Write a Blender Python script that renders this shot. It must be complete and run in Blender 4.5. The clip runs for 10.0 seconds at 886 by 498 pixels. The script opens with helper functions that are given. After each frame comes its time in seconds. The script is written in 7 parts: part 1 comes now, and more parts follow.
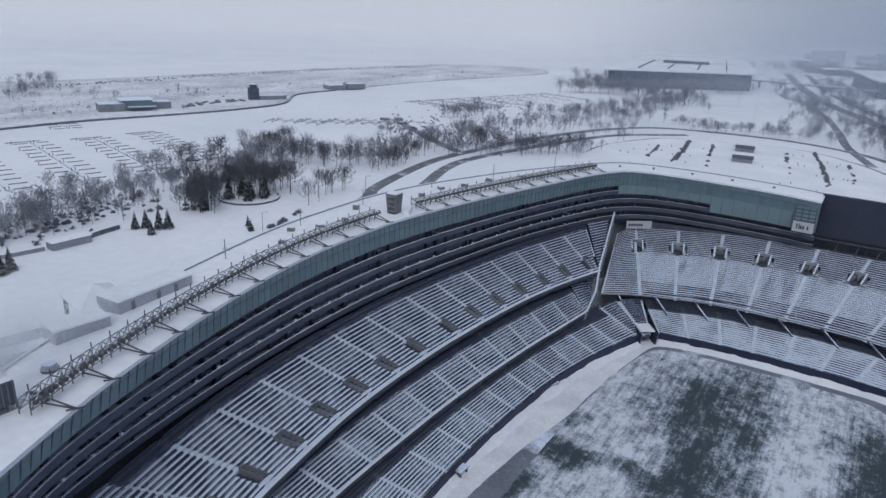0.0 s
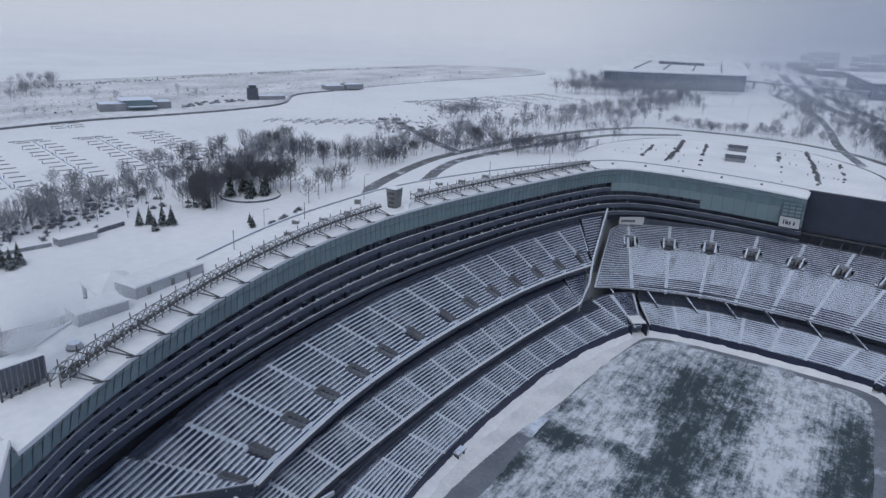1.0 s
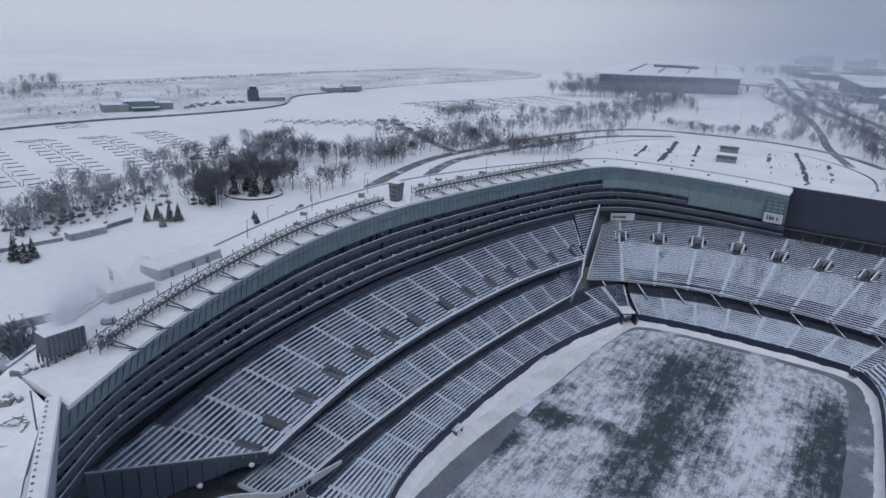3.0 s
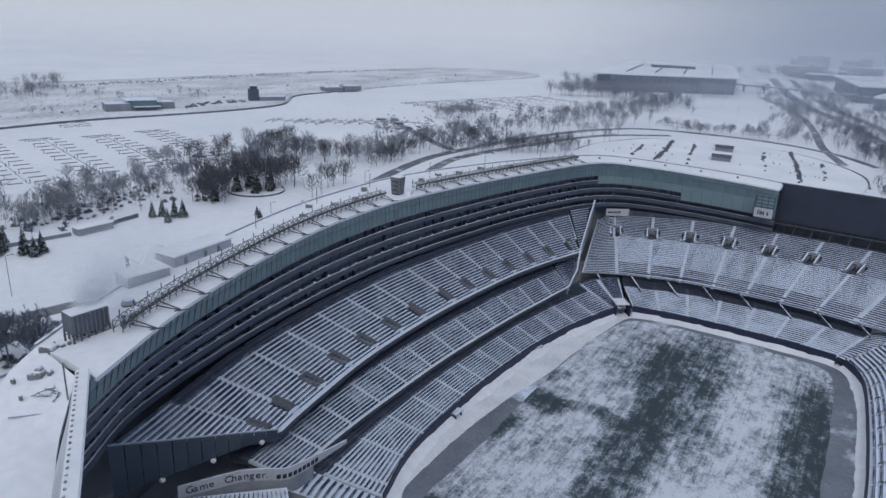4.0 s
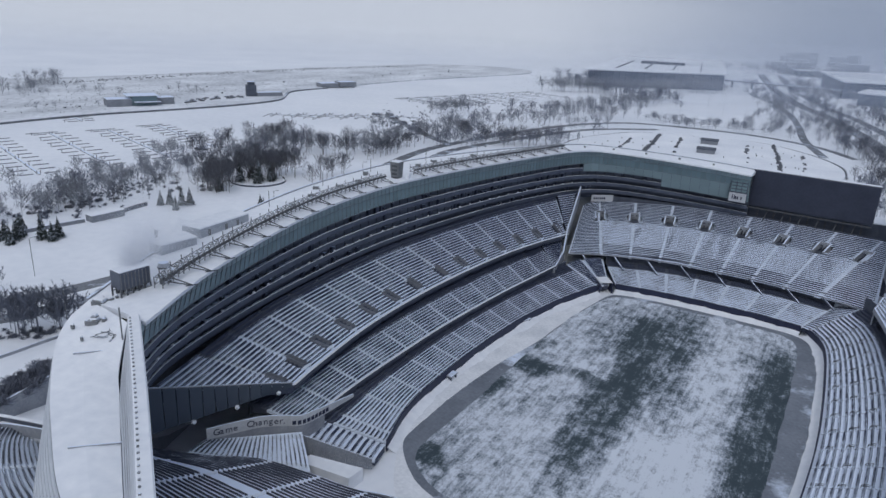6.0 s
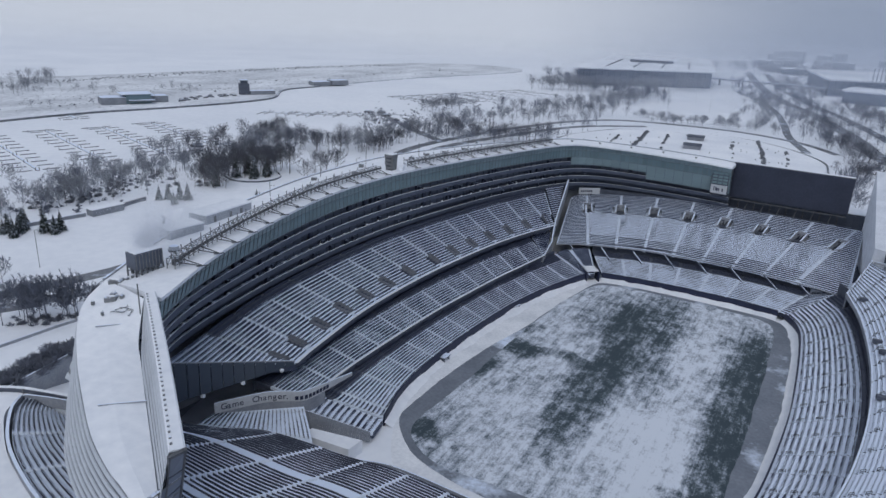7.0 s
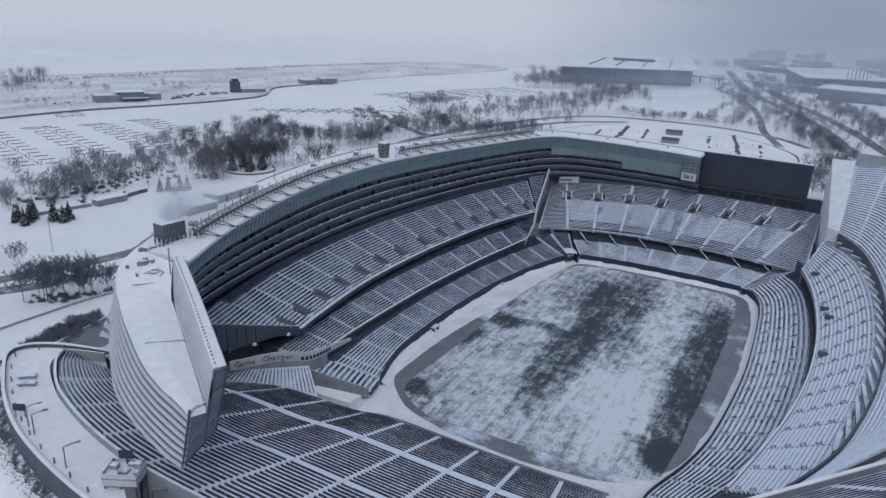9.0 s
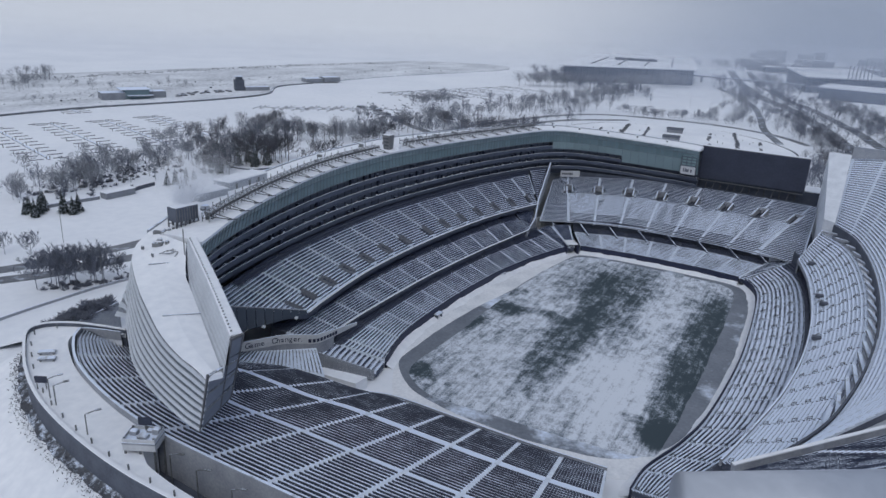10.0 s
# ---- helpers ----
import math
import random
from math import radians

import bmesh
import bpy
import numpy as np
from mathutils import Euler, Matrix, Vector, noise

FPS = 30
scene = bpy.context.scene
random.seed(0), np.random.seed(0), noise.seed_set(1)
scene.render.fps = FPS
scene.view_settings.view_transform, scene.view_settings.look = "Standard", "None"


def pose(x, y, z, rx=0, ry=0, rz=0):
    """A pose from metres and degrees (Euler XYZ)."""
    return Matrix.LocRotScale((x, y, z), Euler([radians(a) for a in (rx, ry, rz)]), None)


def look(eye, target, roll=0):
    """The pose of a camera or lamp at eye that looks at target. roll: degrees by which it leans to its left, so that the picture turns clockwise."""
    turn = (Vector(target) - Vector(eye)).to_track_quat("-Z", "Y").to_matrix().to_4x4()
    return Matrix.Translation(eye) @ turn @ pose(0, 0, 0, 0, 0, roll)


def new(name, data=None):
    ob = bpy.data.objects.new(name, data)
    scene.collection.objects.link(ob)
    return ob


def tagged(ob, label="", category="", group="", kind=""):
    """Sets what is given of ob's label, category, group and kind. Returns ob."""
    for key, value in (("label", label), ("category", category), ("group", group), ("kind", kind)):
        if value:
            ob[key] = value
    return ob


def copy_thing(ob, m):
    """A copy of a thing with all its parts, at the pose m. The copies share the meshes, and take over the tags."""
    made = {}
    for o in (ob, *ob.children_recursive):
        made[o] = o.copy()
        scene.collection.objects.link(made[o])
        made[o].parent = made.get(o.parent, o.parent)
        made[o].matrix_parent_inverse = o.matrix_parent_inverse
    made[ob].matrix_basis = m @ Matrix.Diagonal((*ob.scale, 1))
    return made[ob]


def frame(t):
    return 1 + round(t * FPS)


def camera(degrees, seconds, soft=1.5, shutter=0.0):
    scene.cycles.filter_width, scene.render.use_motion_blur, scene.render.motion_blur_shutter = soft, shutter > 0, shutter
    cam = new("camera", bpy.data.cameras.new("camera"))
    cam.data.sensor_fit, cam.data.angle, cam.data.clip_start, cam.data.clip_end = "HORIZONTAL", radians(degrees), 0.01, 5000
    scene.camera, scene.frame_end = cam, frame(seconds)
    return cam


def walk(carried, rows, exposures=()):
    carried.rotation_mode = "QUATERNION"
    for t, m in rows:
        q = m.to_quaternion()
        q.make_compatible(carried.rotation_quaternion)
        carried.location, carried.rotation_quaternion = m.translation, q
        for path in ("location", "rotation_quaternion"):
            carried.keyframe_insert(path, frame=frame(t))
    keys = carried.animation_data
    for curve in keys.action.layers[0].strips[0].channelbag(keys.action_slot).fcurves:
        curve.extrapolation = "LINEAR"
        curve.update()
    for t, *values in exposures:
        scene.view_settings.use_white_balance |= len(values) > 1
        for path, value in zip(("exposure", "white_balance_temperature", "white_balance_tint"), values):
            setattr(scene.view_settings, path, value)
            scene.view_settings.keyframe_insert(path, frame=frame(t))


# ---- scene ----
cam = camera(65.4, 10.0)
METRES, EYE, TILT, LEAN, TURN = 77.0, 93.0, 0.0, 0.0, 31.2
ROWS = [
    (0.0, 0.0, 0.0, 0.0, 0.85, -19.26, -2.43),
    (0.5, -0.0009, -0.0443, 0.0018, 0.71, -19.22, -2.47),
    (1.0, -0.0024, -0.0914, 0.0038, 0.62, -19.18, -2.51),
    (1.5, -0.0033, -0.1291, 0.0052, 0.64, -19.11, -2.58),
    (2.0, -0.0048, -0.1584, 0.0071, 0.6, -19.06, -2.64),
    (2.5, -0.0069, -0.1899, 0.0087, 0.5, -19.0, -2.66),
    (4.0, -0.0138, -0.3195, 0.0085, 0.27, -18.92, -2.71),
    (4.5, -0.016, -0.3717, 0.0095, 0.22, -18.94, -2.71),
    (5.0, -0.0178, -0.4273, 0.0102, 0.17, -18.99, -2.69),
    (5.5, -0.0186, -0.4852, 0.0109, 0.08, -19.07, -2.69),
    (7.0, -0.0256, -0.6695, 0.0086, -1.02, -19.14, -2.68),
    (7.5, -0.0285, -0.7343, 0.0088, -1.06, -19.16, -2.66),
    (8.0, -0.0306, -0.8003, 0.0096, -1.69, -19.18, -2.63),
    (8.5, -0.0341, -0.8653, 0.0104, -2.21, -19.19, -2.64),
    (9.0, -0.0375, -0.917, 0.0102, -2.11, -19.14, -2.66),
    (9.5, -0.0411, -0.9601, 0.0015, -2.03, -19.1, -2.68),
    (10.0, -0.0452, -0.9934, -0.0159, -1.94, -19.08, -2.7),
]
walk(cam, [(t, pose(11.5, -136.9, EYE, TILT, LEAN, TURN) @ pose(METRES * x, METRES * y, METRES * z, 90 + pitch, roll, yaw)) for t, x, y, z, yaw, pitch, roll in ROWS])

# ---------- light ----------
world = bpy.data.worlds.new("world")
scene.world = world
world.use_nodes = True
wn, wl = world.node_tree.nodes, world.node_tree.links
wn.clear()
w_out = wn.new("ShaderNodeOutputWorld")
w_bg = wn.new("ShaderNodeBackground")
w_sky = wn.new("ShaderNodeTexSky")
w_sky.sky_type = "NISHITA"
w_sky.sun_disc = False
w_sky.sun_elevation = radians(32)
w_sky.sun_rotation = radians(200)
w_sky.air_density, w_sky.dust_density, w_sky.ozone_density = 1.0, 6.0, 1.0
w_hsv = wn.new("ShaderNodeHueSaturation")
w_hsv.inputs["Saturation"].default_value = 0.25
w_hsv.inputs["Value"].default_value = 0.05
# overcast: pale lake side, darker bank of cloud over the city
w_co = wn.new("ShaderNodeTexCoord")
w_dot = wn.new("ShaderNodeVectorMath")
w_dot.operation = "DOT_PRODUCT"
w_dot.inputs[1].default_value = (0.91, 0.41, 0.0)
w_ramp = wn.new("ShaderNodeValToRGB")
w_ramp.color_ramp.interpolation = "EASE"
w_ramp.color_ramp.elements[0].position, w_ramp.color_ramp.elements[0].color = 0.02, (0.525, 0.582, 0.695, 1)
w_ramp.color_ramp.elements[1].position, w_ramp.color_ramp.elements[1].color = 0.5, (0.31, 0.372, 0.50, 1)
w_noise = wn.new("ShaderNodeTexNoise")
w_noise.inputs["Scale"].default_value, w_noise.inputs["Detail"].default_value = 1.6, 4
w_mad = wn.new("ShaderNodeMath")
w_mad.operation = "MULTIPLY_ADD"
w_mad.inputs[1].default_value = 0.14
w_mix = wn.new("ShaderNodeMix")
w_mix.data_type = "RGBA"
w_mix.inputs["Factor"].default_value = 0.9
wl.new(w_co.outputs["Generated"], w_dot.inputs[0])
wl.new(w_co.outputs["Generated"], w_noise.inputs["Vector"])
wl.new(w_noise.outputs["Fac"], w_mad.inputs[0])
wl.new(w_dot.outputs["Value"], w_mad.inputs[2])
wl.new(w_mad.outputs[0], w_ramp.inputs["Fac"])
wl.new(w_sky.outputs["Color"], w_hsv.inputs["Color"])
wl.new(w_hsv.outputs["Color"], w_mix.inputs[6])
wl.new(w_ramp.outputs["Color"], w_mix.inputs[7])
wl.new(w_mix.outputs[2], w_bg.inputs["Color"])
w_bg.inputs["Strength"].default_value = 1.0
wl.new(w_bg.outputs[0], w_out.inputs["Surface"])

sun = new("sun", bpy.data.lights.new("sun", "SUN"))
sun.data.energy, sun.data.angle, sun.data.color = 0.75, radians(25), (1.0, 0.985, 0.965)
sun.matrix_world = look((60, -90, 120), (0, 0, 0))

# ---------- materials ----------
SNOW = (0.69, 0.775, 0.925)


def surface(name, dark, light, scale=0.5, rough=0.75, metal=0.0, snow=0.0, patch=0.25, bump=0.15, stretch=(1, 1, 1), fine=9.0, spec=0.4, wrap=(0.35, 0.75)):
    """Two scales of noise between two colours; snow lies on what faces up, in patches, as much as given (0 to 1); wrap: the slopes it clings to."""
    m = bpy.data.materials.new(name)
    m.use_nodes = True
    n, l = m.node_tree.nodes, m.node_tree.links
    b = n["Principled BSDF"]
    co = n.new("ShaderNodeTexCoord")
    mp = n.new("ShaderNodeMapping")
    mp.inputs["Scale"].default_value = stretch
    mp.inputs["Location"].default_value = (311.7, 157.3, 23.9)
    l.new(co.outputs["Object"], mp.inputs["Vector"])
    big, small = n.new("ShaderNodeTexNoise"), n.new("ShaderNodeTexNoise")
    for t, s, d in ((big, scale, 5), (small, scale * fine, 3)):
        t.inputs["Scale"].default_value, t.inputs["Detail"].default_value = s, d
        l.new(mp.outputs[0], t.inputs["Vector"])
    add = n.new("ShaderNodeMath")
    add.operation = "MULTIPLY_ADD"
    add.inputs[1].default_value = 0.45
    l.new(small.outputs["Fac"], add.inputs[0])
    half = n.new("ShaderNodeMath")
    half.operation = "MULTIPLY"
    half.inputs[1].default_value = 0.6
    l.new(big.outputs["Fac"], half.inputs[0])
    l.new(half.outputs[0], add.inputs[2])
    ramp = n.new("ShaderNodeValToRGB")
    ramp.color_ramp.elements[0].position, ramp.color_ramp.elements[0].color = 0.36, (*dark, 1)
    ramp.color_ramp.elements[1].position, ramp.color_ramp.elements[1].color = 0.68, (*light, 1)
    l.new(add.outputs[0], ramp.inputs["Fac"])
    colour = ramp.outputs["Color"]
    b.inputs["Roughness"].default_value, b.inputs["Metallic"].default_value = rough, metal
    b.inputs["Specular IOR Level"].default_value = spec
    if snow > 0:
        geo = n.new("ShaderNodeNewGeometry")
        sep = n.new("ShaderNodeSeparateXYZ")
        l.new(geo.outputs["Normal"], sep.inputs[0])
        up = n.new("ShaderNodeMapRange")
        up.inputs["From Min"].default_value, up.inputs["From Max"].default_value = wrap
        l.new(sep.outputs["Z"], up.inputs["Value"])
        pn = n.new("ShaderNodeTexNoise")
        pn.inputs["Scale"].default_value, pn.inputs["Detail"].default_value, pn.inputs["Roughness"].default_value = patch, 6, 0.7
        l.new(mp.outputs[0], pn.inputs["Vector"])
        pr = n.new("ShaderNodeMapRange")
        edge = 0.72 - 0.46 * snow
        pr.inputs["From Min"].default_value, pr.inputs["From Max"].default_value = edge - 0.05, edge + 0.09
        l.new(pn.outputs["Fac"], pr.inputs["Value"])
        mul = n.new("ShaderNodeMath")
        mul.operation = "MULTIPLY"
        l.new(up.outputs[0], mul.inputs[0])
        l.new(pr.outputs[0], mul.inputs[1])
        mix = n.new("ShaderNodeMix")
        mix.data_type = "RGBA"
        mix.inputs[7].default_value = (*SNOW, 1)
        l.new(mul.outputs[0], mix.inputs["Factor"])
        l.new(colour, mix.inputs[6])
        colour = mix.outputs[2]
    l.new(colour, b.inputs["Base Color"])
    if bump:
        bp = n.new("ShaderNodeBump")
        bp.inputs["Strength"].default_value, bp.inputs["Distance"].default_value = bump, 0.1
        l.new(add.outputs[0], bp.inputs["Height"])
        l.new(bp.outputs[0], b.inputs["Normal"])
    return m


def glazing(name, tint, rough=0.08, vary=0.3):
    m = bpy.data.materials.new(name)
    m.use_nodes = True
    n, l = m.node_tree.nodes, m.node_tree.links
    b = n["Principled BSDF"]
    info = n.new("ShaderNodeObjectInfo")
    ramp = n.new("ShaderNodeValToRGB")
    ramp.color_ramp.elements[0].color = (*[c * (1 - vary) for c in tint], 1)
    ramp.color_ramp.elements[1].color = (*[min(1, c * (1 + vary)) for c in tint], 1)
    l.new(info.outputs["Random"], ramp.inputs["Fac"])
    l.new(ramp.outputs["Color"], b.inputs["Base Color"])
    b.inputs["Roughness"].default_value = rough
    b.inputs["IOR"].default_value = 1.5
    return m


M_SNOW = surface("snow", (0.70, 0.735, 0.80), (0.85, 0.875, 0.92), 0.035, 0.85, bump=0.3, fine=16)
M_ICE = surface("wind_packed_snow", (0.72, 0.755, 0.82), (0.82, 0.848, 0.90), 0.012, 0.85, bump=0.06, fine=22)
M_DRIFT = surface("trodden_snow", (0.62, 0.65, 0.70), (0.82, 0.84, 0.88), 0.15, 0.85, bump=0.4)
M_STEP = surface("stepped_concrete", (0.045, 0.056, 0.09), (0.09, 0.105, 0.155), 0.4, snow=1.2, patch=0.18)
# Dry rows without snow; the shade they lie in is put in too.
M_STEP_B = surface("dry_shaded_concrete", (0.06, 0.07, 0.102), (0.11, 0.125, 0.168), 0.4)
M_STEP_S = surface("stepped_concrete_snowy", (0.09, 0.105, 0.15), (0.16, 0.178, 0.23), 0.4, snow=1.45, patch=0.10, wrap=(0.3, 0.7))
M_STEP_D = surface("stepped_concrete_dusted", (0.028, 0.035, 0.06), (0.055, 0.065, 0.1), 0.4, snow=0.9, patch=0.2)
M_STEP_P = surface("stepped_concrete_drifted", (0.024, 0.031, 0.056), (0.048, 0.058, 0.092), 0.4, snow=1.15, patch=0.13)
M_STEP_W = surface("stepped_concrete_buried", (0.026, 0.033, 0.058), (0.05, 0.06, 0.094), 0.4, snow=1.3, patch=0.16, stretch=(1.5, 0.4, 0.4), wrap=(0.25, 0.7))
M_SEAT_W = surface("seat_plastic_buried", (0.024, 0.034, 0.072), (0.045, 0.057, 0.105), 0.8, 0.5, snow=0.62, patch=0.11, bump=0, stretch=(1.6, 0.3, 0.3), wrap=(-0.1, 0.4))
M_SEAT_P = surface("seat_plastic_drifted", (0.02, 0.028, 0.062), (0.038, 0.048, 0.09), 0.8, 0.5, snow=0.5, patch=0.13, bump=0)
M_STEP_N = surface("stepped_concrete_swept", (0.10, 0.112, 0.15), (0.17, 0.185, 0.23), 0.4, snow=1.05, patch=0.14)
M_SEAT = surface("seat_plastic", (0.027, 0.038, 0.078), (0.05, 0.064, 0.118), 0.8, 0.5, snow=0.5, patch=0.22, bump=0)
# Seats of those rows: dry, and coloured for the shade around them.
M_SEAT_B = surface("dry_shaded_seat_plastic", (0.035, 0.045, 0.08), (0.065, 0.078, 0.122), 0.8, 0.5, bump=0)
M_SEAT_S = surface("seat_plastic_snowy", (0.03, 0.04, 0.075), (0.06, 0.072, 0.12), 0.8, 0.5, snow=1.2, patch=0.11, bump=0, wrap=(0.1, 0.6))
M_SEAT_N = surface("seat_plastic_bare", (0.05, 0.06, 0.092), (0.09, 0.102, 0.14), 0.8, 0.5, snow=0.45, patch=0.2, bump=0)
M_AISLE = surface("aisle_snow", (0.54, 0.61, 0.72), (0.73, 0.795, 0.90), 0.5, 0.85)
M_CONC = surface("pale_concrete", (0.22, 0.24, 0.28), (0.35, 0.37, 0.41), 0.25, snow=0.8, patch=0.3)
M_FASCIA = surface("painted_fascia", (0.45, 0.47, 0.50), (0.60, 0.62, 0.65), 0.2, 0.6, snow=0.9, patch=0.3)
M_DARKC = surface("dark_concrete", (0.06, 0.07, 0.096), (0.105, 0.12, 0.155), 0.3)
M_WELL = surface("portal_concrete", (0.13, 0.143, 0.17), (0.20, 0.215, 0.25), 0.3)
M_NAVY = surface("navy_padding", (0.016, 0.022, 0.052), (0.03, 0.038, 0.08), 0.5, 0.6)
M_SUITE = surface("suite_front_panel", (0.06, 0.074, 0.112), (0.10, 0.118, 0.165), 0.25, 0.5, snow=0.6, patch=0.5)
M_METAL = surface("brushed_metal_panel", (0.32, 0.355, 0.41), (0.44, 0.478, 0.535), 0.2, 0.42, 0.4, snow=0.5)
M_END = surface("snowed_ledge", (0.54, 0.58, 0.65), (0.70, 0.74, 0.81), 0.3, 0.8)
M_PANEL = surface("pale_facade_panel", (0.46, 0.495, 0.55), (0.56, 0.595, 0.65), 0.12, 0.5, 0.1, bump=0.04)
M_SILVER = surface("silver_sheet", (0.42, 0.455, 0.52), (0.52, 0.555, 0.62), 0.05, 0.38, 0.5, bump=0.03)
M_RIG = surface("dark_steel", (0.06, 0.065, 0.075), (0.13, 0.135, 0.15), 0.8, 0.5, 0.3)
M_STEEL = surface("galvanised_steel", (0.13, 0.14, 0.15), (0.25, 0.26, 0.27), 0.8, 0.5, 0.4, snow=0.5, patch=0.8)
M_BLACK = surface("screen_black", (0.032, 0.038, 0.062), (0.048, 0.056, 0.086), 0.15, 0.35, bump=0.02)
M_GLASS = glazing("suite_glass", (0.17, 0.195, 0.25), 0.55, 0.12)
M_FRIT = glazing("fritted_teal_glass", (0.25, 0.335, 0.355), 0.3, 0.08)
M_TEAL = glazing("teal_glass", (0.18, 0.26, 0.285), 0.22, 0.1)
M_BAND = glazing("facade_glass", (0.055, 0.072, 0.1), 0.3, 0.08)
M_TRACK = surface("frozen_rubber_track", (0.13, 0.15, 0.185), (0.21, 0.235, 0.28), 0.12, 0.6, bump=0.1, snow=0.36, patch=0.05)


# ---------- building helpers ----------
def thing(name, at, label, category, group="", kind=""):
    e = new(name)
    e.location = at
    e.empty_display_size = 1.0
    return tagged(e, label, category, group, kind)


def mesh(name, verts, faces, material, parent=None, label="", smooth=False):
    """One mesh object in world coordinates, under a thing or a part."""
    me = bpy.data.meshes.new(name)
    me.from_pydata(verts if isinstance(verts, list) else verts.tolist(), [], faces if isinstance(faces, list) else faces.tolist())
    me.materials.append(material)
    if smooth:
        me.polygons.foreach_set("use_smooth", [True] * len(me.polygons))
    ob = new(name, me)
    if parent is not None:
        ob.parent = parent
        ob.matrix_parent_inverse = Matrix.Translation(parent.location).inverted()
    return tagged(ob, label) if label else ob


def spline(pts, n):
    """n points at even steps along a smooth plan curve through pts."""
    p = np.array(pts, float)
    q = np.vstack([2 * p[0] - p[1], p, 2 * p[-1] - p[-2]])
    out = []
    for i in range(1, len(q) - 2):
        for t in np.linspace(0, 1, 40, endpoint=False):
            a, b, c, d = q[i - 1], q[i], q[i + 1], q[i + 2]
            out.append(0.5 * (2 * b + (c - a) * t + (2 * a - 5 * b + 4 * c - d) * t * t + (3 * b - a - 3 * c + d) * t ** 3))
    out.append(p[-1])
    out = np.array(out)
    s = np.r_[0, np.cumsum(np.linalg.norm(np.diff(out[:, :2], axis=0), axis=1))]
    u = np.linspace(0, s[-1], n)
    return np.stack([np.interp(u, s, out[:, k]) for k in range(out.shape[1])], 1)


def at_height(c, z):
    return np.column_stack([c[:, :2], np.broadcast_to(z, (len(c),))])


def offset(c, d):
    """A plan curve moved to its left by d."""
    t = np.gradient(c[:, :2], axis=0)
    t /= np.linalg.norm(t, axis=1)[:, None]
    o = c.copy()
    o[:, 0] -= t[:, 1] * d
    o[:, 1] += t[:, 0] * d
    return o


def loft(lines, close=False, caps=False):
    """Quads between lines of points; close joins the last line to the first."""
    k, n = len(lines), len(lines[0])
    v = np.concatenate(lines)
    f = []
    for a in range(k if close else k - 1):
        b = (a + 1) % k
        for i in range(n - 1):
            f.append([a * n + i, a * n + i + 1, b * n + i + 1, b * n + i])
    if caps:
        f.append([a * n for a in range(k)])
        f.append([a * n + n - 1 for a in range(k)][::-1])
    return v, f


def bars(segs, r):
    """Square bars along segments, as one mesh's data."""
    v, f = [], []
    for a, b in segs:
        a, b = Vector(a), Vector(b)
        d = (b - a).normalized()
        s = d.cross(Vector((0, 0, 1)))
        s = s.normalized() if s.length > 0.01 else Vector((1, 0, 0))
        t = d.cross(s)
        k = len(v)
        for p in (a, b):
            for i, j in ((-1, -1), (1, -1), (1, 1), (-1, 1)):
                v.append(tuple(p + s * r * i + t * r * j))
        f += [[k, k + 1, k + 5, k + 4], [k + 1, k + 2, k + 6, k + 5], [k + 2, k + 3, k + 7, k + 6], [k + 3, k, k + 4, k + 7], [k + 3, k + 2, k + 1, k], [k + 4, k + 5, k + 6, k + 7]]
    return v, f


def box(cx, cy, z0, z1, w, d, turn=0.0, chamfer=0.0):
    """A box on a base, turned about z, with its top edge chamfered."""
    c, s = math.cos(radians(turn)), math.sin(radians(turn))
    rings = [(z0, 0.0), (z1 - chamfer, 0.0)] + ([(z1, chamfer)] if chamfer else [])
    v, f = [], []
    for z, e in rings:
        for i, j in ((-1, -1), (1, -1), (1, 1), (-1, 1)):
            x, y = i * (w / 2 - e), j * (d / 2 - e)
            v.append((cx + x * c - y * s, cy + x * s + y * c, z))
    for k in range(len(rings) - 1):
        for i in range(4):
            f.append([4 * k + i, 4 * k + (i + 1) % 4, 4 * k + 4 + (i + 1) % 4, 4 * k + 4 + i])
    t = 4 * (len(rings) - 1)
    f += [[3, 2, 1, 0], [t, t + 1, t + 2, t + 3]]
    return v, f


def joined(*parts):
    v, f = [], []
    for pv, pf in parts:
        k = len(v)
        v += [tuple(p) for p in pv]
        f += [[i + k for i in q] for q in pf]
    return v, f


# ---------- seating ----------
CELLS = 10


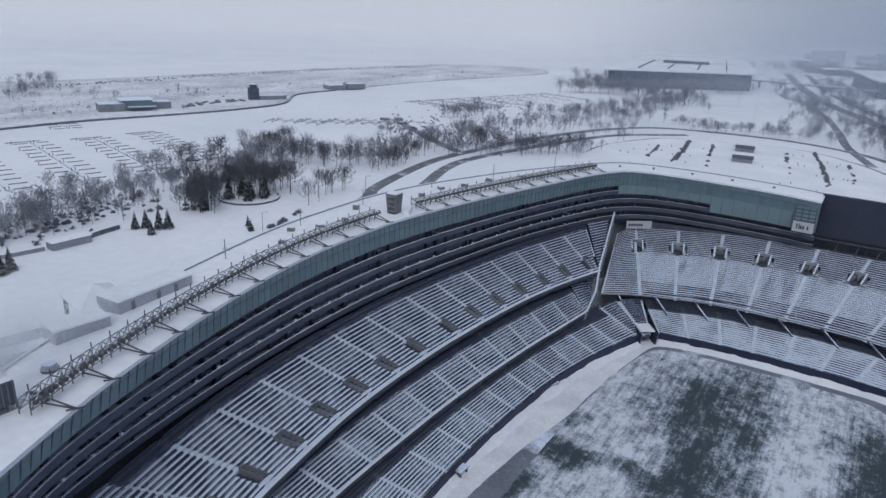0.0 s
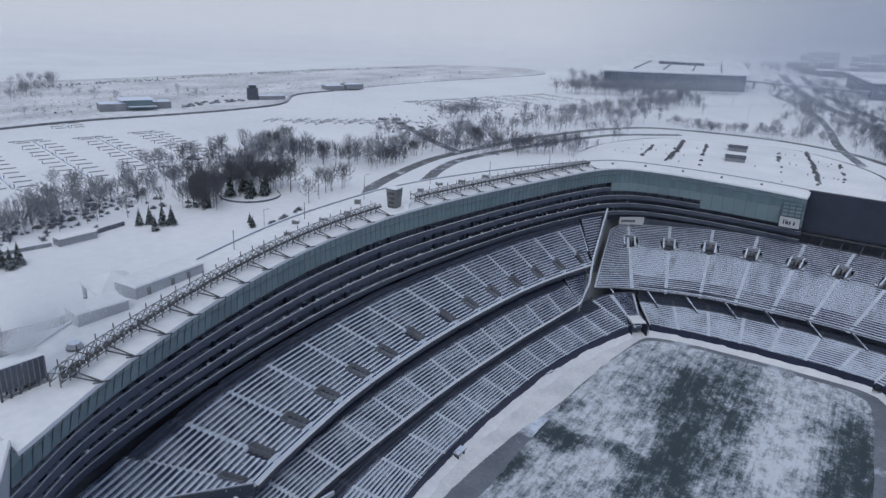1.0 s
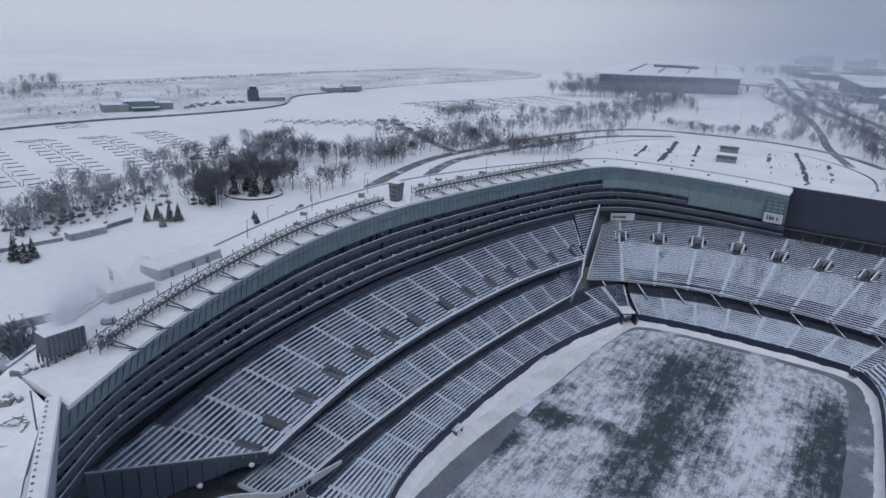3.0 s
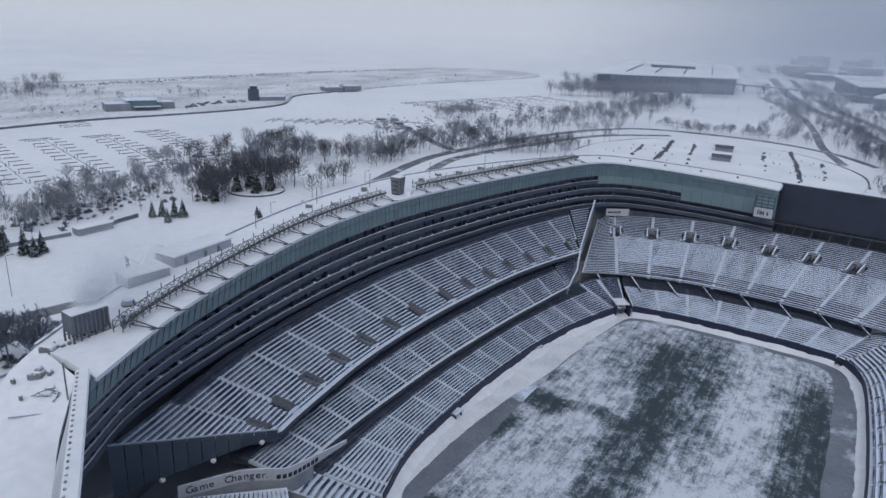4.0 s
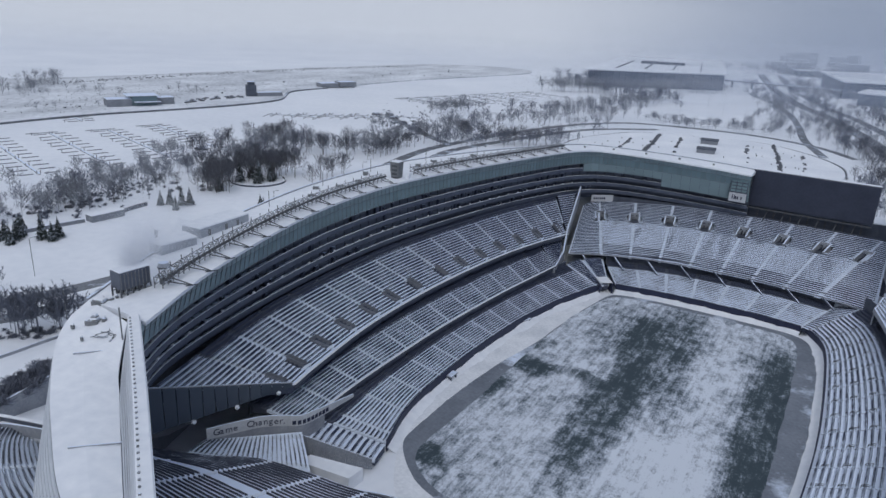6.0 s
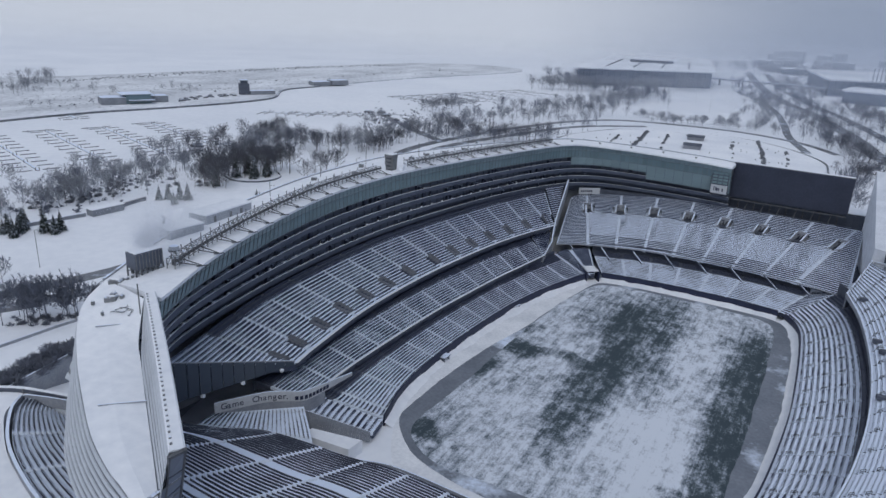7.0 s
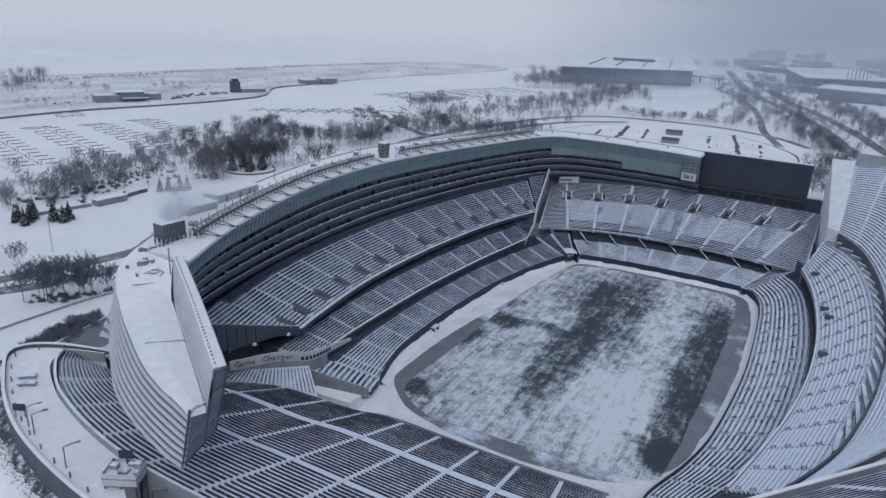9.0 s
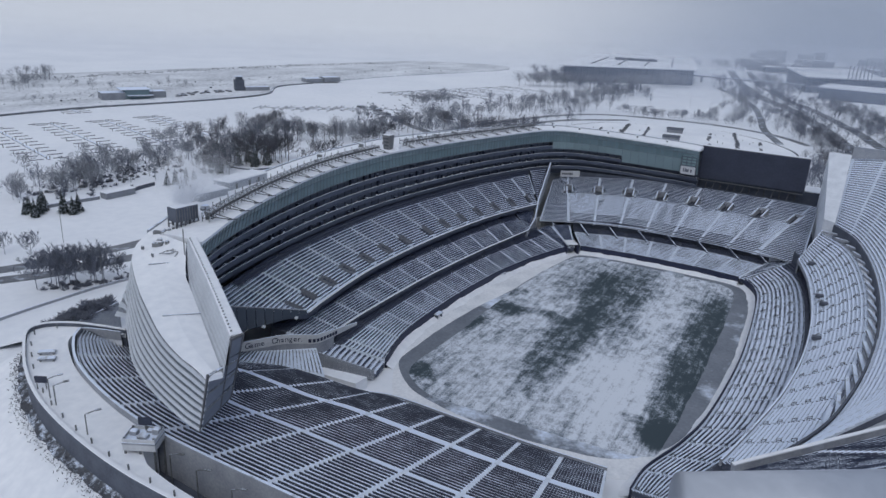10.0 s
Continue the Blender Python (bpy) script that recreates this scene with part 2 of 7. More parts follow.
def tier(stand, front, back, rows, sections, steps, seats, holes=(), walk_rows=(), body=2.6, aisle=0.65, kerb=True, pitch=0.55, tall=0.85, aisle_material=None, fill=0.0, drop=1.6, aisle_from=0, aisle_fill=None, rails=0, aisle_gap=None):
    """A raked tier between a front and a back curve (points with heights): stepped sections with rows of seats, and aisles between.
    tall: height of the folded seats. fill: how far drifted snow fills each step up to the next. holes: (first row, row past the last, first cell, cell past the last), open in every section. walk_rows: rows with no seats. aisle_fill: the same filling for the aisles. rails: a handrail in the aisles every so many rows. aisle_gap: rows where a portal interrupts them."""
    F, B = spline(front, sections * CELLS + 1), spline(back, sections * CELLS + 1)
    grid = np.arange(len(F))

    def place(u, v, dz=0.0, level=None):
        f = np.stack([np.interp(u, grid, F[:, k]) for k in range(3)], -1)
        b = np.stack([np.interp(u, grid, B[:, k]) for k in range(3)], -1)
        p = f + (b - f) * v
        if level is not None:
            p[..., 2] = f[..., 2] + (b[..., 2] - f[..., 2]) * level
        p[..., 2] += dz
        return p

    def profile(u, lift, low, start=0, fill=fill, stop=rows):
        lines = []
        for r in range(start, stop):
            lines.append(place(u, r / rows, lift, r / rows))
            lines.append(place(u, (r + 1) / rows, lift, (r + (fill if r < rows - 1 else 0)) / rows))
        lines.append(place(u, stop / rows, -low, (stop - 1) / rows))
        lines.append(place(u, start / rows, -min(low, drop), start / rows))
        return lines

    for s in range(sections):
        length = np.linalg.norm(F[(s + 1) * CELLS] - F[s * CELLS])
        blen = np.linalg.norm(B[(s + 1) * CELLS] - B[s * CELLS])
        gap = aisle / max(0.5 * (length + blen), 1) * CELLS
        u0, u1 = s * CELLS + gap, (s + 1) * CELLS - gap
        u = np.linspace(u0, u1, CELLS + 1)
        lines = profile(u, 0.0, body)
        n, k = CELLS + 1, len(lines)
        faces = []
        for a in range(k):
            row = a // 2 if a < 2 * rows else -1
            for i in range(CELLS):
                if any(h[0] <= row < h[1] and h[2] <= i < h[3] and not (a % 2 and row == h[1] - 1) for h in holes):
                    continue
                b = (a + 1) % k
                faces.append([a * n + i, a * n + i + 1, b * n + i + 1, b * n + i])
        faces.append([a * n for a in range(k)])
        faces.append([a * n + n - 1 for a in range(k)][::-1])
        part = mesh("seating_section", np.concatenate(lines), faces, steps, stand)
        for r in range(rows):
            if r in walk_rows:
                continue
            w = length + (blen - length) * r / rows - 2 * aisle
            count = max(1, int(w / pitch))
            e = np.linspace(u0, u1, count + 1)
            cell = ((e[:-1] + e[1:]) / 2 - u0) / (u1 - u0) * CELLS
            keep = np.ones(count, bool)
            for h in holes:
                if h[0] - 1 <= r < h[1]:
                    keep &= ~((cell > h[2] - 0.3) & (cell < h[3] + 0.3))
            if not keep.any():
                continue
            a, b = e[:-1][keep], e[1:][keep]
            b = a + (b - a) * 0.86
            v0, dv = r / rows, 1 / rows
            sect = [(0.56, 0.10), (0.52, 0.42 * tall), (0.64, 0.46 * tall), (0.70, 0.80 * tall), (0.80, 0.80 * tall), (0.80, 0.10)]
            pts = np.stack([np.stack([place(x, v0 + q * dv, h, v0) for x in (a, b)], 1) for q, h in sect], 1)
            idx = np.arange(len(a))[:, None] * 12
            quads = np.array([[2 * j, 2 * j + 1, 2 * j + 3, 2 * j + 2] for j in range(5)])
            q = (idx[:, :, None] + quads[None]).reshape(-1, 4).tolist()
            near = np.nonzero(np.diff(a) < 2 * (e[1] - e[0]))[0]
            q += [[12 * j + 1, 12 * j + 12, 12 * j + 22, 12 * j + 11] for j in near]
            mesh("seat_strip", pts.reshape(-1, 3), q, seats, part)
    for s in range(sections + 1):
        if not kerb:
            break
        m = 0.5 * (np.linalg.norm(F[1] - F[0]) + np.linalg.norm(B[1] - B[0]))
        c = min(max(s * CELLS, aisle / m), sections * CELLS - aisle / m)
        u = np.linspace(c - aisle * 0.97 / m, c + aisle * 0.97 / m, 2)
        for r0, r1 in ((aisle_from, aisle_gap[0]), (aisle_gap[1], rows)) if aisle_gap else ((aisle_from, rows),):
            lines = profile(u, 0.05, 0.5, r0, fill if aisle_fill is None else aisle_fill, r1)
            v, f = loft(lines, close=True, caps=True)
            way = mesh("aisle", v, f, aisle_material or M_AISLE, stand)
        for r in range(1, rows - 1, rails) if rails else ():
            a, b = [Vector(place(np.array([c]), w / rows, 0.05, int(w) / rows)[0]) for w in (r + 0.3, r + 1.3)]
            up = Vector((0, 0, 0.8))
            mesh("handrail", *bars([(a, a + up), (b, b + up), (a + up, b + up), (a + up * 0.55, b + up * 0.55)], 0.045), M_RIG, way)
    return F, B, place


def part_of(front, back, v):
    """The curve at v of the way from a front to a back curve."""
    return [tuple(np.array(a) * (1 - v) + np.array(b) * v) for a, b in zip(front, back)]


def parapet(stand, curve, z0, z1, thick, material, name="parapet", label=""):
    """An upright wall along a plan curve."""
    o = offset(curve, thick)
    v, f = loft([at_height(curve, z0), at_height(curve, z1), at_height(o, z1), at_height(o, z0)], close=True, caps=True)
    return mesh(name, v, f, material, stand, label)


def wells(stand, place, rows, where, r0, r1, half, material):
    """Portals centred on aisles: low upstand walls, and a snow-dusted floor in the well."""
    for base in where:
        p = [place(np.array([base + c]), r / rows, 0.0, r / rows)[0] for c, r in ((-half, r0), (half, r0), (half, r1), (-half, r1))]
        segs = []
        for a, b in ((p[1], p[2]), (p[2], p[3]), (p[3], p[0])):
            a, b = Vector(a), Vector(b)
            d = Vector(((b - a).y, (a - b).x, 0)).normalized() * 0.15
            q = [a - d, b - d, b + d, a + d]
            v = [tuple(x + Vector((0, 0, -2.2))) for x in q] + [tuple(x + Vector((0, 0, 0.3))) for x in q]
            segs.append((v, [[0, 1, 5, 4], [1, 2, 6, 5], [2, 3, 7, 6], [3, 0, 4, 7], [4, 5, 6, 7], [3, 2, 1, 0]]))
        v, f = joined(*segs)
        mesh("portal_wall", v, f, material, stand)
        v = [(q[0], q[1], q[2] - h) for q, h in zip(p, (0.35, 0.35, 0.8, 0.8))]
        v += [(x, y, h - 0.3) for x, y, h in v]
        mesh("portal_floor", v, [[0, 1, 2, 3], [0, 4, 5, 1], [1, 5, 6, 2], [2, 6, 7, 3], [3, 7, 4, 0], [7, 6, 5, 4]], M_WELL, stand)


def piece(curve, a, b, whole):
    """The stretch of a curve between two of its whole even parts."""
    c = spline(curve, whole * 20 + 1)
    return [tuple(c[int(round(k))]) for k in np.linspace(a * 20, b * 20, 9)]

# ---------- field ----------
turf_material = bpy.data.materials.new("snow_swept_turf")


def make_turf(m):
    m.use_nodes = True
    n, l = m.node_tree.nodes, m.node_tree.links
    b = n["Principled BSDF"]
    co = n.new("ShaderNodeTexCoord")

    def noise_at(scale, stretch, detail=6, rough=0.6):
        mp = n.new("ShaderNodeMapping")
        mp.inputs["Scale"].default_value = stretch
        mp.inputs["Location"].default_value = (137.3, 291.7, 5.5)
        t = n.new("ShaderNodeTexNoise")
        t.inputs["Scale"].default_value, t.inputs["Detail"].default_value, t.inputs["Roughness"].default_value = scale, detail, rough
        l.new(co.outputs["Object"], mp.inputs["Vector"])
        l.new(mp.outputs[0], t.inputs["Vector"])
        return t.outputs["Fac"]

    def maths(op, a, b_):
        t = n.new("ShaderNodeMath")
        t.operation = op
        for i, x in enumerate((a, b_)):
            if isinstance(x, (int, float)):
                t.inputs[i].default_value = x
            else:
                l.new(x, t.inputs[i])
        return t.outputs[0]

    # the plan place, wandering a little, so that no drift has a straight edge
    wander = n.new("ShaderNodeTexNoise")
    wander.inputs["Scale"].default_value, wander.inputs["Detail"].default_value = 0.09, 6
    l.new(co.outputs["Object"], wander.inputs["Vector"])
    shift = n.new("ShaderNodeVectorMath")
    shift.operation = "MULTIPLY_ADD"
    shift.inputs[1].default_value, shift.inputs[2].default_value = (7, 10, 0), (-3.5, -5, 0)
    l.new(wander.outputs["Color"], shift.inputs[0])
    moved = n.new("ShaderNodeVectorMath")
    l.new(co.outputs["Object"], moved.inputs[0])
    l.new(shift.outputs[0], moved.inputs[1])

    def swept(x, y, rx, ry, much):
        """An oval of the field swept bare (much below 0) or drifted over (above)."""
        mp = n.new("ShaderNodeMapping")
        mp.vector_type = "TEXTURE"
        mp.inputs["Location"].default_value, mp.inputs["Scale"].default_value = (x, y, 0), (rx, ry, 1000)
        ln = n.new("ShaderNodeVectorMath")
        ln.operation = "LENGTH"
        fall = n.new("ShaderNodeMapRange")
        fall.interpolation_type = "SMOOTHSTEP"
        fall.inputs["From Min"].default_value, fall.inputs["From Max"].default_value = 0.35, 1.0
        fall.inputs["To Min"].default_value, fall.inputs["To Max"].default_value = much, 0.0
        l.new(moved.outputs[0], mp.inputs["Vector"])
        l.new(mp.outputs[0], ln.inputs[0])
        l.new(ln.outputs["Value"], fall.inputs["Value"])
        return fall.outputs[0]

    total = maths("ADD", 0.63, 0.0)
    for x, y, rx, ry, much in ((-4, 26, 15, 46, -0.27), (-7, -24, 10, 46, -0.26), (-18, 32, 14, 28, -0.14), (28.5, -8, 10, 66, -0.36), (27, 34, 12, 18, -0.12), (29, -56, 7, 9, -0.5), (-32, -9, 9, 7, -0.34), (-20, -7, 13, 5, -0.26), (-36, -26, 6, 12, -0.30), (-36, 6, 5, 8, -0.26), (-34, -61, 7, 5, -0.3), (12, -40, 13, 34, 0.16), (12, 18, 8, 26, 0.10), (-25, -46, 10, 14, 0.05), (22, -53, 7, 4, -0.22), (6, -8, 6, 24, -0.10)):
        total = maths("ADD", total, swept(x, y, rx, ry, much))
    for scale, stretch, detail, rough, much in ((0.10, (1.2, 0.8, 1), 9, 0.7, 0.7), (0.38, (1.0, 0.6, 1), 8, 0.75, 1.15), (1.0, (1.0, 0.05, 1), 4, 0.7, 0.6), (1.0, (0.08, 1.0, 1), 3, 0.7, 0.15), (2.2, (1, 0.6, 1), 6, 0.85, 0.95)):
        total = maths("ADD", total, maths("MULTIPLY", maths("SUBTRACT", noise_at(scale, stretch, detail, rough), 0.5), much))
    cover = n.new("ShaderNodeMapRange")
    cover.inputs["From Min"].default_value, cover.inputs["From Max"].default_value = 0.25, 0.74
    l.new(total, cover.inputs["Value"])
    ramp = n.new("ShaderNodeValToRGB")
    r = ramp.color_ramp.elements
    r[0].position, r[0].color = 0.0, (0.038, 0.058, 0.074, 1)
    r[1].position, r[1].color = 1.0, (0.66, 0.71, 0.79, 1)
    k = r.new(0.22)
    k.color = (0.08, 0.108, 0.128, 1)
    k = r.new(0.55)
    k.color = (0.32, 0.36, 0.425, 1)
    l.new(cover.outputs[0], ramp.inputs["Fac"])
    l.new(ramp.outputs["Color"], b.inputs["Base Color"])
    b.inputs["Roughness"].default_value = 0.9
    bp = n.new("ShaderNodeBump")
    bp.inputs["Strength"].default_value, bp.inputs["Distance"].default_value = 0.3, 0.15
    l.new(total, bp.inputs["Height"])
    l.new(bp.outputs[0], b.inputs["Normal"])


make_turf(turf_material)


def sheet(name, outline, z, material, label, kind="structure", category="", thick=0.0):
    """A flat sheet with a rounded outline (plan points round it)."""
    n = len(outline)
    v = [(x, y, z) for x, y in outline]
    f = [list(range(n))]
    if thick:
        v += [(x, y, z - thick) for x, y in outline]
        f += [[i, n + i, n + (i + 1) % n, (i + 1) % n] for i in range(n)]
    bm = bmesh.new()
    vs = [bm.verts.new(p) for p in v]
    for q in f:
        bm.faces.new([vs[i] for i in q])
    bmesh.ops.recalc_face_normals(bm, faces=bm.faces)
    bm.faces.ensure_lookup_table()
    if bm.faces[0].normal.z < 0:
        bmesh.ops.reverse_faces(bm, faces=bm.faces)
    bmesh.ops.triangulate(bm, faces=[q for q in bm.faces if len(q.verts) > 4])
    me = bpy.data.meshes.new(name)
    bm.to_mesh(me)
    bm.free()
    me.materials.append(material)
    return tagged(new(name, me), label, category or name.replace("_", " "), "", kind)


def loop(pts, n=160, wobble=0.0, seed=1):
    p = np.array(list(pts) + [pts[0], pts[1], pts[2]], float)
    c = spline(p, n + 60)
    s = np.r_[0, np.cumsum(np.linalg.norm(np.diff(c, axis=0), axis=1))]
    start = np.argmin(np.linalg.norm(c[: len(c) // 2] - p[1], axis=1))
    end = len(c) // 2 + np.argmin(np.linalg.norm(c[len(c) // 2:] - p[-2], axis=1))
    c = c[start:end]
    if wobble:
        rng = np.random.RandomState(seed)
        k = np.convolve(np.tile(rng.randn(len(c)), 3), np.ones(5) / 5, "same")[len(c):2 * len(c)]
        c = c + (c - c.mean(0)) / np.linalg.norm(c - c.mean(0), axis=1)[:, None] * k[:, None] * wobble
    return [tuple(q) for q in c]


INFIELD = [(-39.5, -66), (-46.5, -50), (-47.6, -28), (-46.6, -5), (-45, 14), (-41, 34), (-34.5, 53), (-30, 59.5), (-13, 62), (4, 62.6), (20, 62.4), (31, 61), (36, 56), (39, 42), (40, 10), (39.5, -15), (37, -45), (33, -62), (26, -77), (12, -79), (-6, -79.3), (-20, -79), (-31, -77.5)]
sheet("field_apron", loop(INFIELD), 0.02, M_DRIFT, "trodden snow strip round the playing field", category="snow strip")
TRACK = [(-40.2, -62), (-42.2, -54), (-41.8, -30), (-39.4, -10), (-37.0, 5), (-34.6, 28), (-31.4, 50), (-27, 57.5), (-10, 60.2), (12, 60.3), (29, 59.3), (35, 53), (37.6, 36), (38, 8), (37.6, -14), (35.5, -40), (32.5, -57), (24, -70), (8, -74.5), (-10, -75), (-24, -73), (-33, -69)]
sheet("perimeter_track", loop(TRACK, wobble=0.35), 0.06, M_TRACK, "dark frozen track round the turf, partly wet", category="track")
TURF = [(-37.2, -60), (-36.5, -40), (-36.2, -10), (-35, 25), (-31, 48), (-26.5, 55.5), (-10, 57.6), (12, 57.6), (27, 56.6), (31.2, 50), (32, 30), (32, 0), (31.6, -30), (30.4, -60), (27.6, -66.5), (14, -69), (-8, -70.5), (-22, -70.5), (-32, -67.5)]
sheet("football_field", loop(TURF, wobble=0.5, seed=4), 0.10, turf_material, "football turf half hidden by wind-blown snow", category="football field")

# ---------- east stand ----------
east = thing("east_stand", (-62, -5, 0), "three raked tiers of snow-lined dark seats under suites", "grandstand", "stands round the field")
LOW_F = [(-42.6, -65.5, 2.3), (-46.6, -50, 2.3), (-47.7, -28, 2.3), (-46.9, -5, 2.3), (-45.2, 14, 2.3), (-41.3, 34, 2.3), (-34.9, 54.5, 2.6)]
LOW_B = [(-57.5, -72, 7.0), (-58.6, -48, 7.0), (-58.6, -25, 7.0), (-57.6, -3, 7.0), (-55.8, 17, 7.0), (-52.6, 38, 7.0), (-48.6, 57.5, 7.0)]
cut = part_of(LOW_F, LOW_B, 0.75)
for a, b, count in ((0, 0.35, 1), (0.35, 12, 12)):
    tier(east, piece(LOW_F, a, b, 12), piece(cut, a, b, 12), 12, count, M_STEP, M_SEAT, fill=0.15, aisle=0.5, tall=0.7)
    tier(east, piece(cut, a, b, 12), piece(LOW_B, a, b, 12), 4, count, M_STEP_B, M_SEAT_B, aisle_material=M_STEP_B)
tier(east, [(-34.9, 54.5, 2.6), (-33.6, 56.4, 2.6), (-32, 58.4, 2.6)], [(-48.6, 57.5, 7.0), (-46, 66, 7.0), (-40, 74.5, 6.4)], 16, 2, M_STEP, M_SEAT)
lowwall = spline([p[:2] for p in LOW_F], 80)
parapet(east, offset(lowwall, -0.02), 0.0, 3.1, -0.3, M_NAVY, "field_wall", "navy padded wall at the field's edge")
MID_F = [(-55.7, -78, 8.6), (-57.0, -60, 8.6), (-57.2, -41, 8.6), (-56.6, -15.7, 8.6), (-54.2, 13.7, 8.6), (-51.6, 34, 8.6), (-49.6, 49, 8.6)]
MID_B = [(-67, -82, 12.3), (-69, -62, 12.3), (-70.3, -40, 12.3), (-70, -12, 12.3), (-67.6, 16, 12.3), (-64, 40, 12.3), (-60.2, 58, 12.3)]
cut = part_of(MID_F, MID_B, 0.68)
tier(east, MID_F, cut, 10, 12, M_STEP, M_SEAT, fill=0.12, aisle=0.5, tall=0.75)
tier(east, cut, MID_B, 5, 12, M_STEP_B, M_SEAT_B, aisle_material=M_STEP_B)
tier(east, [(-49.6, 49, 8.6), (-50, 52, 8.6), (-50.4, 54, 8.6)], [(-60.2, 58, 12.3), (-57.5, 63.5, 12.3), (-54, 68, 12.3)], 12, 1, M_STEP, M_SEAT, kerb=False)
UP_F = [(-61.0, -74.7, 15), (-62.8, -65, 15), (-65.8, -42, 15), (-66.4, -18, 15), (-65.4, 4, 15), (-62.6, 30, 15), (-58.6, 50, 15), (-53.2, 68.5, 15)]
UP_B = [(-67.5, -105.2, 26.2), (-76.4, -72, 26.2), (-79.7, -45, 26.2), (-80.4, -20, 26.2), (-79.2, 0, 26.2), (-76, 25, 26.2), (-71.4, 52, 26.2), (-64, 80, 26.2)]
for f0, f1, b0_, b1_, count in ((0, 0.77, 1.1, 1.96, 1), (0.77, 6.06, 1.96, 6.26, 5), (6.06, 7.41, 6.26, 7.42, 1), (7.41, 13.71, 7.42, 12.97, 6), (13.71, 14, 12.97, 14, 1)):
    near, top = piece(UP_F, f0, f1, 14), piece(UP_B, b0_, b1_, 14)
    middle, high = part_of(near, top, 10 / 19), part_of(near, top, 17 / 19)
    _, _, east_place = tier(east, near, middle, 10, count, M_STEP, M_SEAT, holes=[(2, 6, 0, 1), (2, 6, 9, 10)], walk_rows=(0,), fill=0.2, aisle_gap=(2, 6))
    tier(east, middle, high, 7, count, M_STEP_D, M_SEAT, fill=0.1)
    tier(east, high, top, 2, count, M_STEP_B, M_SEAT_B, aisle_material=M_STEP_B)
    wells(east, east_place, 10, [k * CELLS for k in range(count)], 2, 6, 1.0 / (0.8 if f1 - f0 > 1 or f0 == 0 else 0.25) * (1.0 if f0 else 1.2), M_WELL)
tip, top = [(-60.94, -75.3, 15), (-60.97, -75.0, 15), (-61, -74.7, 15)], piece(UP_B, 0, 1.1, 14)[::4]
middle = part_of(tip, top, 13 / 19)
tier(east, tip, middle, 13, 1, M_STEP, M_SEAT, fill=0.2, kerb=False, aisle=0.1)
tier(east, middle, top, 6, 1, M_STEP_D, M_SEAT, fill=0.1, kerb=False, aisle=0.1)
tier(east, [(-53.2, 68.5, 15), (-53.3, 69.1, 15), (-53.4, 69.8, 15)], [(-64, 80, 26.2), (-61.6, 86, 26.2), (-59, 92, 26.2)], 18, 1, M_STEP, M_SEAT, kerb=False)
# Rim walls take the dark of the shaded underside as their colour.
for c, z0, z1, name in ((spline([p[:2] for p in UP_F], 100), 14.2, 15.25, "upper_fascia"), (spline([p[:2] for p in MID_F], 80), 7.9, 8.85, "middle_fascia")):
    parapet(east, offset(c, -0.05), z0, z1 - 0.15, -0.35, M_DARKC, name, "rim wall coloured as the shade below a snowy edge")
    parapet(east, offset(c, -0.02), z1 - 0.15, z1, -0.42, M_SNOW, "rim_snow", "line of snow on the rim")
# back walls that close the tiers, coloured dark for the shade under the rims
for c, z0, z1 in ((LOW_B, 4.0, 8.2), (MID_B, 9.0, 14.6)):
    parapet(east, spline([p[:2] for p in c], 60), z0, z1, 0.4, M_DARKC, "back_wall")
# slanting fin between the east and south stands
fin = [(-49.4, 47.5, 6.9), (-51.7, 62, 9.0), (-53.6, 69, 15.5), (-58.2, 92.5, 27.2)]
v, f = [], []
for x, y, z in fin:
    v += [(x - 0.3, y, z + 1.3), (x + 0.3, y, z + 1.3), (x + 0.3, y, z - 3.5), (x - 0.3, y, z - 3.5)]
for i in range(3):
    k = 4 * i
    f += [[k, k + 1, k + 5, k + 4], [k + 1, k + 2, k + 6, k + 5], [k + 2, k + 3, k + 7, k + 6], [k + 3, k, k + 4, k + 7]]
f += [[0, 1, 2, 3], [15, 14, 13, 12]]
mesh("end_fin", v, f, M_CONC, east, "slanting concrete end wall")

# ---------- suites, glass crown and roof of the east and south sides ----------
N = 151
SUITE_LOW = spline([(-63.5, -112, 26.8), (-71.6, -97, 26.8), (-77.2, -72, 26.8), (-80.4, -45, 26.8), (-81.2, -20, 26.8), (-80, 0, 26.8), (-77, 25, 26.6), (-72.6, 51, 26.4), (-66.2, 76, 26), (-59.5, 95, 25.4), (-48, 107, 24.8), (-28, 112.5, 24), (-8, 114, 23.4), (3, 114, 23)], N)
ROOF_IN = spline([(-57.4, -112.4, 45.5), (-66.2, -92, 45.6), (-73.8, -66, 45.7), (-78.2, -42, 45.8), (-79.0, -18, 45.8), (-77.4, 0, 45.7), (-73, 25, 45.5), (-67.4, 50, 45.2), (-61.4, 75, 44.8), (-55.6, 90, 44.2), (-46, 98.5, 43.2), (-28, 103.5, 42.2), (-8, 105.5, 41.3), (3.2, 106, 40.6)], N)
suites = thing("suite_block", (-78, 0, 0), "four dark glazed suite levels below a teal glass crown", "suite block")
out2 = offset(SUITE_LOW, 1.0)[:, :2] - SUITE_LOW[:, :2]
LEVELS, CROWN = 4, 0.29
END_TOP, END_MID = 115, 133


def suite_line(v, out, dz=0.0):
    p = SUITE_LOW + (ROOF_IN - SUITE_LOW) * v
    p = p.copy()
    p[:, :2] += out2 * out
    p[:, 2] += dz
    return p


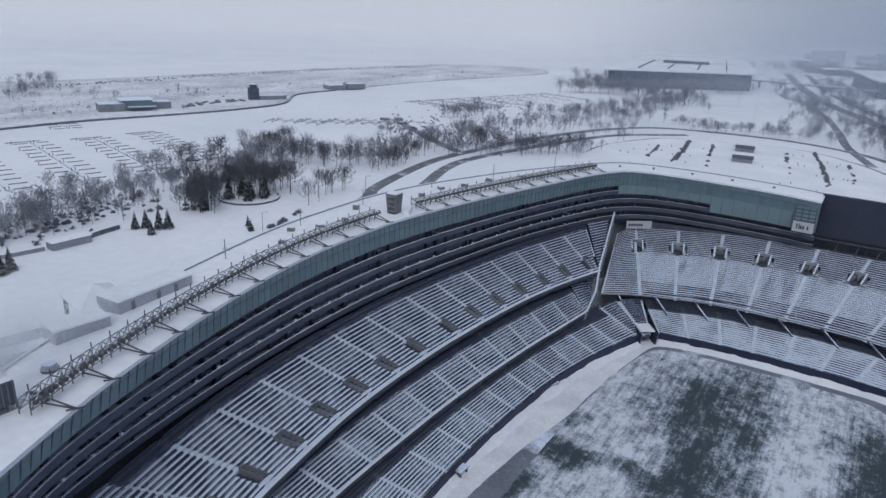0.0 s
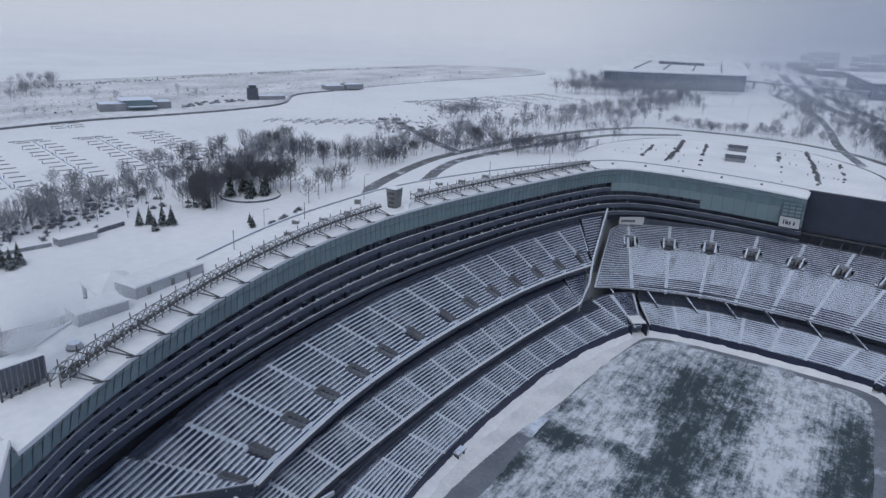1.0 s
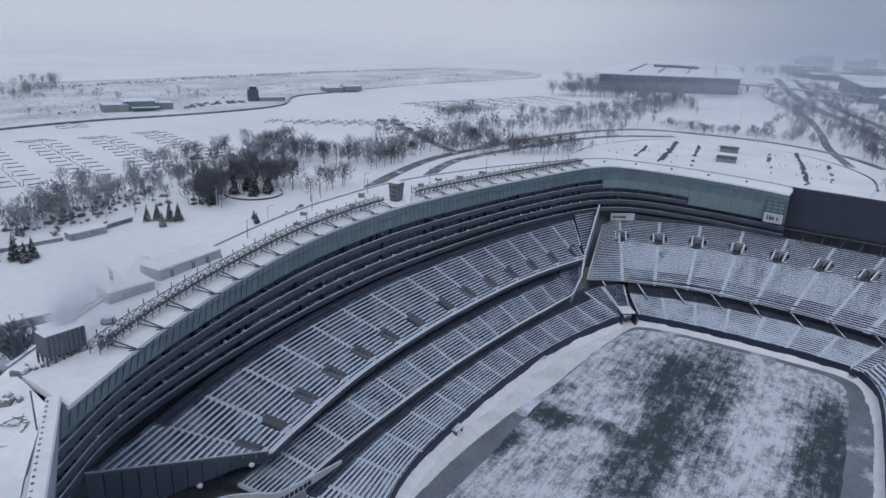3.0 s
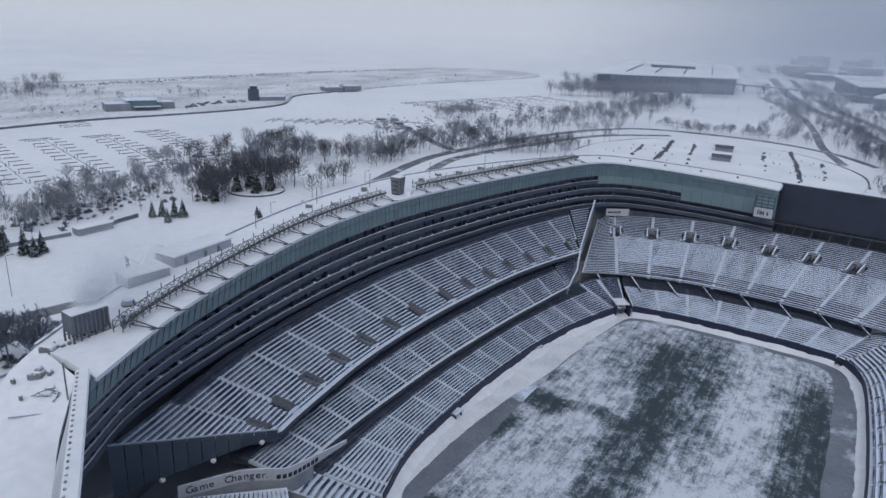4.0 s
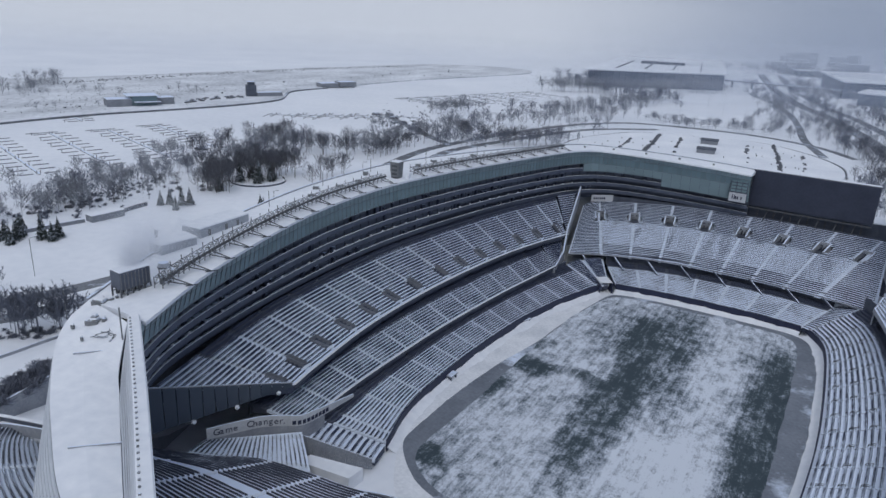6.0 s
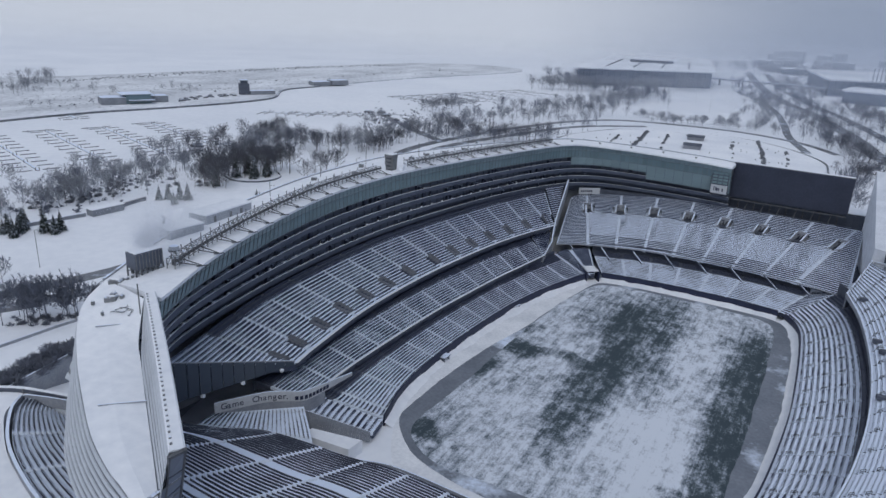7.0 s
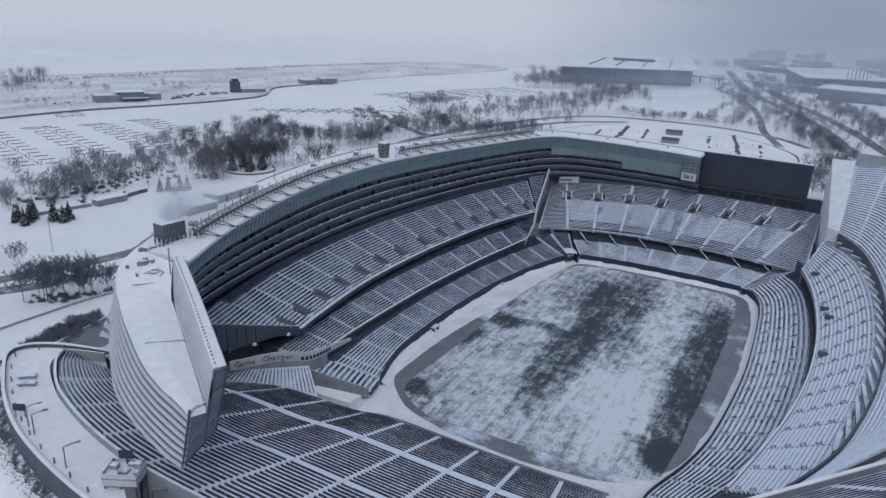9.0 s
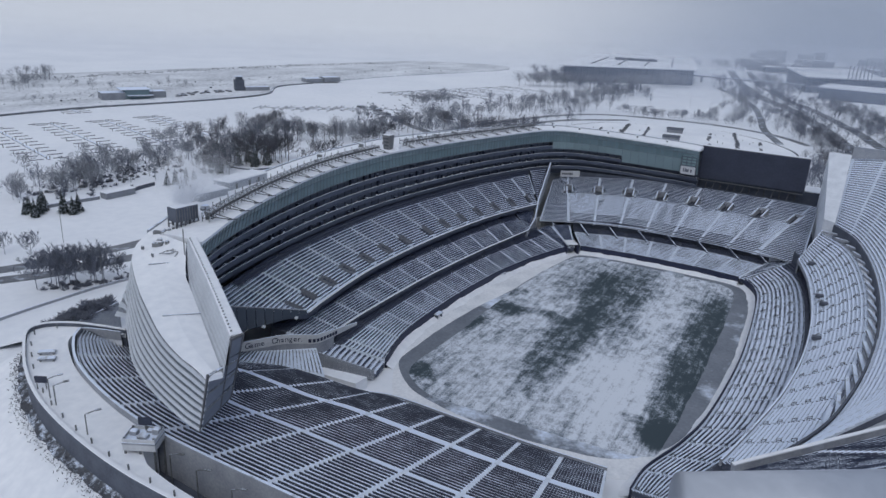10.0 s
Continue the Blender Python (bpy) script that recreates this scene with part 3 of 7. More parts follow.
for k in range(LEVELS):
    v0, v1 = (1 - CROWN) * k / LEVELS, (1 - CROWN) * (k + 1) / LEVELS
    end = (N, N, END_MID, END_TOP)[k]
    front = [q[:end] for q in (suite_line(v0, 0, -0.45), suite_line(v0, 0, 0.85), suite_line(v0, 0.35, 0.85), suite_line(v0, 0.4, 0.0), suite_line(v0, 2.4, 0.0), suite_line(v0, 2.4, -0.45))]
    v, f = loft(front, close=True, caps=True)
    level = mesh("balcony", v, f, M_SUITE, suites, "snow-lined balcony front and slab")
    lip_snow = [q[:end] for q in (suite_line(v0, -0.05, 0.86), suite_line(v0, 0.0, 0.94), suite_line(v0, 0.2, 0.94), suite_line(v0, 0.25, 0.86))]
    mesh("rail_snow", *loft(lip_snow, close=True, caps=True), M_DRIFT, level, "thin line of snow along the balcony rail")
    if k == 1:
        for q in suite_line(v0, 0.1, 1.0)[6:112:3]:
            mesh("lamp", *box(q[0], q[1], q[2], q[2] + 0.4, 0.5, 0.5, 20, 0.12), M_SNOW, level, "small snow-covered lamp")
    rng_box = random.Random(k)
    seats_line = suite_line(v0, 1.5, 0.0)
    for i in range(2, end - 3):
        if rng_box.random() < 0.22:
            q = seats_line[i] * 0.5 + seats_line[i + 1] * 0.5
            turn_ = math.degrees(math.atan2(*(seats_line[i + 1] - seats_line[i])[1::-1]))
            mesh("divider", *box(q[0], q[1], q[2], q[2] + rng_box.uniform(0.8, 2.6), rng_box.uniform(0.2, 1.4), 0.9, turn_, 0.05), M_SUITE, level)
    lo, hi = suite_line(v0, 2.3, 0.0), suite_line(v1, 2.3, -0.45)
    for i in range(0, N - 2, 2):
        a, b = i, i + 2
        shut = i >= end - 1
        ins = 0.012 if shut else 0.04
        if i == end - 1 or (shut and i == end):
            lo, hi = suite_line(v0, 0, -0.45), suite_line(v1, 0, -0.45)
        p = [lo[a] + (lo[b] - lo[a]) * ins, lo[b] + (lo[a] - lo[b]) * ins, hi[b] + (hi[a] - hi[b]) * ins, hi[a] + (hi[b] - hi[a]) * ins]
        q = [x + np.array([*out2[a], 0]) * 0.12 for x in p]
        mesh("window", [tuple(x) for x in p + q], [[0, 1, 2, 3], [7, 6, 5, 4], [0, 4, 5, 1], [1, 5, 6, 2], [2, 6, 7, 3], [3, 7, 4, 0]], M_FRIT if shut else M_GLASS, suites)
    lo, hi = suite_line(v0, 2.3, 0.0), suite_line(v1, 2.3, -0.45)
    posts = [(lo[i], hi[i]) for i in range(0, end, 2)]
    v, f = bars(posts, 0.07)
    tagged(mesh("mullion", v, f, M_RIG, suites), kind="stuff")
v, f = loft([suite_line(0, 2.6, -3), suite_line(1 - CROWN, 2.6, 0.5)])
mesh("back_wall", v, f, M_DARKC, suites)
# teal crown
c0, c1, c2 = suite_line(1 - CROWN, 0, -0.45), suite_line(1 - CROWN / 2, 0, 0), suite_line(1, 0, -0.3)
for lo, hi, pane in ((c0, c1, M_TEAL), (c1, c2, M_FRIT)):
    for i in range(N - 1):
        p = [lo[i] * 0.985 + lo[i + 1] * 0.015, lo[i] * 0.015 + lo[i + 1] * 0.985, hi[i] * 0.015 + hi[i + 1] * 0.985, hi[i] * 0.985 + hi[i + 1] * 0.015]
        q = [x + np.array([*out2[i], 0]) * 0.1 for x in p]
        mesh("crown_pane", [tuple(x) for x in p + q], [[0, 1, 2, 3], [7, 6, 5, 4], [0, 4, 5, 1], [1, 5, 6, 2], [2, 6, 7, 3], [3, 7, 4, 0]], pane, suites)
segs = [(c0[i], c2[i]) for i in range(N)]
for line in (c0, c1, c2):
    segs += [(line[i], line[i + 1]) for i in range(N - 1)]
v, f = bars([(a - np.array([0, 0, 0.0]), b) for a, b in segs], 0.045)
tagged(mesh("crown_mullion", v, f, M_STEEL, suites), kind="stuff")
v, f = loft([suite_line(1 - CROWN, 1.2, -0.4), suite_line(1, 1.2, -0.3)])
mesh("crown_backing", v, f, M_DARKC, suites)

ROOF_OUT = spline([(-75.5, -109.5, 43.4), (-84.6, -87, 44.6), (-91, -58, 45), (-95.5, -32, 45.2), (-96.5, -8, 45.2), (-95.5, 10, 45.2), (-91.5, 30, 45), (-82, 58, 44.8), (-70.5, 84, 44.4), (-62, 101, 43.8), (-50, 110.5, 42.8), (-30, 116.5, 41.8), (-8, 118, 41), (3.4, 118, 40.4)], N)
lip = offset(ROOF_IN, -0.9)
low_in, low_out = lip.copy(), ROOF_OUT.copy()
low_in[:, 2] -= 0.6
low_out[:, 2] -= 1.4
mid_in = lip + (ROOF_OUT - lip) * 0.03
v, f = loft([low_in, lip, mid_in, lip + (ROOF_OUT - lip) * 0.5 + np.array([0, 0, 0.3]), ROOF_OUT, low_out], close=True, caps=True)
mesh("roof", v, f, M_SNOW, suites, "flat roof under smooth snow")
edge_out = offset(ROOF_OUT, 0.5)
up = np.array([0, 0, 0.35])
v, f = loft([ROOF_OUT - up, ROOF_OUT + up, edge_out + up, edge_out - up * 5], close=True, caps=True)
mesh("roof_edge", v, f, M_CONC, suites, "low dark roof parapet")
# outer wall down to the ground
low = ROOF_OUT.copy()
low[:, 2] = 0
v, f = loft([low_out, low])
mesh("outer_wall", v, f, M_METAL, suites)

# ---------- south stand ----------
south = thing("south_stand", (0, 82, 0), "two snowy tiers of seats with square portals", "grandstand", "stands round the field")
SLOW_F = [(-30, 60.2, 2.6), (-13, 62.7, 2.6), (4, 63.3, 2.6), (20, 63, 2.6), (31, 61.6, 2.6)]
SLOW_B = [(-39, 75, 5.2), (-18, 82, 5.2), (3, 84.5, 5.2), (22, 83.5, 5.2), (39, 80.5, 5.2)]
cut = part_of(SLOW_F, SLOW_B, 0.8)
tier(south, SLOW_F, cut, 13, 7, M_STEP_P, M_SEAT_P, tall=0.34, fill=0.2, aisle=0.5)
tier(south, [(31, 61.6, 2.6), (32.4, 61.1, 2.6), (33.5, 60.2, 2.5)], [(39, 80.5, 5.2), (43.6, 78.6, 7.0), (47, 75.5, 8.6)], 16, 1, M_STEP_P, M_SEAT_P, tall=0.5, fill=0.3)
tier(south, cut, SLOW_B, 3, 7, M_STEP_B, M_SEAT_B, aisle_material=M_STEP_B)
parapet(south, offset(spline([p[:2] for p in SLOW_F], 60), -0.02), 0, 3.0, -0.3, M_NAVY, "field_wall", "navy padded wall at the field's edge")
SUP_F = [(-40.3, 72.6, 8.3), (-18.7, 80, 8.0), (3, 82, 7.7), (18, 81.4, 7.7), (33.5, 79, 7.8)]
SUP_B = [(-54, 106.5, 20.5), (-22, 113, 22.6), (4.5, 115, 22.8), (27, 114.4, 22.8), (50, 112.5, 22.8)]
SUP_RIM = [(-51.2, 66, 8.4)] + SUP_F + [(50.5, 73.5, 8.2)]
tier(south, [(-51.2, 66, 8.4), (-45.5, 69.6, 8.4), (-40.3, 72.6, 8.3)], [(-57, 95, 20.5), (-56, 101, 20.5), (-54, 106.5, 20.5)], 36, 1, M_STEP_P, M_SEAT_P, holes=[(22, 27, 8, 10)], tall=0.5, fill=0.15, drop=0.3)
tier(south, [(33.5, 79, 7.8), (42, 76.8, 8), (50.5, 73.5, 8.2)], [(50, 112.5, 22.8), (51, 111.5, 22.8), (52, 110, 22.8)], 36, 1, M_STEP_P, M_SEAT_P, holes=[(22, 27, 0, 2)], tall=0.5, fill=0.15, drop=0.3)
cut = part_of(SUP_F, SUP_B, 22 / 36)
low_cut = part_of(SUP_F, SUP_B, 7 / 36)
tier(south, SUP_F, low_cut, 7, 7, M_STEP_P, M_SEAT_P, aisle=0.55, tall=0.5, fill=0.2, drop=0.3)
tier(south, low_cut, cut, 15, 7, M_STEP_W, M_SEAT_W, aisle=0.55, tall=0.5, fill=0.3, drop=0.3)
_, _, south_high = tier(south, cut, SUP_B, 14, 7, M_STEP_D, M_SEAT, holes=[(0, 5, 0, 2), (0, 5, 8, 10)], aisle=0.55, tall=0.5, fill=0.08, aisle_from=6)
for s in range(0, 8):
    base = s * CELLS
    h = 1.35 if s < 7 else -1.35
    p, q = [], []
    for pts, r in ((p, 0), (q, 5.4)):
        c = south_high(np.array([base, base + h]), r / 14, 0, r / 14)
        w = (c[1] - c[0]) * (1 if h > 0 else -1)
        pts += [c[0] - w, c[0] + w]
    vomitory = []
    for a, b in ((p[0], q[0]), (q[0], q[1]), (q[1], p[1])):
        a, b = Vector(a), Vector(b)
        d = Vector(((b - a).y, (a - b).x, 0)).normalized() * 0.26
        c = [a - d, b - d, b + d, a + d]
        vv = [tuple(x + Vector((0, 0, -2.4))) for x in c] + [(x.x, x.y, x.z + 0.75) for x in c]
        vomitory.append((vv, [[0, 1, 5, 4], [1, 2, 6, 5], [2, 3, 7, 6], [3, 0, 4, 7], [4, 5, 6, 7], [3, 2, 1, 0]]))
    v, f = joined(*vomitory)
    mesh("portal_wall", v, f, M_CONC, south, "square concrete portal capped with snow")
    m0, m1 = (p[0] + p[1]) / 2, (q[0] + q[1]) / 2
    cx, cy = (m0 + m1)[:2] / 2
    for sd in (0, 1):
        e0 = Vector(p[sd]) + (Vector(p[sd]) - Vector(m0)).normalized() * 1.0
        mesh("snowy_shoulder", *box(e0.x, e0.y + 0.6, e0.z - 0.5, e0.z + 0.4, 1.0, 0.9, 0, 0.12), M_STEP_S, south)
    # Dark box fills the opening; the portal's inner shade is its colour.
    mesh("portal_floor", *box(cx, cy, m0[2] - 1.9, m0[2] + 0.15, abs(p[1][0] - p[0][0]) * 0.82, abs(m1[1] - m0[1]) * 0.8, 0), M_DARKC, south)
rim = spline([p[:2] for p in SUP_RIM], 80)
parapet(south, offset(rim, -0.05), 8.2, 8.6, -0.3, M_CONC, "upper_fascia", "pale snow-capped rim wall")
# Back wall below the rim, with the void's shade in its dark colour.
under = spline([p[:2] for p in SLOW_B], 80)
parapet(south, under, 3.0, 9.0, 0.4, M_DARKC, "back_wall")
for i in range(4, 80, 9):
    a = Vector((rim[i][0], rim[i][1] + 0.3, 8.0))
    b = Vector((rim[i][0] + 5.4, rim[i][1] - 3.2, 4.5))
    v, f = bars([(a, b)], 0.24)
    mesh("bracket", v, f, M_SUITE, south, "slanting concrete bracket")
back = spline([p[:2] for p in SUP_B], 80)
parapet(south, back, 16.0, 22.9, 0.5, M_DARKC, "back_wall", "dark wall behind the top row")

# video board on its legs
vb = thing("video_board", (24, 116, 22), "wide black video board, switched off, on steel legs", "video board")
mesh("screen", *box(24.2, 114.4, 27.2, 41.0, 42.2, 0.25, -1.5), M_BLACK, vb, "blank black screen")
mesh("housing", *box(24.2, 115.6, 26.9, 41.3, 42.8, 2.0, -1.5, 0.15), M_DARKC, vb)
mesh("snow_cap", *box(24.2, 115.6, 41.3, 41.55, 42.6, 1.8, -1.5, 0.1), M_SNOW, vb)
for k in range(7):
    x = 6.5 + k * 6
    mesh("leg", *bars([((x, 116.2, 20.0), (x, 116.2, 27.2))], 0.3), M_RIG, vb)
for k in range(6):
    x = 9.5 + k * 6
    mesh("strut", *bars([((x, 112.5, 22.8), (x + 1.2, 116.0, 28.0))], 0.16), M_RIG, vb)
mesh("catwalk", *box(24.2, 113.6, 26.3, 26.6, 42.0, 1.6, -1.5), M_RIG, vb)
mesh("apron", *box(25.5, 117.4, 18.0, 26.8, 45.0, 0.5, -1.5), M_DARKC, vb, "dark wall below the screen")
side = thing("sign_tower", (0.5, 108, 22), "glazed stair tower with a pale sponsor panel", "sign tower")
mesh("tower_body", *box(-0.6, 110.5, 28.8, 38.6, 6.2, 6, -2), M_DARKC, side)
for k in range(4):
    for j in range(3):
        mesh("window", *box(-2.6 + 2.0 * j, 107.4, 33.6 + 1.25 * k - 0.5, 34.5 + 1.25 * k - 0.5, 1.7, 0.1, -2), M_TEAL, side)
mesh("sign_panel", *box(-0.6, 107.3, 29.2, 32.6, 6.2, 0.2, -2), M_FASCIA, side, "pale panel with a dark word shape")
for x, w in ((-2.4, 0.35), (-1.7, 0.3), (-1.2, 0.5), (-0.5, 0.5), (0.8, 0.5), (1.5, 0.5)):
    mesh("word_bar", *box(x, 107.17, 30.2, 31.9 if w < 0.45 else 31.4, w, 0.06, -2), M_NAVY, side)

# Added block that hides a bright gap beside the board; no known building.
st = thing("stair_tower", (50, 122, 0), "added dark block with a snowy top, filling a gap", "stair tower")
mesh("shaft", *box(50, 123, -0.1, 27, 9, 10, 4), M_DARKC, st)
mesh("roof_slab", *box(50, 123, 27, 27.5, 9.6, 10.6, 4, 0.15), M_SNOW, st)
mesh("low_wing", *box(62, 128, -0.1, 17, 18, 9, 4, 0.2), M_CONC, st)
# ---------- west stand ----------
west = thing("west_stand", (62, 0, 0), "three tiers of seats under heavy snow", "grandstand", "stands round the field")
WLOW_F = [(33.5, 60.2, 2.5), (37.2, 53, 2.4), (39.3, 41, 2.3), (40.3, 10, 2.3), (39.9, -15, 2.3), (37.5, -44, 2.3), (34.2, -60, 2.3), (29.5, -74, 2.4), (28.5, -83, 2.6)]
WLOW_B = [(47, 75.5, 8.6), (53, 62, 8.8), (56.5, 39, 9.2), (58.3, 8, 9.4), (57.4, -20, 9.4), (54.4, -46, 9.4), (49.5, -64, 9.2), (43, -79, 9.0), (38, -91, 9.0)]
cut = part_of(WLOW_F, WLOW_B, 0.8)
tier(west, WLOW_F, cut, 11, 18, M_STEP_S, M_SEAT, tall=0.8, fill=0.15, aisle=0.45, aisle_material=M_STEP_S, rails=3)
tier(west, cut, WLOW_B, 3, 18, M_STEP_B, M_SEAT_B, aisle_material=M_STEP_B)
parapet(west, offset(spline([p[:2] for p in WLOW_F], 80), -0.02), 0, 3.1, -0.3, M_NAVY, "field_wall", "navy padded wall at the field's edge")
WMID_F = [(49.2, 61, 14), (53.4, 38, 14), (55.6, 8, 14), (55, -20, 14), (52.2, -44, 14), (48.4, -62, 14), (45.2, -75, 14), (43.6, -81, 14)]
WMID_B = [(54, 73.5, 22.5), (63.4, 54, 22.5), (67.4, 21.4, 22.5), (67.2, -15.6, 22.5), (64, -42, 22.5), (60.4, -62, 22.5), (57.0, -79, 22.5), (54.5, -89, 22.5)]
_, _, west_place = tier(west, WMID_F, WMID_B, 14, 16, M_STEP_S, M_SEAT_S, tall=0.48, fill=0.5, aisle=0.42, aisle_material=M_STEP_S, aisle_fill=0.0, rails=3)
parapet(west, offset(spline([p[:2] for p in WMID_F], 80), -0.05), 13.0, 14.5, -0.4, M_CONC, "middle_fascia", "pale snow-capped rim wall")
parapet(west, spline([p[:2] for p in WLOW_B], 80), 5.0, 12.5, 0.4, M_DARKC, "back_wall")
WUP_F = [(58, 73.2, 25.2), (64.8, 56.5, 25.2), (69, 24, 25.2), (69.4, -13, 25.2), (66.4, -43, 25.2), (62, -66, 25.2), (57, -82, 25.2), (47, -102.5, 25.2)]
WUP_B = [(59.5, 113.2, 44.2), (76, 106, 46), (93, 60, 47), (97, -10, 47.5), (95, -35, 47), (93.5, -48, 46.5), (90, -58, 46)]
tier(west, WUP_F, WUP_B, 32, 16, M_STEP_S, M_SEAT_S, tall=0.48, fill=0.45, aisle=0.55)
# higher corner block past the end of the upper tier, behind a level rail wall
CORNER_F = [(46.4, -109.8, 31), (56, -98, 31), (66.3, -85.4, 31), (78, -71, 31)]
CORNER_B = [(58, -119, 42), (69, -108, 42), (80, -97, 42), (92, -83, 42)]
tier(west, CORNER_F, CORNER_B, 18, 3, M_STEP_D, M_SEAT, tall=0.8, fill=0.1, aisle=0.9)
corner_rail = spline([p[:2] for p in CORNER_F], 40)
parapet(west, offset(corner_rail, 0.1), 27.0, 32.2, 0.5, M_CONC, "corner_rail", "level pale rail wall")
parapet(west, offset(corner_rail, 0.05), 32.2, 32.4, 0.6, M_SNOW, "rail_snow", "snow along the rail wall")
# Dark colour stands for the shadow strip between middle and upper tiers.
parapet(west, offset(spline([p[:2] for p in WUP_F], 80), -0.1), 22.0, 25.7, -0.4, M_DARKC, "upper_fascia")
parapet(west, spline([p[:2] for p in WUP_B[:5]], 80), 36.0, 48.6, 0.6, M_CONC, "back_wall", "low wall behind the top row")
# cross walls between the middle and upper tiers
wf, wb = spline(WUP_F, 44), spline(WMID_B, 44)
for i in range(1, 43, 2):
    a, b = Vector(wb[i]), Vector(wf[i])
    d = (b - a)
    d.z = 0
    d.normalize()
    mesh("portal_wall", *bars([(a + Vector((0, 0, 0.6)) - d * 1.0, Vector((b.x, b.y, a.z + 0.6)) + d * 0.3)], 0.38), M_CONC, west, "short concrete portal wall")
for i, (c, r) in enumerate(((1.3, 3), (4.6, 2), (5.5, 3), (8.3, 2))):
    p = west_place(np.array([c * CELLS]), r / 15, 0.1, r / 15)[0]
    mesh("camera_stand", *box(p[0], p[1], p[2] - 0.2, p[2] + 0.9, 2.2, 1.4, 8, 0.1), M_DARKC, west, "small dark camera platform")
v = [(57.9, 73.2, 26.4), (59.4, 113.2, 45.2), (51.4, 114, 45.2), (54.2, 74.4, 26.8), (57.9, 73.2, 12), (59.4, 113.2, 12), (51.4, 114, 12), (54.2, 74.4, 12)]
box_f = [[0, 1, 2, 3], [0, 4, 5, 1], [1, 5, 6, 2], [2, 6, 7, 3], [3, 7, 4, 0], [7, 6, 5, 4]]
mesh("end_wall", v, box_f, M_END, west, "pale metal end wall under a broad snowy ledge")
v = [(49.3, 60.3, 14.3), (54.6, 73.0, 22.9), (54.2, 73.2, 22.9), (48.9, 60.5, 14.3), (49.3, 60.3, 9), (54.6, 73.0, 9), (54.2, 73.2, 9), (48.9, 60.5, 9)]
mesh("end_wall", v, box_f, M_CONC, west)

# drifts against the field walls
for c in (spline([p[:2] for p in LOW_F], 90), spline([p[:2] for p in SLOW_F], 60), spline([p[:2] for p in WLOW_F], 90)):
    k = np.array([noise.noise(Vector((0.22 * i, c[0][0], 0))) + 0.6 * noise.noise(Vector((0.7 * i, 3, c[0][1]))) for i in range(len(c))])
    top, run = 1.0 + 0.5 * k, 2.0 + 0.9 * k
    side = offset(c, 1.0)[:, :2] - c[:, :2]
    if np.dot(side[30], -c[30][:2]) < 0:
        side = -side
    foot = [np.column_stack([c[:, :2] + side * (0.3 + run * w)[:, None], top * h + 0.03]) for w, h in ((0.0, 1.0), (0.35, 0.55), (0.7, 0.2), (1.0, -0.05))]
    tagged(mesh("snow_drift", *loft(foot), M_SNOW, None, "", True), "wind-blown snow drift against the field wall", "snow drift", "", "structure")

# ---------- north stand ----------
north = thing("north_stand", (-12, -108, 0), "broad curved north bank of dark seats, snow on the aisles", "grandstand", "stands round the field")
NOR_F = [(-66, -104, 13), (-61.5, -98.5, 10.5), (-54.5, -91, 8.2), (-46.5, -86.2, 5.5), (-38.5, -83, 3.4), (-29, -80.2, 2.6), (-10, -80.2, 2.5), (8, -80.2, 2.5), (22.5, -79.4, 2.5)]
NOR_B = [(-79.2, -125, 25), (-76, -128.6, 25), (-66.5, -134.2, 25), (-52, -138.6, 25), (-36, -141, 25), (-14, -141.4, 25), (10, -141, 25), (34, -139.5, 25)]
tier(north, NOR_F, NOR_B, 48, 10, M_STEP_N, M_SEAT_N, walk_rows=(13, 14, 30), aisle=0.5)
nf = spline([p[:2] for p in NOR_F[4:]], 50)
parapet(north, nf, 0, 3.3, -0.3, M_CONC, "field_wall", "grey wall below the north seats")
nb = spline([p[:2] for p in NOR_B], 80)
parapet(north, offset(nb, -0.3), 17.5, 25.5, -0.5, M_CONC, "back_wall", "concrete wall behind the top row")

# ---------- wing: cantilevered north end of the suite block ----------
wing = thing("suite_wing", (-40, -128, 22), "cantilevered wedge of banded metal and glass with snowy roof", "suite wing")
W_OUT = spline([(-75.5, -109.5, 43.4), (-72, -115.8, 42.6), (-65.9, -121.5, 42.1), (-54.3, -129.2, 42), (-45.9, -134.1, 42), (-36.5, -139.2, 42), (-29.2, -142.2, 42), (-24.1, -143.7, 42), (-19.8, -145.1, 42)], 61)
W_IN = spline([(-60.5, -112.6, 44.6), (-52.5, -120, 42.2), (-46.8, -124, 42), (-37.2, -130.6, 42), (-27.5, -137.2, 42), (-18.9, -143.1, 42)], 61)
W_FOOT = spline([(-78.5, -112.5), (-75.4, -116.3), (-62.6, -126.3), (-55, -131.6), (-46.3, -137.3), (-36.6, -141.6), (-26.1, -144.8), (-21.5, -145.6)], 61)
mesh("wing_roof", *loft([at_height(W_OUT, W_OUT[:, 2] - 0.6), W_OUT, W_OUT * 0.5 + W_IN * 0.5 + np.array([0, 0, 0.25]), W_IN, at_height(W_IN, W_IN[:, 2] - 0.6)], close=True, caps=True), M_SNOW, wing, "smooth snow on the wing's flat roof")
# crest wall along the field side, its ribbed outer face leaning out to the roof
cr = spline([(-58.6, -112.6, 46.2), (-38.5, -126.4, 46.7), (-18.6, -140.4, 47.0)], 41)
cr_in, cr_out = offset(cr, 0.9), offset(cr, -0.9)
cr_foot = spline([(-59.4, -113.6), (-41.4, -126.2), (-24.8, -136.8)], 41)
cr_base = spline([(-60.5, -113.0), (-46.8, -124.0), (-37.2, -130.6), (-27.5, -137.2), (-18.9, -143.0)], 41)
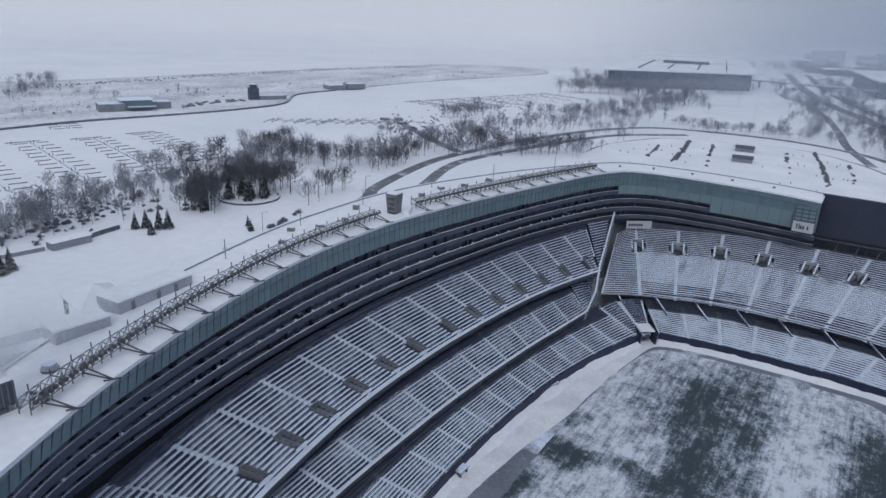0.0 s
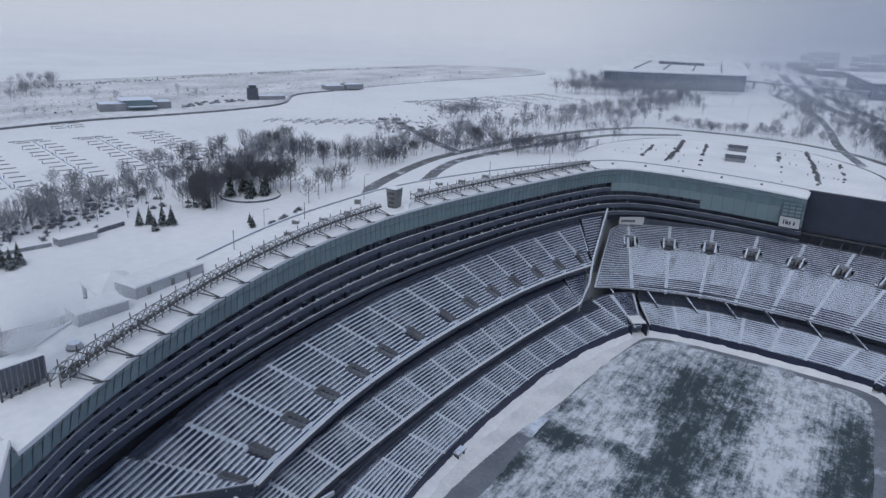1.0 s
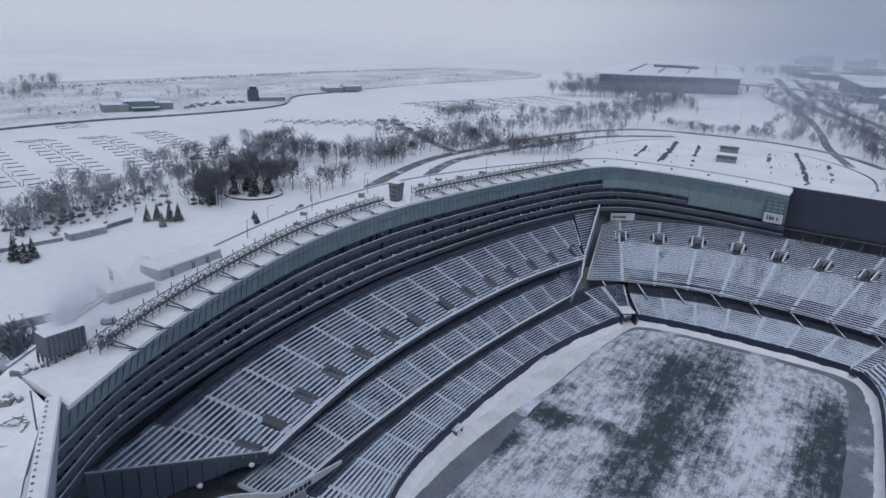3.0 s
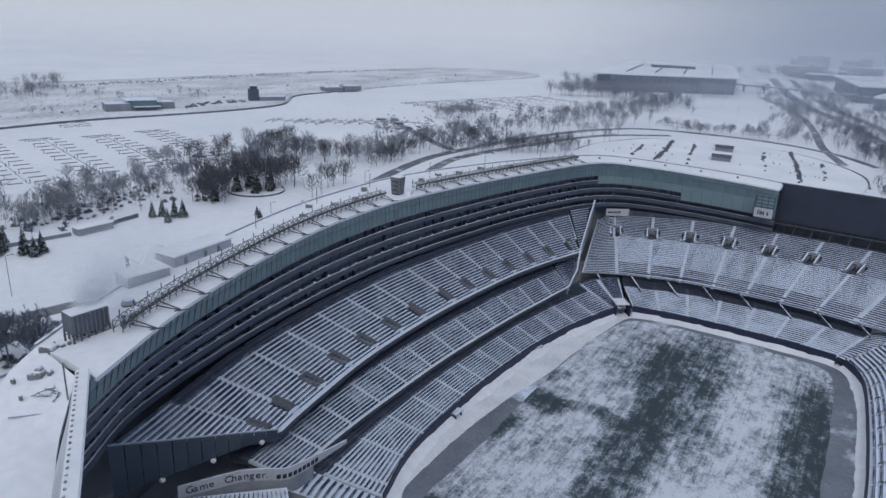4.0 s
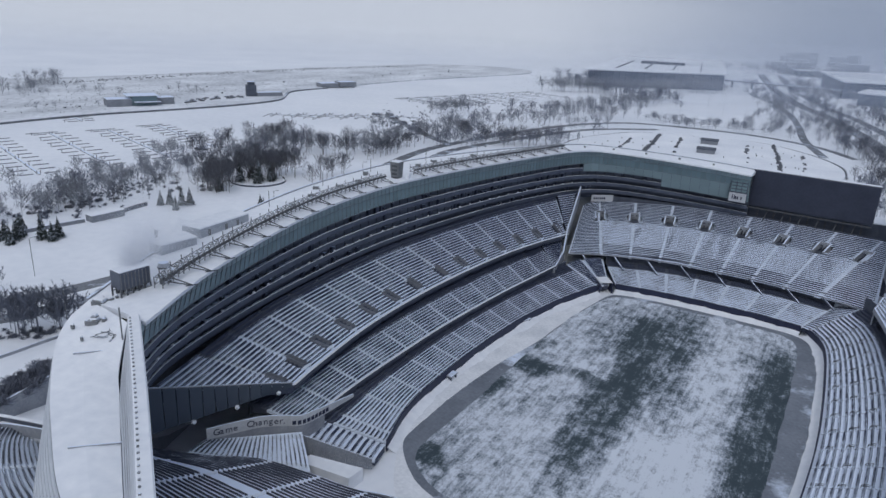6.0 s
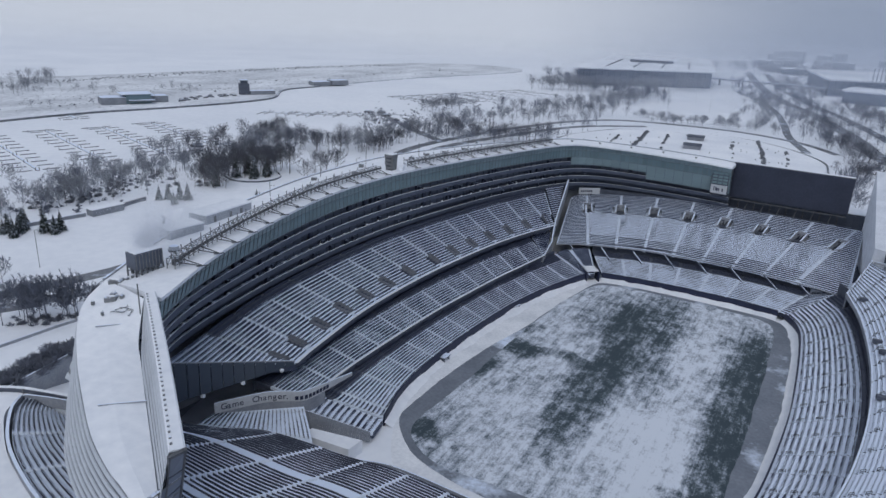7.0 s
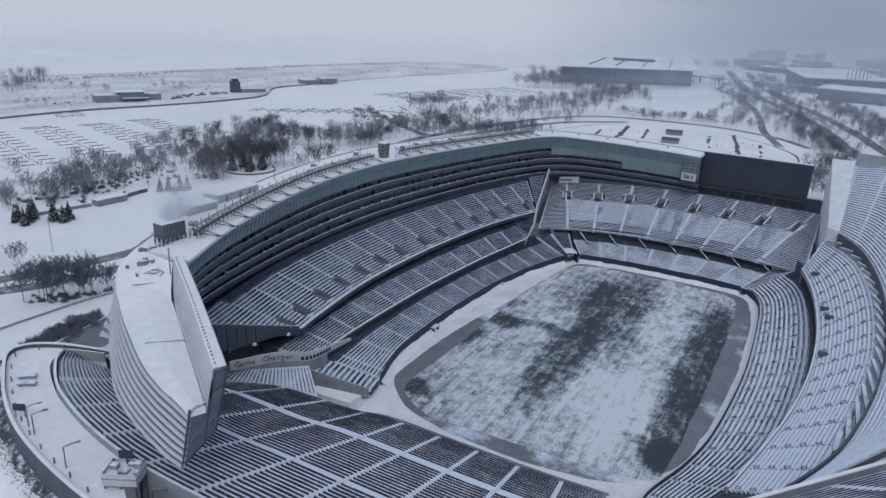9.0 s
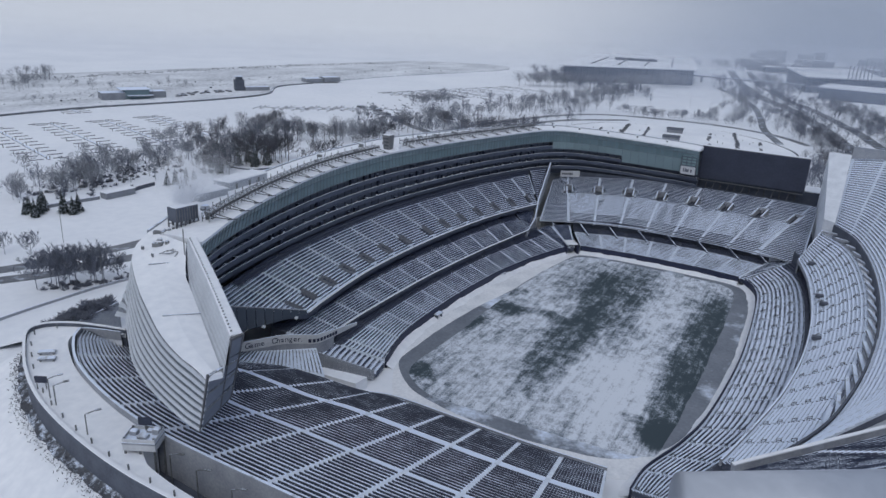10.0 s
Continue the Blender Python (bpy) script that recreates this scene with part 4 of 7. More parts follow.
mesh("crest_wall", *loft([at_height(cr_foot, 33.0), at_height(cr_in, cr[:, 2]), at_height(cr_out, cr[:, 2]), at_height(cr_base, 41.6)]), M_PANEL, wing, "ribbed metal crest wall")
mesh("crest_snow", *loft([at_height(cr_in, cr[:, 2] + 0.004), at_height(offset(cr, 0.7), cr[:, 2] + 0.22), at_height(offset(cr, -0.7), cr[:, 2] + 0.22), at_height(cr_out, cr[:, 2] + 0.004)], caps=True), M_SNOW, wing, "snow ridge with dark studs")
for k in range(1, 6):
    w = k / 6
    line = np.column_stack([cr_out[:, :2] * w + cr_base[:, :2] * (1 - w), 42.0 + (cr[:, 2] - 42.0) * w])
    h = line[:, 2]
    mesh("crest_rib", *loft([at_height(offset(line, 0.05), h - 0.12), at_height(offset(line, -0.09), h - 0.1), at_height(offset(line, -0.09), h + 0.02), at_height(offset(line, 0.05), h + 0.1)]), M_PANEL, wing)
for i in range(1, 40):
    q = offset(cr, -0.55)[i]
    mesh("stud", *box(q[0], q[1], q[2] + 0.15, q[2] + 0.4, 0.24, 0.24, 35), M_STEEL, wing)
# banded outer face, leaning out towards its foot; the foot steps down towards the stadium
lowz = np.interp(np.linspace(0, 1, 61), [0, 0.15, 0.3, 1], [24, 28, 32.4, 33])


def face_line(z, out):
    """The outer face's plan line at the heights z, moved in by out."""
    w = ((42 - z) / 9)[:, None]
    return at_height(offset(W_OUT[:, :2] * (1 - w) + W_FOOT * w, out), z)


BANDS = 8
for k in range(BANDS):
    za, zb = lowz + (W_OUT[:, 2] - lowz) * k / BANDS, lowz + (W_OUT[:, 2] - lowz) * (k + 1) / BANDS
    h = zb - za
    sill = [face_line(za, 0.35), face_line(za + 0.03, -0.1), face_line(za + h * 0.5, -0.1), face_line(za + h * 0.55, 0.35)]
    mesh("metal_band", *loft(sill, close=True, caps=True), M_PANEL, wing)
    g0, g1 = face_line(za + h * 0.53, 0.06), face_line(zb, 0.06)
    for i in range(0, 59, 2):
        p = [g0[i] * 0.98 + g0[i + 2] * 0.02, g0[i] * 0.02 + g0[i + 2] * 0.98, g1[i] * 0.02 + g1[i + 2] * 0.98, g1[i] * 0.98 + g1[i + 2] * 0.02]
        q = [x + np.array([0.05, 0.09, 0]) for x in p]
        mesh("window", [tuple(x) for x in p + q], [[0, 1, 2, 3], [7, 6, 5, 4], [0, 4, 5, 1], [1, 5, 6, 2], [2, 6, 7, 3], [3, 7, 4, 0]], M_BAND, wing)
mesh("inner_backing", *loft([face_line(lowz, 0.5)[:60], face_line(W_OUT[:, 2] - 0.2, 0.5)[:60]]), M_DARKC, wing)
foot_in = spline([(-59.4, -113.6), (-41.4, -126.2), (-24.8, -136.8)], 61)
mesh("soffit", *loft([face_line(lowz, 0.1), at_height(foot_in, np.maximum(lowz, 32.8))]), M_CONC, wing)
# end face with its window bands
def end_quad(name, u0, u1, z0, z1, out, material):
    """A panel of the wing's end face, which rakes back towards its foot."""
    def at(u, z):
        a = np.array([-19.7, -145.3]) + np.array([-0.2, -0.05]) * (42 - z)
        b = np.array([-17.9, -139.9]) + np.array([-0.48, 0.24]) * (47 - z)
        q = a + (b - a) * u + np.array([0.09, -0.04]) * out
        return (q[0], q[1], z)
    v = [at(u0, z0), at(u1, z0), at(u1, z1), at(u0, z1)]
    v += [(x - 0.5, y + 0.25, z) for x, y, z in v]
    mesh(name, v, [[0, 1, 2, 3], [7, 6, 5, 4], [0, 4, 5, 1], [1, 5, 6, 2], [2, 6, 7, 3], [3, 7, 4, 0]], material, wing)


for k in range(3):
    end_quad("end_window", 0.06, 0.62, 33.3 + 3.0 * k, 35.9 + 3.0 * k, 0, M_GLASS)
    end_quad("end_band", 0.0, 1.0, 35.9 + 3.0 * k, 36.3 + 3.0 * k, 1, M_STEEL)
for k in range(4):
    end_quad("end_window", 0.66, 1.0, 33.2 + 3.45 * k, 36.4 + 3.45 * k, 0, M_GLASS)
end_quad("end_post", 0.0, 0.06, 33, 42.4, 1, M_RIG)
end_quad("end_post", 0.62, 0.66, 33, 47.0, 1, M_RIG)
end_quad("end_post", 0.97, 1.03, 33, 47.2, 1, M_RIG)
end_quad("end_cap", 0.6, 1.03, 46.8, 47.25, 1, M_RIG)
end_quad("end_cap", 0.0, 1.0, 33.0, 33.3, 1, M_RIG)

# glazed end wall of the upper tier and banner parapet
for k in range(12):
    a, b = k / 12 + 0.004, (k + 1) / 12 - 0.004
    q = [np.array([-60.9, -75.2]) * (1 - t) + np.array([-67.4, -105.6]) * t for t in (a, b)]
    top = [15.7 + 11.0 * t for t in (a, b)]
    foot = [14.8 + 2.4 * t for t in (a, b)]
    v = [(*q[0], foot[0]), (*q[1], foot[1]), (*q[1], top[1]), (*q[0], top[0])]
    v += [(x - 0.15, y + 0.3, z) for x, y, z in v]
    mesh("end_pane", v, [[0, 1, 2, 3], [7, 6, 5, 4], [0, 4, 5, 1], [1, 5, 6, 2], [2, 6, 7, 3], [3, 7, 4, 0]], M_BAND, east)
mesh("end_cap", *bars([((-60.9, -75.1, 15.85), (-67.4, -105.5, 26.8))], 0.13), M_CONC, east, "snow-capped rail above the end glazing")
for t in (0.1, 0.42, 0.72):
    x, y = -60.6 - 6.5 * t, -76.0 - 30.4 * t
    mesh("end_lamp", *box(x, y, 14.5 + 2.4 * t, 15.1 + 2.4 * t, 0.7, 0.7, 12, 0.1), M_SNOW, east, "small snow-capped lamp below the glazing")
ban = spline([(-65.2, -95.2), (-60.4, -86.2), (-57.2, -82.2), (-54.6, -79.4), (-53.8, -74), (-53.6, -63)], 61)
hz = np.interp(np.linspace(0, 1, 61), [0, 0.5, 0.62, 1], [2.5, 2.5, 2.4, 0.7])
zb0 = np.interp(np.linspace(0, 1, 61), [0, 0.3, 0.55, 1], [10.9, 10.6, 9.7, 8.9])
o = offset(ban, 0.35)
mesh("banner_wall", *loft([at_height(ban, zb0), at_height(ban, zb0 + hz), at_height(o, zb0 + hz), at_height(o, zb0)], close=True, caps=True), M_FASCIA, east, "pale parapet with a lettered slogan")

mesh("banner_base", *loft([at_height(ban, zb0 - 3.2)[:44], at_height(ban, zb0)[:44], at_height(o, zb0)[:44], at_height(o, zb0 - 3.2)[:44]], close=True, caps=True), M_CONC, east, "grey wall below the slogan")

# silver back of the north board
nboard = thing("north_board", (52, -129, 20), "long silver rounded housing of the north board", "video board")
prof = [(4.0 * math.cos(a), 3.6 * math.sin(a)) for a in np.linspace(0, math.pi, 17)] + [(-4.0, -9), (4.0, -9)]
d = np.array([0.83, 0.56])
nrm = np.array([-0.56, 0.83])
lines = []
for q, h in prof:
    a = np.array([43.3, -139.6])
    lines.append(np.array([[*(a + nrm * q), 44.2 + h], [*(a + d * 17 + nrm * q), 44.2 + h], [*(a + d * 34 + nrm * q), 44.2 + h]]))
mesh("housing", *loft(lines, close=True, caps=True), M_SILVER, nboard, "", True)
for k in range(3):
    q = np.array([43.3, -139.6]) + d * (3 + 14 * k)
    mesh("leg", *bars([((q[0], q[1], 20.0), (q[0], q[1], 36.0))], 0.8), M_STEEL, nboard)

# ---------- ground ----------
ground_n = 90
gx = np.sign(np.linspace(-1, 1, ground_n)) * np.abs(np.linspace(-1, 1, ground_n)) ** 2.2 * 4600
gy = np.sign(np.linspace(-1, 1, ground_n)) * np.abs(np.linspace(-1, 1, ground_n)) ** 2.2 * 4600
verts, faces = [], []
for j in range(ground_n):
    for i in range(ground_n):
        x, y = gx[i], gy[j]
        r = math.hypot(x, y)
        z = -0.05
        if r > 500:
            z += 1.6 * max(0, noise.noise(Vector((x / 180, y / 180, 0)))) * min(1, (r - 500) / 300) * max(0, min(1, (1150 - r) / 300))
        verts.append((x, y, z))
for j in range(ground_n - 1):
    for i in range(ground_n - 1):
        k = j * ground_n + i
        faces.append([k, k + 1, k + ground_n + 1, k + ground_n])
tagged(mesh("ground", verts, faces, M_ICE), "snow-covered lakefront ground and frozen harbour", "ground", "", "structure")

# ---------- surroundings: materials ----------
M_ROAD = surface("wet_asphalt", (0.075, 0.083, 0.10), (0.19, 0.205, 0.235), 0.06, 0.6, bump=0.05, fine=20, snow=0.3, patch=0.12)
M_BARK = surface("bark", (0.06, 0.055, 0.055), (0.13, 0.12, 0.115), 2.0, 0.9)
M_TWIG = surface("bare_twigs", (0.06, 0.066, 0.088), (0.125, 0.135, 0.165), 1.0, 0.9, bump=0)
# Distance haze is put into the colour of these two paler twigs.
M_HAZETWIG = surface("haze_paled_twigs", (0.20, 0.215, 0.25), (0.31, 0.33, 0.37), 1.0, 0.9, bump=0)
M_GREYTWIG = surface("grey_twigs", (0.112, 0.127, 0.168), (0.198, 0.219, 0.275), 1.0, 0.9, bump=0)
M_SPRUCE = surface("spruce_needles", (0.02, 0.03, 0.03), (0.055, 0.07, 0.065), 1.5, 0.9, snow=0.35, patch=1.2, bump=0)
M_ROCK = surface("dark_rubble", (0.09, 0.10, 0.12), (0.22, 0.235, 0.26), 0.3, 0.9, snow=0.85, patch=0.1)
M_BRICK = surface("grey_brick", (0.17, 0.185, 0.215), (0.25, 0.27, 0.305), 0.3, snow=0.9)
M_HALL = surface("dark_steel_front", (0.10, 0.125, 0.175), (0.15, 0.18, 0.235), 0.05, 0.6, snow=1.0, patch=0.02)
M_TIMBER = surface("dock_timber", (0.13, 0.135, 0.15), (0.24, 0.245, 0.265), 0.5, 0.9, snow=0.6, patch=0.3)
M_WALK = surface("snowed_planks", (0.30, 0.30, 0.31), (0.42, 0.43, 0.45), 0.5, 0.9, snow=1.1, patch=0.3)
M_CAR = surface("car_paint", (0.03, 0.03, 0.035), (0.12, 0.12, 0.13), 0.3, 0.4, snow=0.5, patch=0.5)
M_WHITE = surface("white_sheet_metal", (0.32, 0.35, 0.40), (0.43, 0.46, 0.51), 0.3, 0.6, snow=0.95)

M_ISLAND = surface("windswept_snow", (0.40, 0.425, 0.47), (0.82, 0.85, 0.90), 0.03, 0.9, bump=0.2, stretch=(1, 0.45, 1), fine=12)

# ---------- distance: glowing painted haze over the lake and the city -------
def haze_layer(thickness):
    """Far haze painted as emission in sky colours, thinning out towards the ground."""
    haze = bpy.data.materials.new("emissive_haze")
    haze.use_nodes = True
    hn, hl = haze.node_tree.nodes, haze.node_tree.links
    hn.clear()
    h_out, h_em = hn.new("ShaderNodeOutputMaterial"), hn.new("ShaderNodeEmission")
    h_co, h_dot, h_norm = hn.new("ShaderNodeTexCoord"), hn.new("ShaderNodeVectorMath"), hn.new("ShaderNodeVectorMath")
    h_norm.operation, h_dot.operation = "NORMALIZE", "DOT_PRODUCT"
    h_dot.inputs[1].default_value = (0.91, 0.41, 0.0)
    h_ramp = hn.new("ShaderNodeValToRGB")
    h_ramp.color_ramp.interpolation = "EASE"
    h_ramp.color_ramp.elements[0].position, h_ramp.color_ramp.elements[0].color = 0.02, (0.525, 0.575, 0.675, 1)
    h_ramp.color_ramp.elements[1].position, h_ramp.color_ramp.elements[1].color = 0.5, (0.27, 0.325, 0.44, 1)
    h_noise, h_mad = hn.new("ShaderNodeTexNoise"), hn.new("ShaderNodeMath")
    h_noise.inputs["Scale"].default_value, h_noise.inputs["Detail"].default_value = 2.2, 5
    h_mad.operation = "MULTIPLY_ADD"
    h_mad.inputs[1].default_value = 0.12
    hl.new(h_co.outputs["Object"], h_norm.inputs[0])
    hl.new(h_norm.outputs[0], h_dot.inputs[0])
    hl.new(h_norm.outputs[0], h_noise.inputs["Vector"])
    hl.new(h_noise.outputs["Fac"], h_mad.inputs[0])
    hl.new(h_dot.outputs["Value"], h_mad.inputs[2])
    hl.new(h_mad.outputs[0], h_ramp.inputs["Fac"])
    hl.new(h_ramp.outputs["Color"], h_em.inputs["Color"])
    h_sep, h_soft = hn.new("ShaderNodeSeparateXYZ"), hn.new("ShaderNodeValToRGB")
    h_scale = hn.new("ShaderNodeMath")
    h_scale.operation = "DIVIDE"
    h_scale.inputs[1].default_value = 160.0
    h_clear, h_mix = hn.new("ShaderNodeBsdfTransparent"), hn.new("ShaderNodeMixShader")
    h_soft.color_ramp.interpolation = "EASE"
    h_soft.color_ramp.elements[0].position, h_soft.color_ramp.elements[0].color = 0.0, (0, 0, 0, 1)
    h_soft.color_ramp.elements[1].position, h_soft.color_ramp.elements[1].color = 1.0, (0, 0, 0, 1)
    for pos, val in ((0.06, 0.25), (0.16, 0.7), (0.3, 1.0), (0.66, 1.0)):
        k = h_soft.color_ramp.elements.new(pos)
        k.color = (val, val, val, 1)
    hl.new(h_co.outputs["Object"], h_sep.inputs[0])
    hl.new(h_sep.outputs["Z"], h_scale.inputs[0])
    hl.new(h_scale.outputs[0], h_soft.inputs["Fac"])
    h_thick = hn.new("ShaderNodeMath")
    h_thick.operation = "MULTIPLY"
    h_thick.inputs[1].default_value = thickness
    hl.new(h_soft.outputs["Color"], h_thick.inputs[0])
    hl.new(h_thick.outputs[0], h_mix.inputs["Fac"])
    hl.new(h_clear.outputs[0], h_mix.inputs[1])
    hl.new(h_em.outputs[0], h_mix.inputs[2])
    hl.new(h_mix.outputs[0], h_out.inputs["Surface"])
    return haze


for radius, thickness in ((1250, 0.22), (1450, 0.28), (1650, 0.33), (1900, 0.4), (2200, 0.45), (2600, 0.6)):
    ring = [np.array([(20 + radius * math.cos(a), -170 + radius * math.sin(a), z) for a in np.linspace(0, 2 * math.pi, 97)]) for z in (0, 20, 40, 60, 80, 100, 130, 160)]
    tagged(mesh("backdrop", *loft(ring), haze_layer(thickness), None, "", True), "glowing painted haze over lake and city", "haze bank", "", "structure")

def haze_veil(thickness):
    """Haze added at middle distance: a sky-lit thin scattering sheet, thicker towards the city."""
    m = bpy.data.materials.new("scattering_haze")
    m.use_nodes = True
    n, l = m.node_tree.nodes, m.node_tree.links
    n.clear()
    out, co = n.new("ShaderNodeOutputMaterial"), n.new("ShaderNodeTexCoord")
    sep, norm, dot = n.new("ShaderNodeSeparateXYZ"), n.new("ShaderNodeVectorMath"), n.new("ShaderNodeVectorMath")
    norm.operation, dot.operation = "NORMALIZE", "DOT_PRODUCT"
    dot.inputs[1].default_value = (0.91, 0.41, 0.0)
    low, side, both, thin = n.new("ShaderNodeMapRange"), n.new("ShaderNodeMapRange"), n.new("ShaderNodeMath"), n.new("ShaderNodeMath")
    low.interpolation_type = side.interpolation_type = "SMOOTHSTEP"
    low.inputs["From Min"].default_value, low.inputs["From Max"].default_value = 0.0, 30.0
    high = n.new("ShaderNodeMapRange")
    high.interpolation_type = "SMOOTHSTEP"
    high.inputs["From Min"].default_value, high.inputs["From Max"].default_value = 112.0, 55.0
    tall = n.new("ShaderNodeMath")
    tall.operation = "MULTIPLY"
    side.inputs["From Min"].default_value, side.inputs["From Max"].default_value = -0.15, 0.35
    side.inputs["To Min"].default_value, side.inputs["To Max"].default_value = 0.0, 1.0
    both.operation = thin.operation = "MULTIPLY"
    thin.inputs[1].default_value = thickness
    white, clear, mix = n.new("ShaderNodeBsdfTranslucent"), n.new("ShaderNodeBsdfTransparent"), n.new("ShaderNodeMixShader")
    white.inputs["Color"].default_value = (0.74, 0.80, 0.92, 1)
    l.new(co.outputs["Object"], sep.inputs[0])
    l.new(co.outputs["Object"], norm.inputs[0])
    l.new(norm.outputs[0], dot.inputs[0])
    l.new(sep.outputs["Z"], low.inputs["Value"])
    l.new(dot.outputs["Value"], side.inputs["Value"])
    l.new(sep.outputs["Z"], high.inputs["Value"])
    l.new(low.outputs[0], tall.inputs[0])
    l.new(high.outputs[0], tall.inputs[1])
    l.new(tall.outputs[0], both.inputs[0])
    l.new(side.outputs[0], both.inputs[1])
    l.new(both.outputs[0], thin.inputs[0])
    l.new(thin.outputs[0], mix.inputs["Fac"])
    l.new(clear.outputs[0], mix.inputs[1])
    l.new(white.outputs[0], mix.inputs[2])
    l.new(mix.outputs[0], out.inputs["Surface"])
    return m


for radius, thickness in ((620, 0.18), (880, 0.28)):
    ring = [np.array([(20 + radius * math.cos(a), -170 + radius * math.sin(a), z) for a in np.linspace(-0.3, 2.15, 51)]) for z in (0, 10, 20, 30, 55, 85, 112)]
    tagged(mesh("snowfall", *loft(ring), haze_veil(thickness), None, "", True), "thin added veil of haze before the city", "falling snow", "", "stuff")

# ---------- island, roads, lots ----------
sheet("island", loop([(-500, 40), (-501, 109), (-496, 168), (-480, 230), (-468, 292), (-470, 350), (-508, 409), (-508, 478), (-497, 648), (-450, 915), (-520, 985), (-640, 900), (-700, 600), (-735, 350), (-790, 120), (-800, -120), (-560, -110)], 200, 0.8), 1.4, M_ISLAND, "snow-covered island behind a dark sea wall", category="island", thick=1.6)


sw = thing("sea_wall", (-505, 300, 0), "low dark stone sea wall round the island", "sea wall")
parapet(sw, offset(spline([(-499, 40), (-500, 109), (-495, 168), (-479, 230), (-467, 292), (-469, 350), (-507, 409), (-507, 470)], 160), -0.6), -0.1, 1.45, -0.4, M_ROCK, "stone_course")


def ribbon(name, pts, width, z, material, label, category):
    c = spline(pts, 120)[:, :2]
    a, b = offset(c, width / 2), offset(c, -width / 2)
    lines = [at_height(a, z - 0.3), at_height(a, z), at_height(b, z), at_height(b, z - 0.3)]
    return tagged(mesh(name, *loft(lines), material), label, category, "", "structure")


ribbon("road", [(-180, 60), (-190, 100), (-199, 134), (-208, 152), (-219, 203), (-223, 246), (-218, 299), (-210, 350), (-198, 400), (-180, 450), (-150, 490), (-100, 505), (-40, 505), (10, 480), (40, 440)], 7, 0.15, M_ROAD, "dark wet park road between snowbanks", "road")
ribbon("road", [(-176, 110), (-190, 170), (-204, 215), (-208, 250), (-200, 300), (-190, 345), (-178, 390), (-160, 430), (-120, 470)], 7, 0.12, M_ROAD, "narrow dark road beside a snowbank", "road")
ribbon("road", [(-330, 345), (-290, 315), (-250, 285), (-222, 268)], 7, 0.13, M_ROAD, "dark side road to the marina", "road")
ribbon("road", [(150, 220), (74, 432), (47, 562), (5, 726), (-38, 850), (-94, 1089), (-150, 1400)], 15, 0.16, M_ROAD, "broad dark lakeside highway", "road")
ribbon("road", [(178, 230), (102, 440), (74, 570), (32, 732), (-10, 860), (-64, 1096), (-115, 1400)], 11, 0.14, M_ROAD, "second carriageway of the highway", "road")
ribbon("road", [(18, 430), (-2, 513), (-16, 615), (-41, 745), (-108, 940)], 7, 0.12, M_ROAD, "dark slip road beside a parking lot", "road")
ribbon("road", [(-222, -150), (-200, -103), (-190.2, -82.7), (-184.6, -68), (-179.3, -48), (-177.5, -30), (-182, 0)], 6.5, 0.13, M_ROAD, "wet road across the park", "road")
ribbon("road", [(-212, -155), (-192, -106), (-181.2, -88), (-173.8, -75), (-170.6, -64), (-167.5, -53), (-164, -42), (-158, -22)], 6.5, 0.12, M_ROAD, "wet road across the park", "road")
sheet("parking_lot", loop([(-150, 300), (-156, 359), (-145, 402), (-124, 438), (-84, 452), (-38, 462), (2, 436), (28, 395), (34, 350), (20, 300), (-40, 250), (-110, 255)], 120), 0.9, M_SNOW, "oval snow-covered parking lot with a kerbed rim", category="parking lot", thick=1.0)
sheet("parking_lot", loop([(-164, 569), (-172, 680), (-170, 782), (-120, 850), (-74, 857), (-45, 760), (-40, 678), (-40, 560), (-80, 530), (-123, 527)], 120), 0.5, M_SNOW, "snow-covered parking lot by the hall", category="parking lot", thick=0.6)
ribbon("kerb", [(-157, 330), (-158, 359), (-147, 404), (-126, 440), (-84, 454.5), (-37, 464.5), (4, 438), (30.5, 396), (36, 350)], 1.2, 0.5, M_ROAD, "dark kerb lane round the oval lot", "kerb")


# ---------- trees ----------
def tube(v, f, a, b, ra, rb, sides=5):
    d = (b - a).normalized()
    s = d.orthogonal().normalized()
    t = d.cross(s)
    k = len(v)
    for p, r in ((a, ra), (b, rb)):
        for i in range(sides):
            w = 2 * math.pi * i / sides
            v.append(tuple(p + (s * math.cos(w) + t * math.sin(w)) * r))
    for i in range(sides):
        f.append([k + i, k + (i + 1) % sides, k + sides + (i + 1) % sides, k + sides + i])


